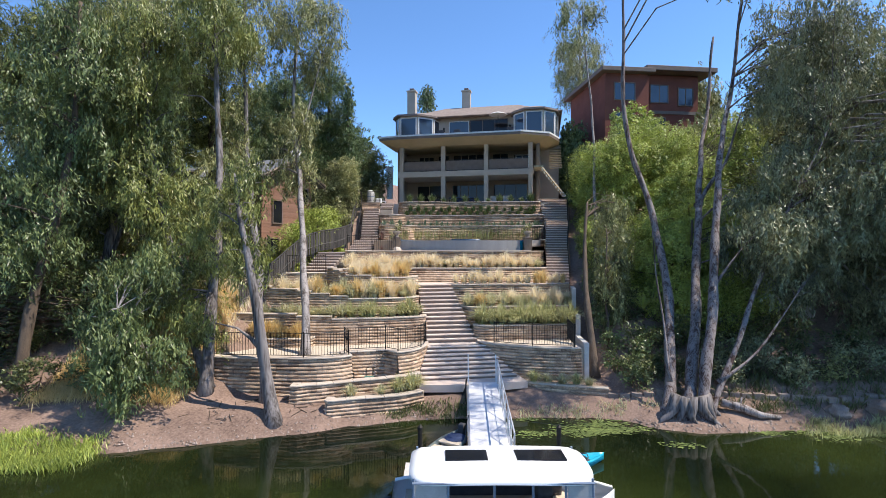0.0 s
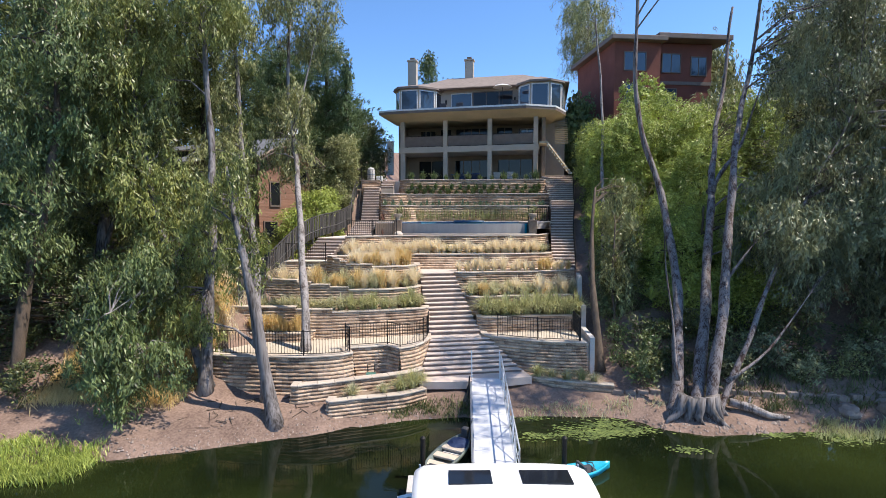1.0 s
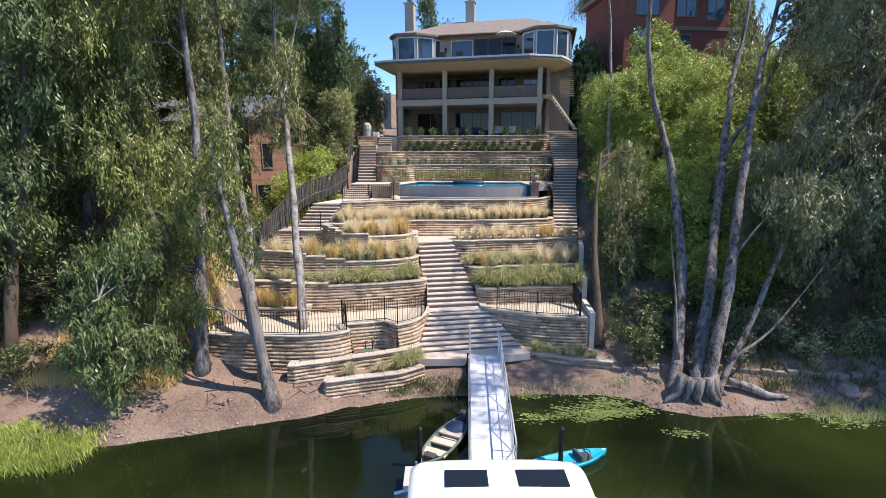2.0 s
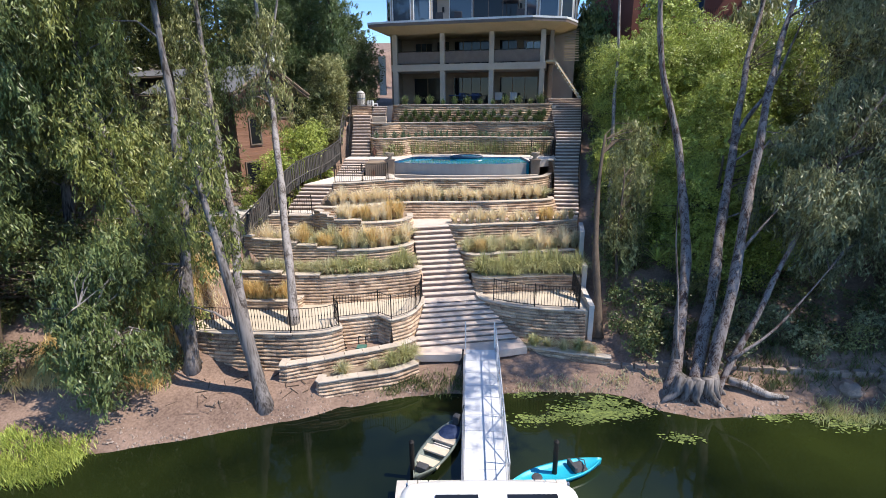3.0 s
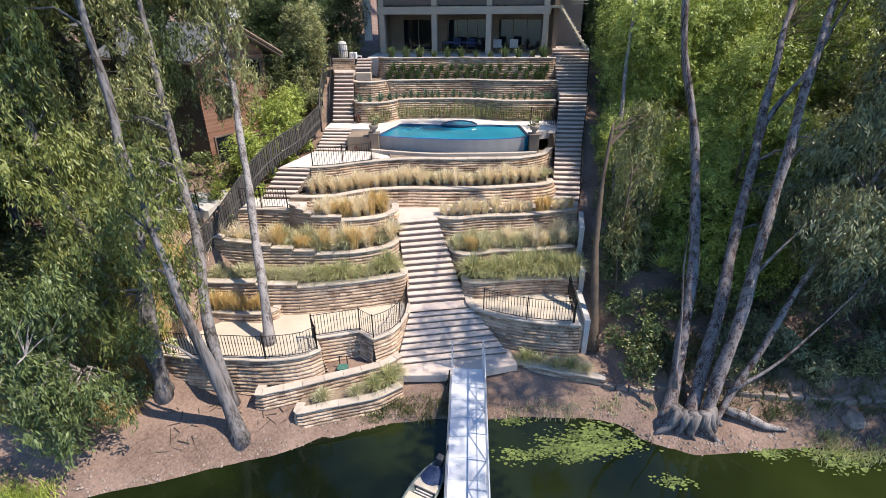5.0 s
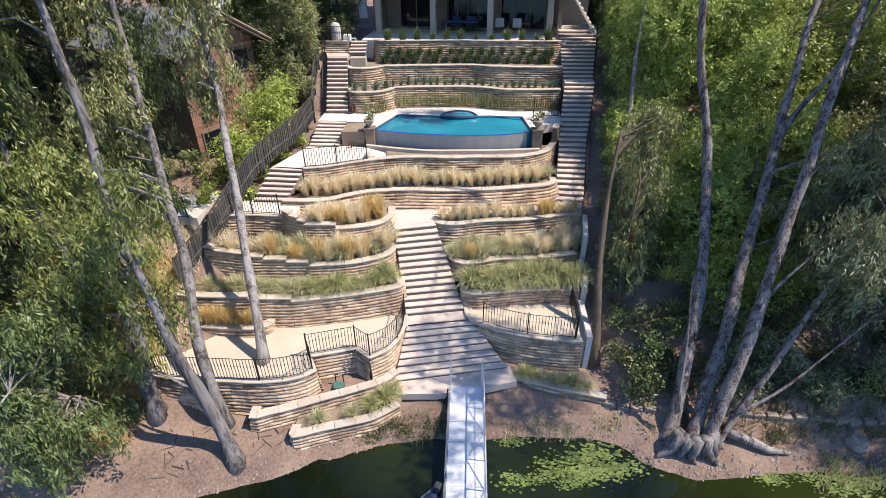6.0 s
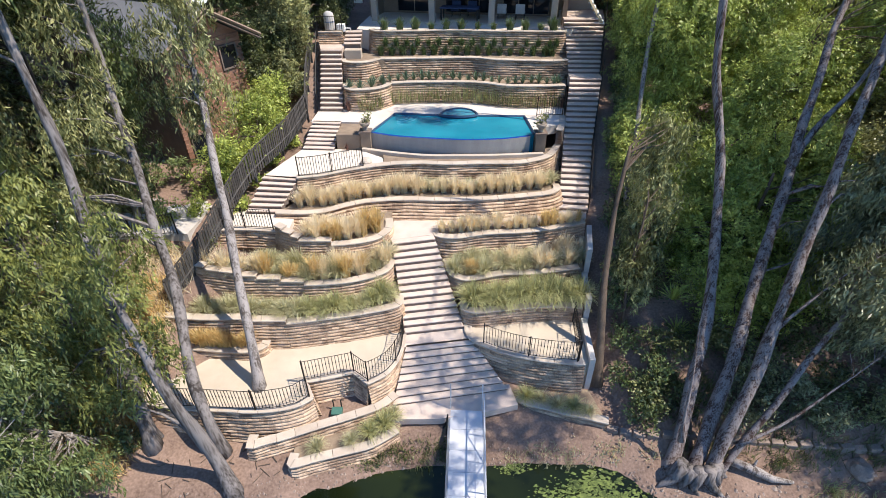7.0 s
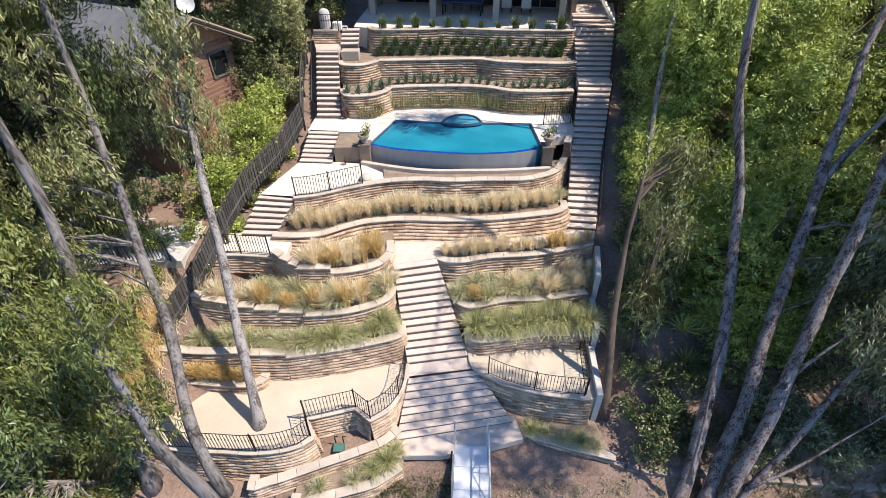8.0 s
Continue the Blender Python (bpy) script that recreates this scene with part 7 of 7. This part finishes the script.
part("pipe", tube([(-6.2, 53.7, 10.5), (-5.9, 53.7, 10.5), (-5.9, 53.7, 10.36)], 0.04, 8), M_TRIM, bh)
bench = thing("stone_seat", "smooth tan block seat beside the side steps", "seat")
part("block", box(-6.1, -5.1, 51.9, 52.5, 9.1, 9.62, 0.03), M_STUCCO, bench)
ut = thing("irrigation_valve", "green utility box with pipes in the wall recess", "utility box")
part("box", box(-4.55, -4.15, 32.95, 33.3, 0.6, 0.82, 0.02), M_UTIL, ut)
for x in (-4.5, -4.2):
    part("pipe", tube([(x, 33.35, 0.6), (x, 33.35, 1.15), (x + 0.12, 33.35, 1.15)], 0.025, 6), M_IRON, ut)
stone = thing("rock", "pale rounded boulder on the paved landing", "rock")
bm = bmesh.new()
bmesh.ops.create_icosphere(bm, subdivisions=2, radius=0.28)
for v in bm.verts:
    v.co *= 1 + 0.15 * noise.noise(v.co * 4)
    v.co.z *= 0.7
part("boulder", bm, M_CAP, stone).location = (-4.0, 43.5, 6.35)

# stones and litter along the water's edge
verts, faces = [], []
rr = random.Random(31)
for k in range(1500):
    x = rr.uniform(-14.5, 24)
    if -1.0 < x < 2.0 and rr.random() < 0.4:
        continue
    y = shore(x) + abs(rr.gauss(0.15, 0.45))
    r = rr.uniform(0.02, 0.075) * (1.8 if x > 9 and rr.random() < 0.3 else 1)
    z = ground_height(x, y) + r * 0.15
    b = len(verts)
    for a in range(6):
        ang = a * math.pi / 3
        verts.append((x + r * math.cos(ang) * rr.uniform(0.7, 1.1), y + r * math.sin(ang) * rr.uniform(0.7, 1.1), z - r * 0.3))
    verts.append((x, y, z + r * rr.uniform(0.35, 0.7)))
    faces += [(b + a, b + (a + 1) % 6, b + 6) for a in range(6)]
tagged(mesh_ob("shore_stones", verts, faces, M_STONE), "pale stones and rubble along the water's edge", "stones", kind="stuff")
# fallen sticks and bark on the bank
bm = bmesh.new()
for k in range(90):
    x = rr.uniform(-12.5, -5.5) if k < 45 else rr.uniform(7, 20)
    y = shore(x) + rr.uniform(0.8, 2.6)
    z = ground_height(x, y) + 0.03
    a, L = rr.uniform(0, 3.14), rr.uniform(0.12, 0.55)
    add_tube(bm, [(x, y, z), (x + L * math.cos(a), y + L * math.sin(a), ground_height(x + L * math.cos(a), y + L * math.sin(a)) + 0.04)], rr.uniform(0.008, 0.02), 4)
tagged(part("fallen_bark", bm, M_BARK), "fallen bark strips and sticks on the bank", "sticks", kind="stuff")
# roots of the many-stemmed gum and a log lying beside it
roots = thing("tree_roots", "gnarled pale gum roots spreading over the bank", "tree roots")
for k in range(7):
    a, L = math.radians(165 + 33 * k), 0.5 + 0.22 * math.sin(k * 2.1)
    x0, y0 = 8.6 + 0.55 * math.cos(a), 30.95 + 0.2 * math.sin(a)
    spots = [(x0 + L * s * math.cos(a + 0.35 * math.sin(3 * s + k)), y0 + 0.6 * L * s * math.sin(a)) for s in (0, 0.35, 0.7, 1.0, 1.3)]
    part("root", tube([(x, y, max(-0.5, ground_height(x, y)) + h) for (x, y), h in zip(spots, (0.75, 0.32, 0.14, 0.05, -0.08))], (0.24, 0.2, 0.14, 0.09, 0.04), 8), M_SHADED_GUM, roots, smooth=True)
log_wood = thing("driftwood", "bleached driftwood log lying on the bank", "driftwood")
part("log", tube([(10.0, 31.3, ground_height(10.0, 31.3) + 0.3), (10.7, 31.05, ground_height(10.7, 31.05) + 0.26), (11.3, 30.85, ground_height(11.3, 30.85) + 0.14), (12.0, 30.75, ground_height(12.0, 30.75) + 0.1)], (0.16, 0.17, 0.13, 0.06), 9), M_GUM, log_wood, smooth=True)
part("branch_stub", tube([(10.6, 31.08, ground_height(10.6, 31.08) + 0.34), (10.75, 31.2, ground_height(10.7, 31.1) + 0.62)], (0.06, 0.03), 7), M_GUM, log_wood)
# floating algae mats
mats = [(rr.choice((rr.uniform(1.8, 8), rr.uniform(2.2, 6.5), rr.uniform(9.5, 16))), rr.uniform(0.1, 0.9), rr.uniform(-0.1, 1.9)) for _ in range(26)]
verts, faces = [], []
for k in range(3600):
    mx, mr, off = rr.choice(mats)
    x = mx + rr.gauss(0, 0.5 * mr + 0.12)
    y = shore(mx) - off * (0.45 if mx > 9 else 1) + rr.gauss(0, 0.2 * mr + 0.06)
    r = rr.uniform(0.012, 0.07) * (0.6 + mr)
    if y > shore(x) + 0.1:
        continue
    base = len(verts)
    verts += [(x + r * math.cos(a) * rr.uniform(0.4, 1.5), y + 0.6 * r * math.sin(a) * rr.uniform(0.4, 1.5), -0.494 + 0.000004 * k) for a in (2 * math.pi * j / 7 for j in range(7))]
    faces.append(tuple(range(base, base + 7)))
tagged(mesh_ob("algae", verts, faces, M_ALGAE), "pale green algae mats floating by the shore", "algae", kind="stuff")


# wild grass on the banks
def wild(name, label, material, area, n, high, seed, slope=None):
    rng = np.random.default_rng(seed)
    x = rng.uniform(area[0], area[1], n)
    y = rng.uniform(area[2], area[3], n)
    clump = rng.integers(0, max(1, n // 26), n)
    cx, cy = rng.uniform(area[0], area[1], n), rng.uniform(area[2], area[3], n)
    x, y = cx[clump] + rng.normal(0, 0.16, n), cy[clump] + rng.normal(0, 0.16, n)
    h = rng.uniform(0.5, 1.0, n) * high
    z = np.array([max(-0.5, ground_height(a, b)) for a, b in zip(x, y)]) + h * 0.4
    d = unit(np.stack([rng.normal(0, 0.45, n), rng.normal(0, 0.45, n), np.ones(n)], 1))
    s = unit(np.cross(d, rng.normal(0, 1, d.shape)))
    return tagged(quads(name, np.stack([x, y, z], 1), d, s, h, np.full(n, 0.03), material), label, "grass", kind="stuff")


wild("wild_grass", "golden wild grass on the shaded slope", M_GOLD, (-17, -11.4, 30.6, 37), 16000, 0.65, 1)
wild("wild_grass", "dry golden grass beside the fence", M_STRAW, (-13, -10.8, 34, 38.5), 3000, 0.55, 2)
wild("reeds", "bright green waterside plants", M_LEAF_BRIGHT, (-18, -12.8, 26.9, 28.6), 9000, 0.4, 3)
wild("reeds", "green waterside grass below the right bank", M_LUSH, (12.5, 20, 29.6, 30.6), 2200, 0.4, 4)
wild("reeds", "dry shore grass by the gangway", M_SAGE, (2.0, 7.5, 31.6, 32.2), 600, 0.3, 5)
wild("leaf_litter", "dark dry brush on the bank", M_LEAF_DARK, (-4, 0, 31.6, 32.3), 1500, 0.3, 6)
wild("wild_grass", "dry brush on the right bank", M_LEAF_DARK, (8, 22, 31.2, 34.4), 8000, 0.45, 7)
for k, (x, y, r) in enumerate(((16.5, 31.0, 0.7), (18.4, 31.4, 0.9), (19.8, 31.8, 1.1), (21.5, 32.0, 1.0), (14.6, 31.2, 0.45))):
    rk = thing("rock", "weathered grey boulder on the shore", "rock", "shore boulders")
    bm = bmesh.new()
    bmesh.ops.create_icosphere(bm, subdivisions=3, radius=r)
    for v in bm.verts:
        v.co *= 1 + 0.35 * noise.noise(v.co * (1.6 / r) + Vector((k * 3, 0, 0))) + 0.1 * noise.noise(v.co * (5 / r))
        v.co.z *= 0.65
    part("boulder", bm, M_STONE, rk).location = (x, y, ground_height(x, y) + r * 0.1)
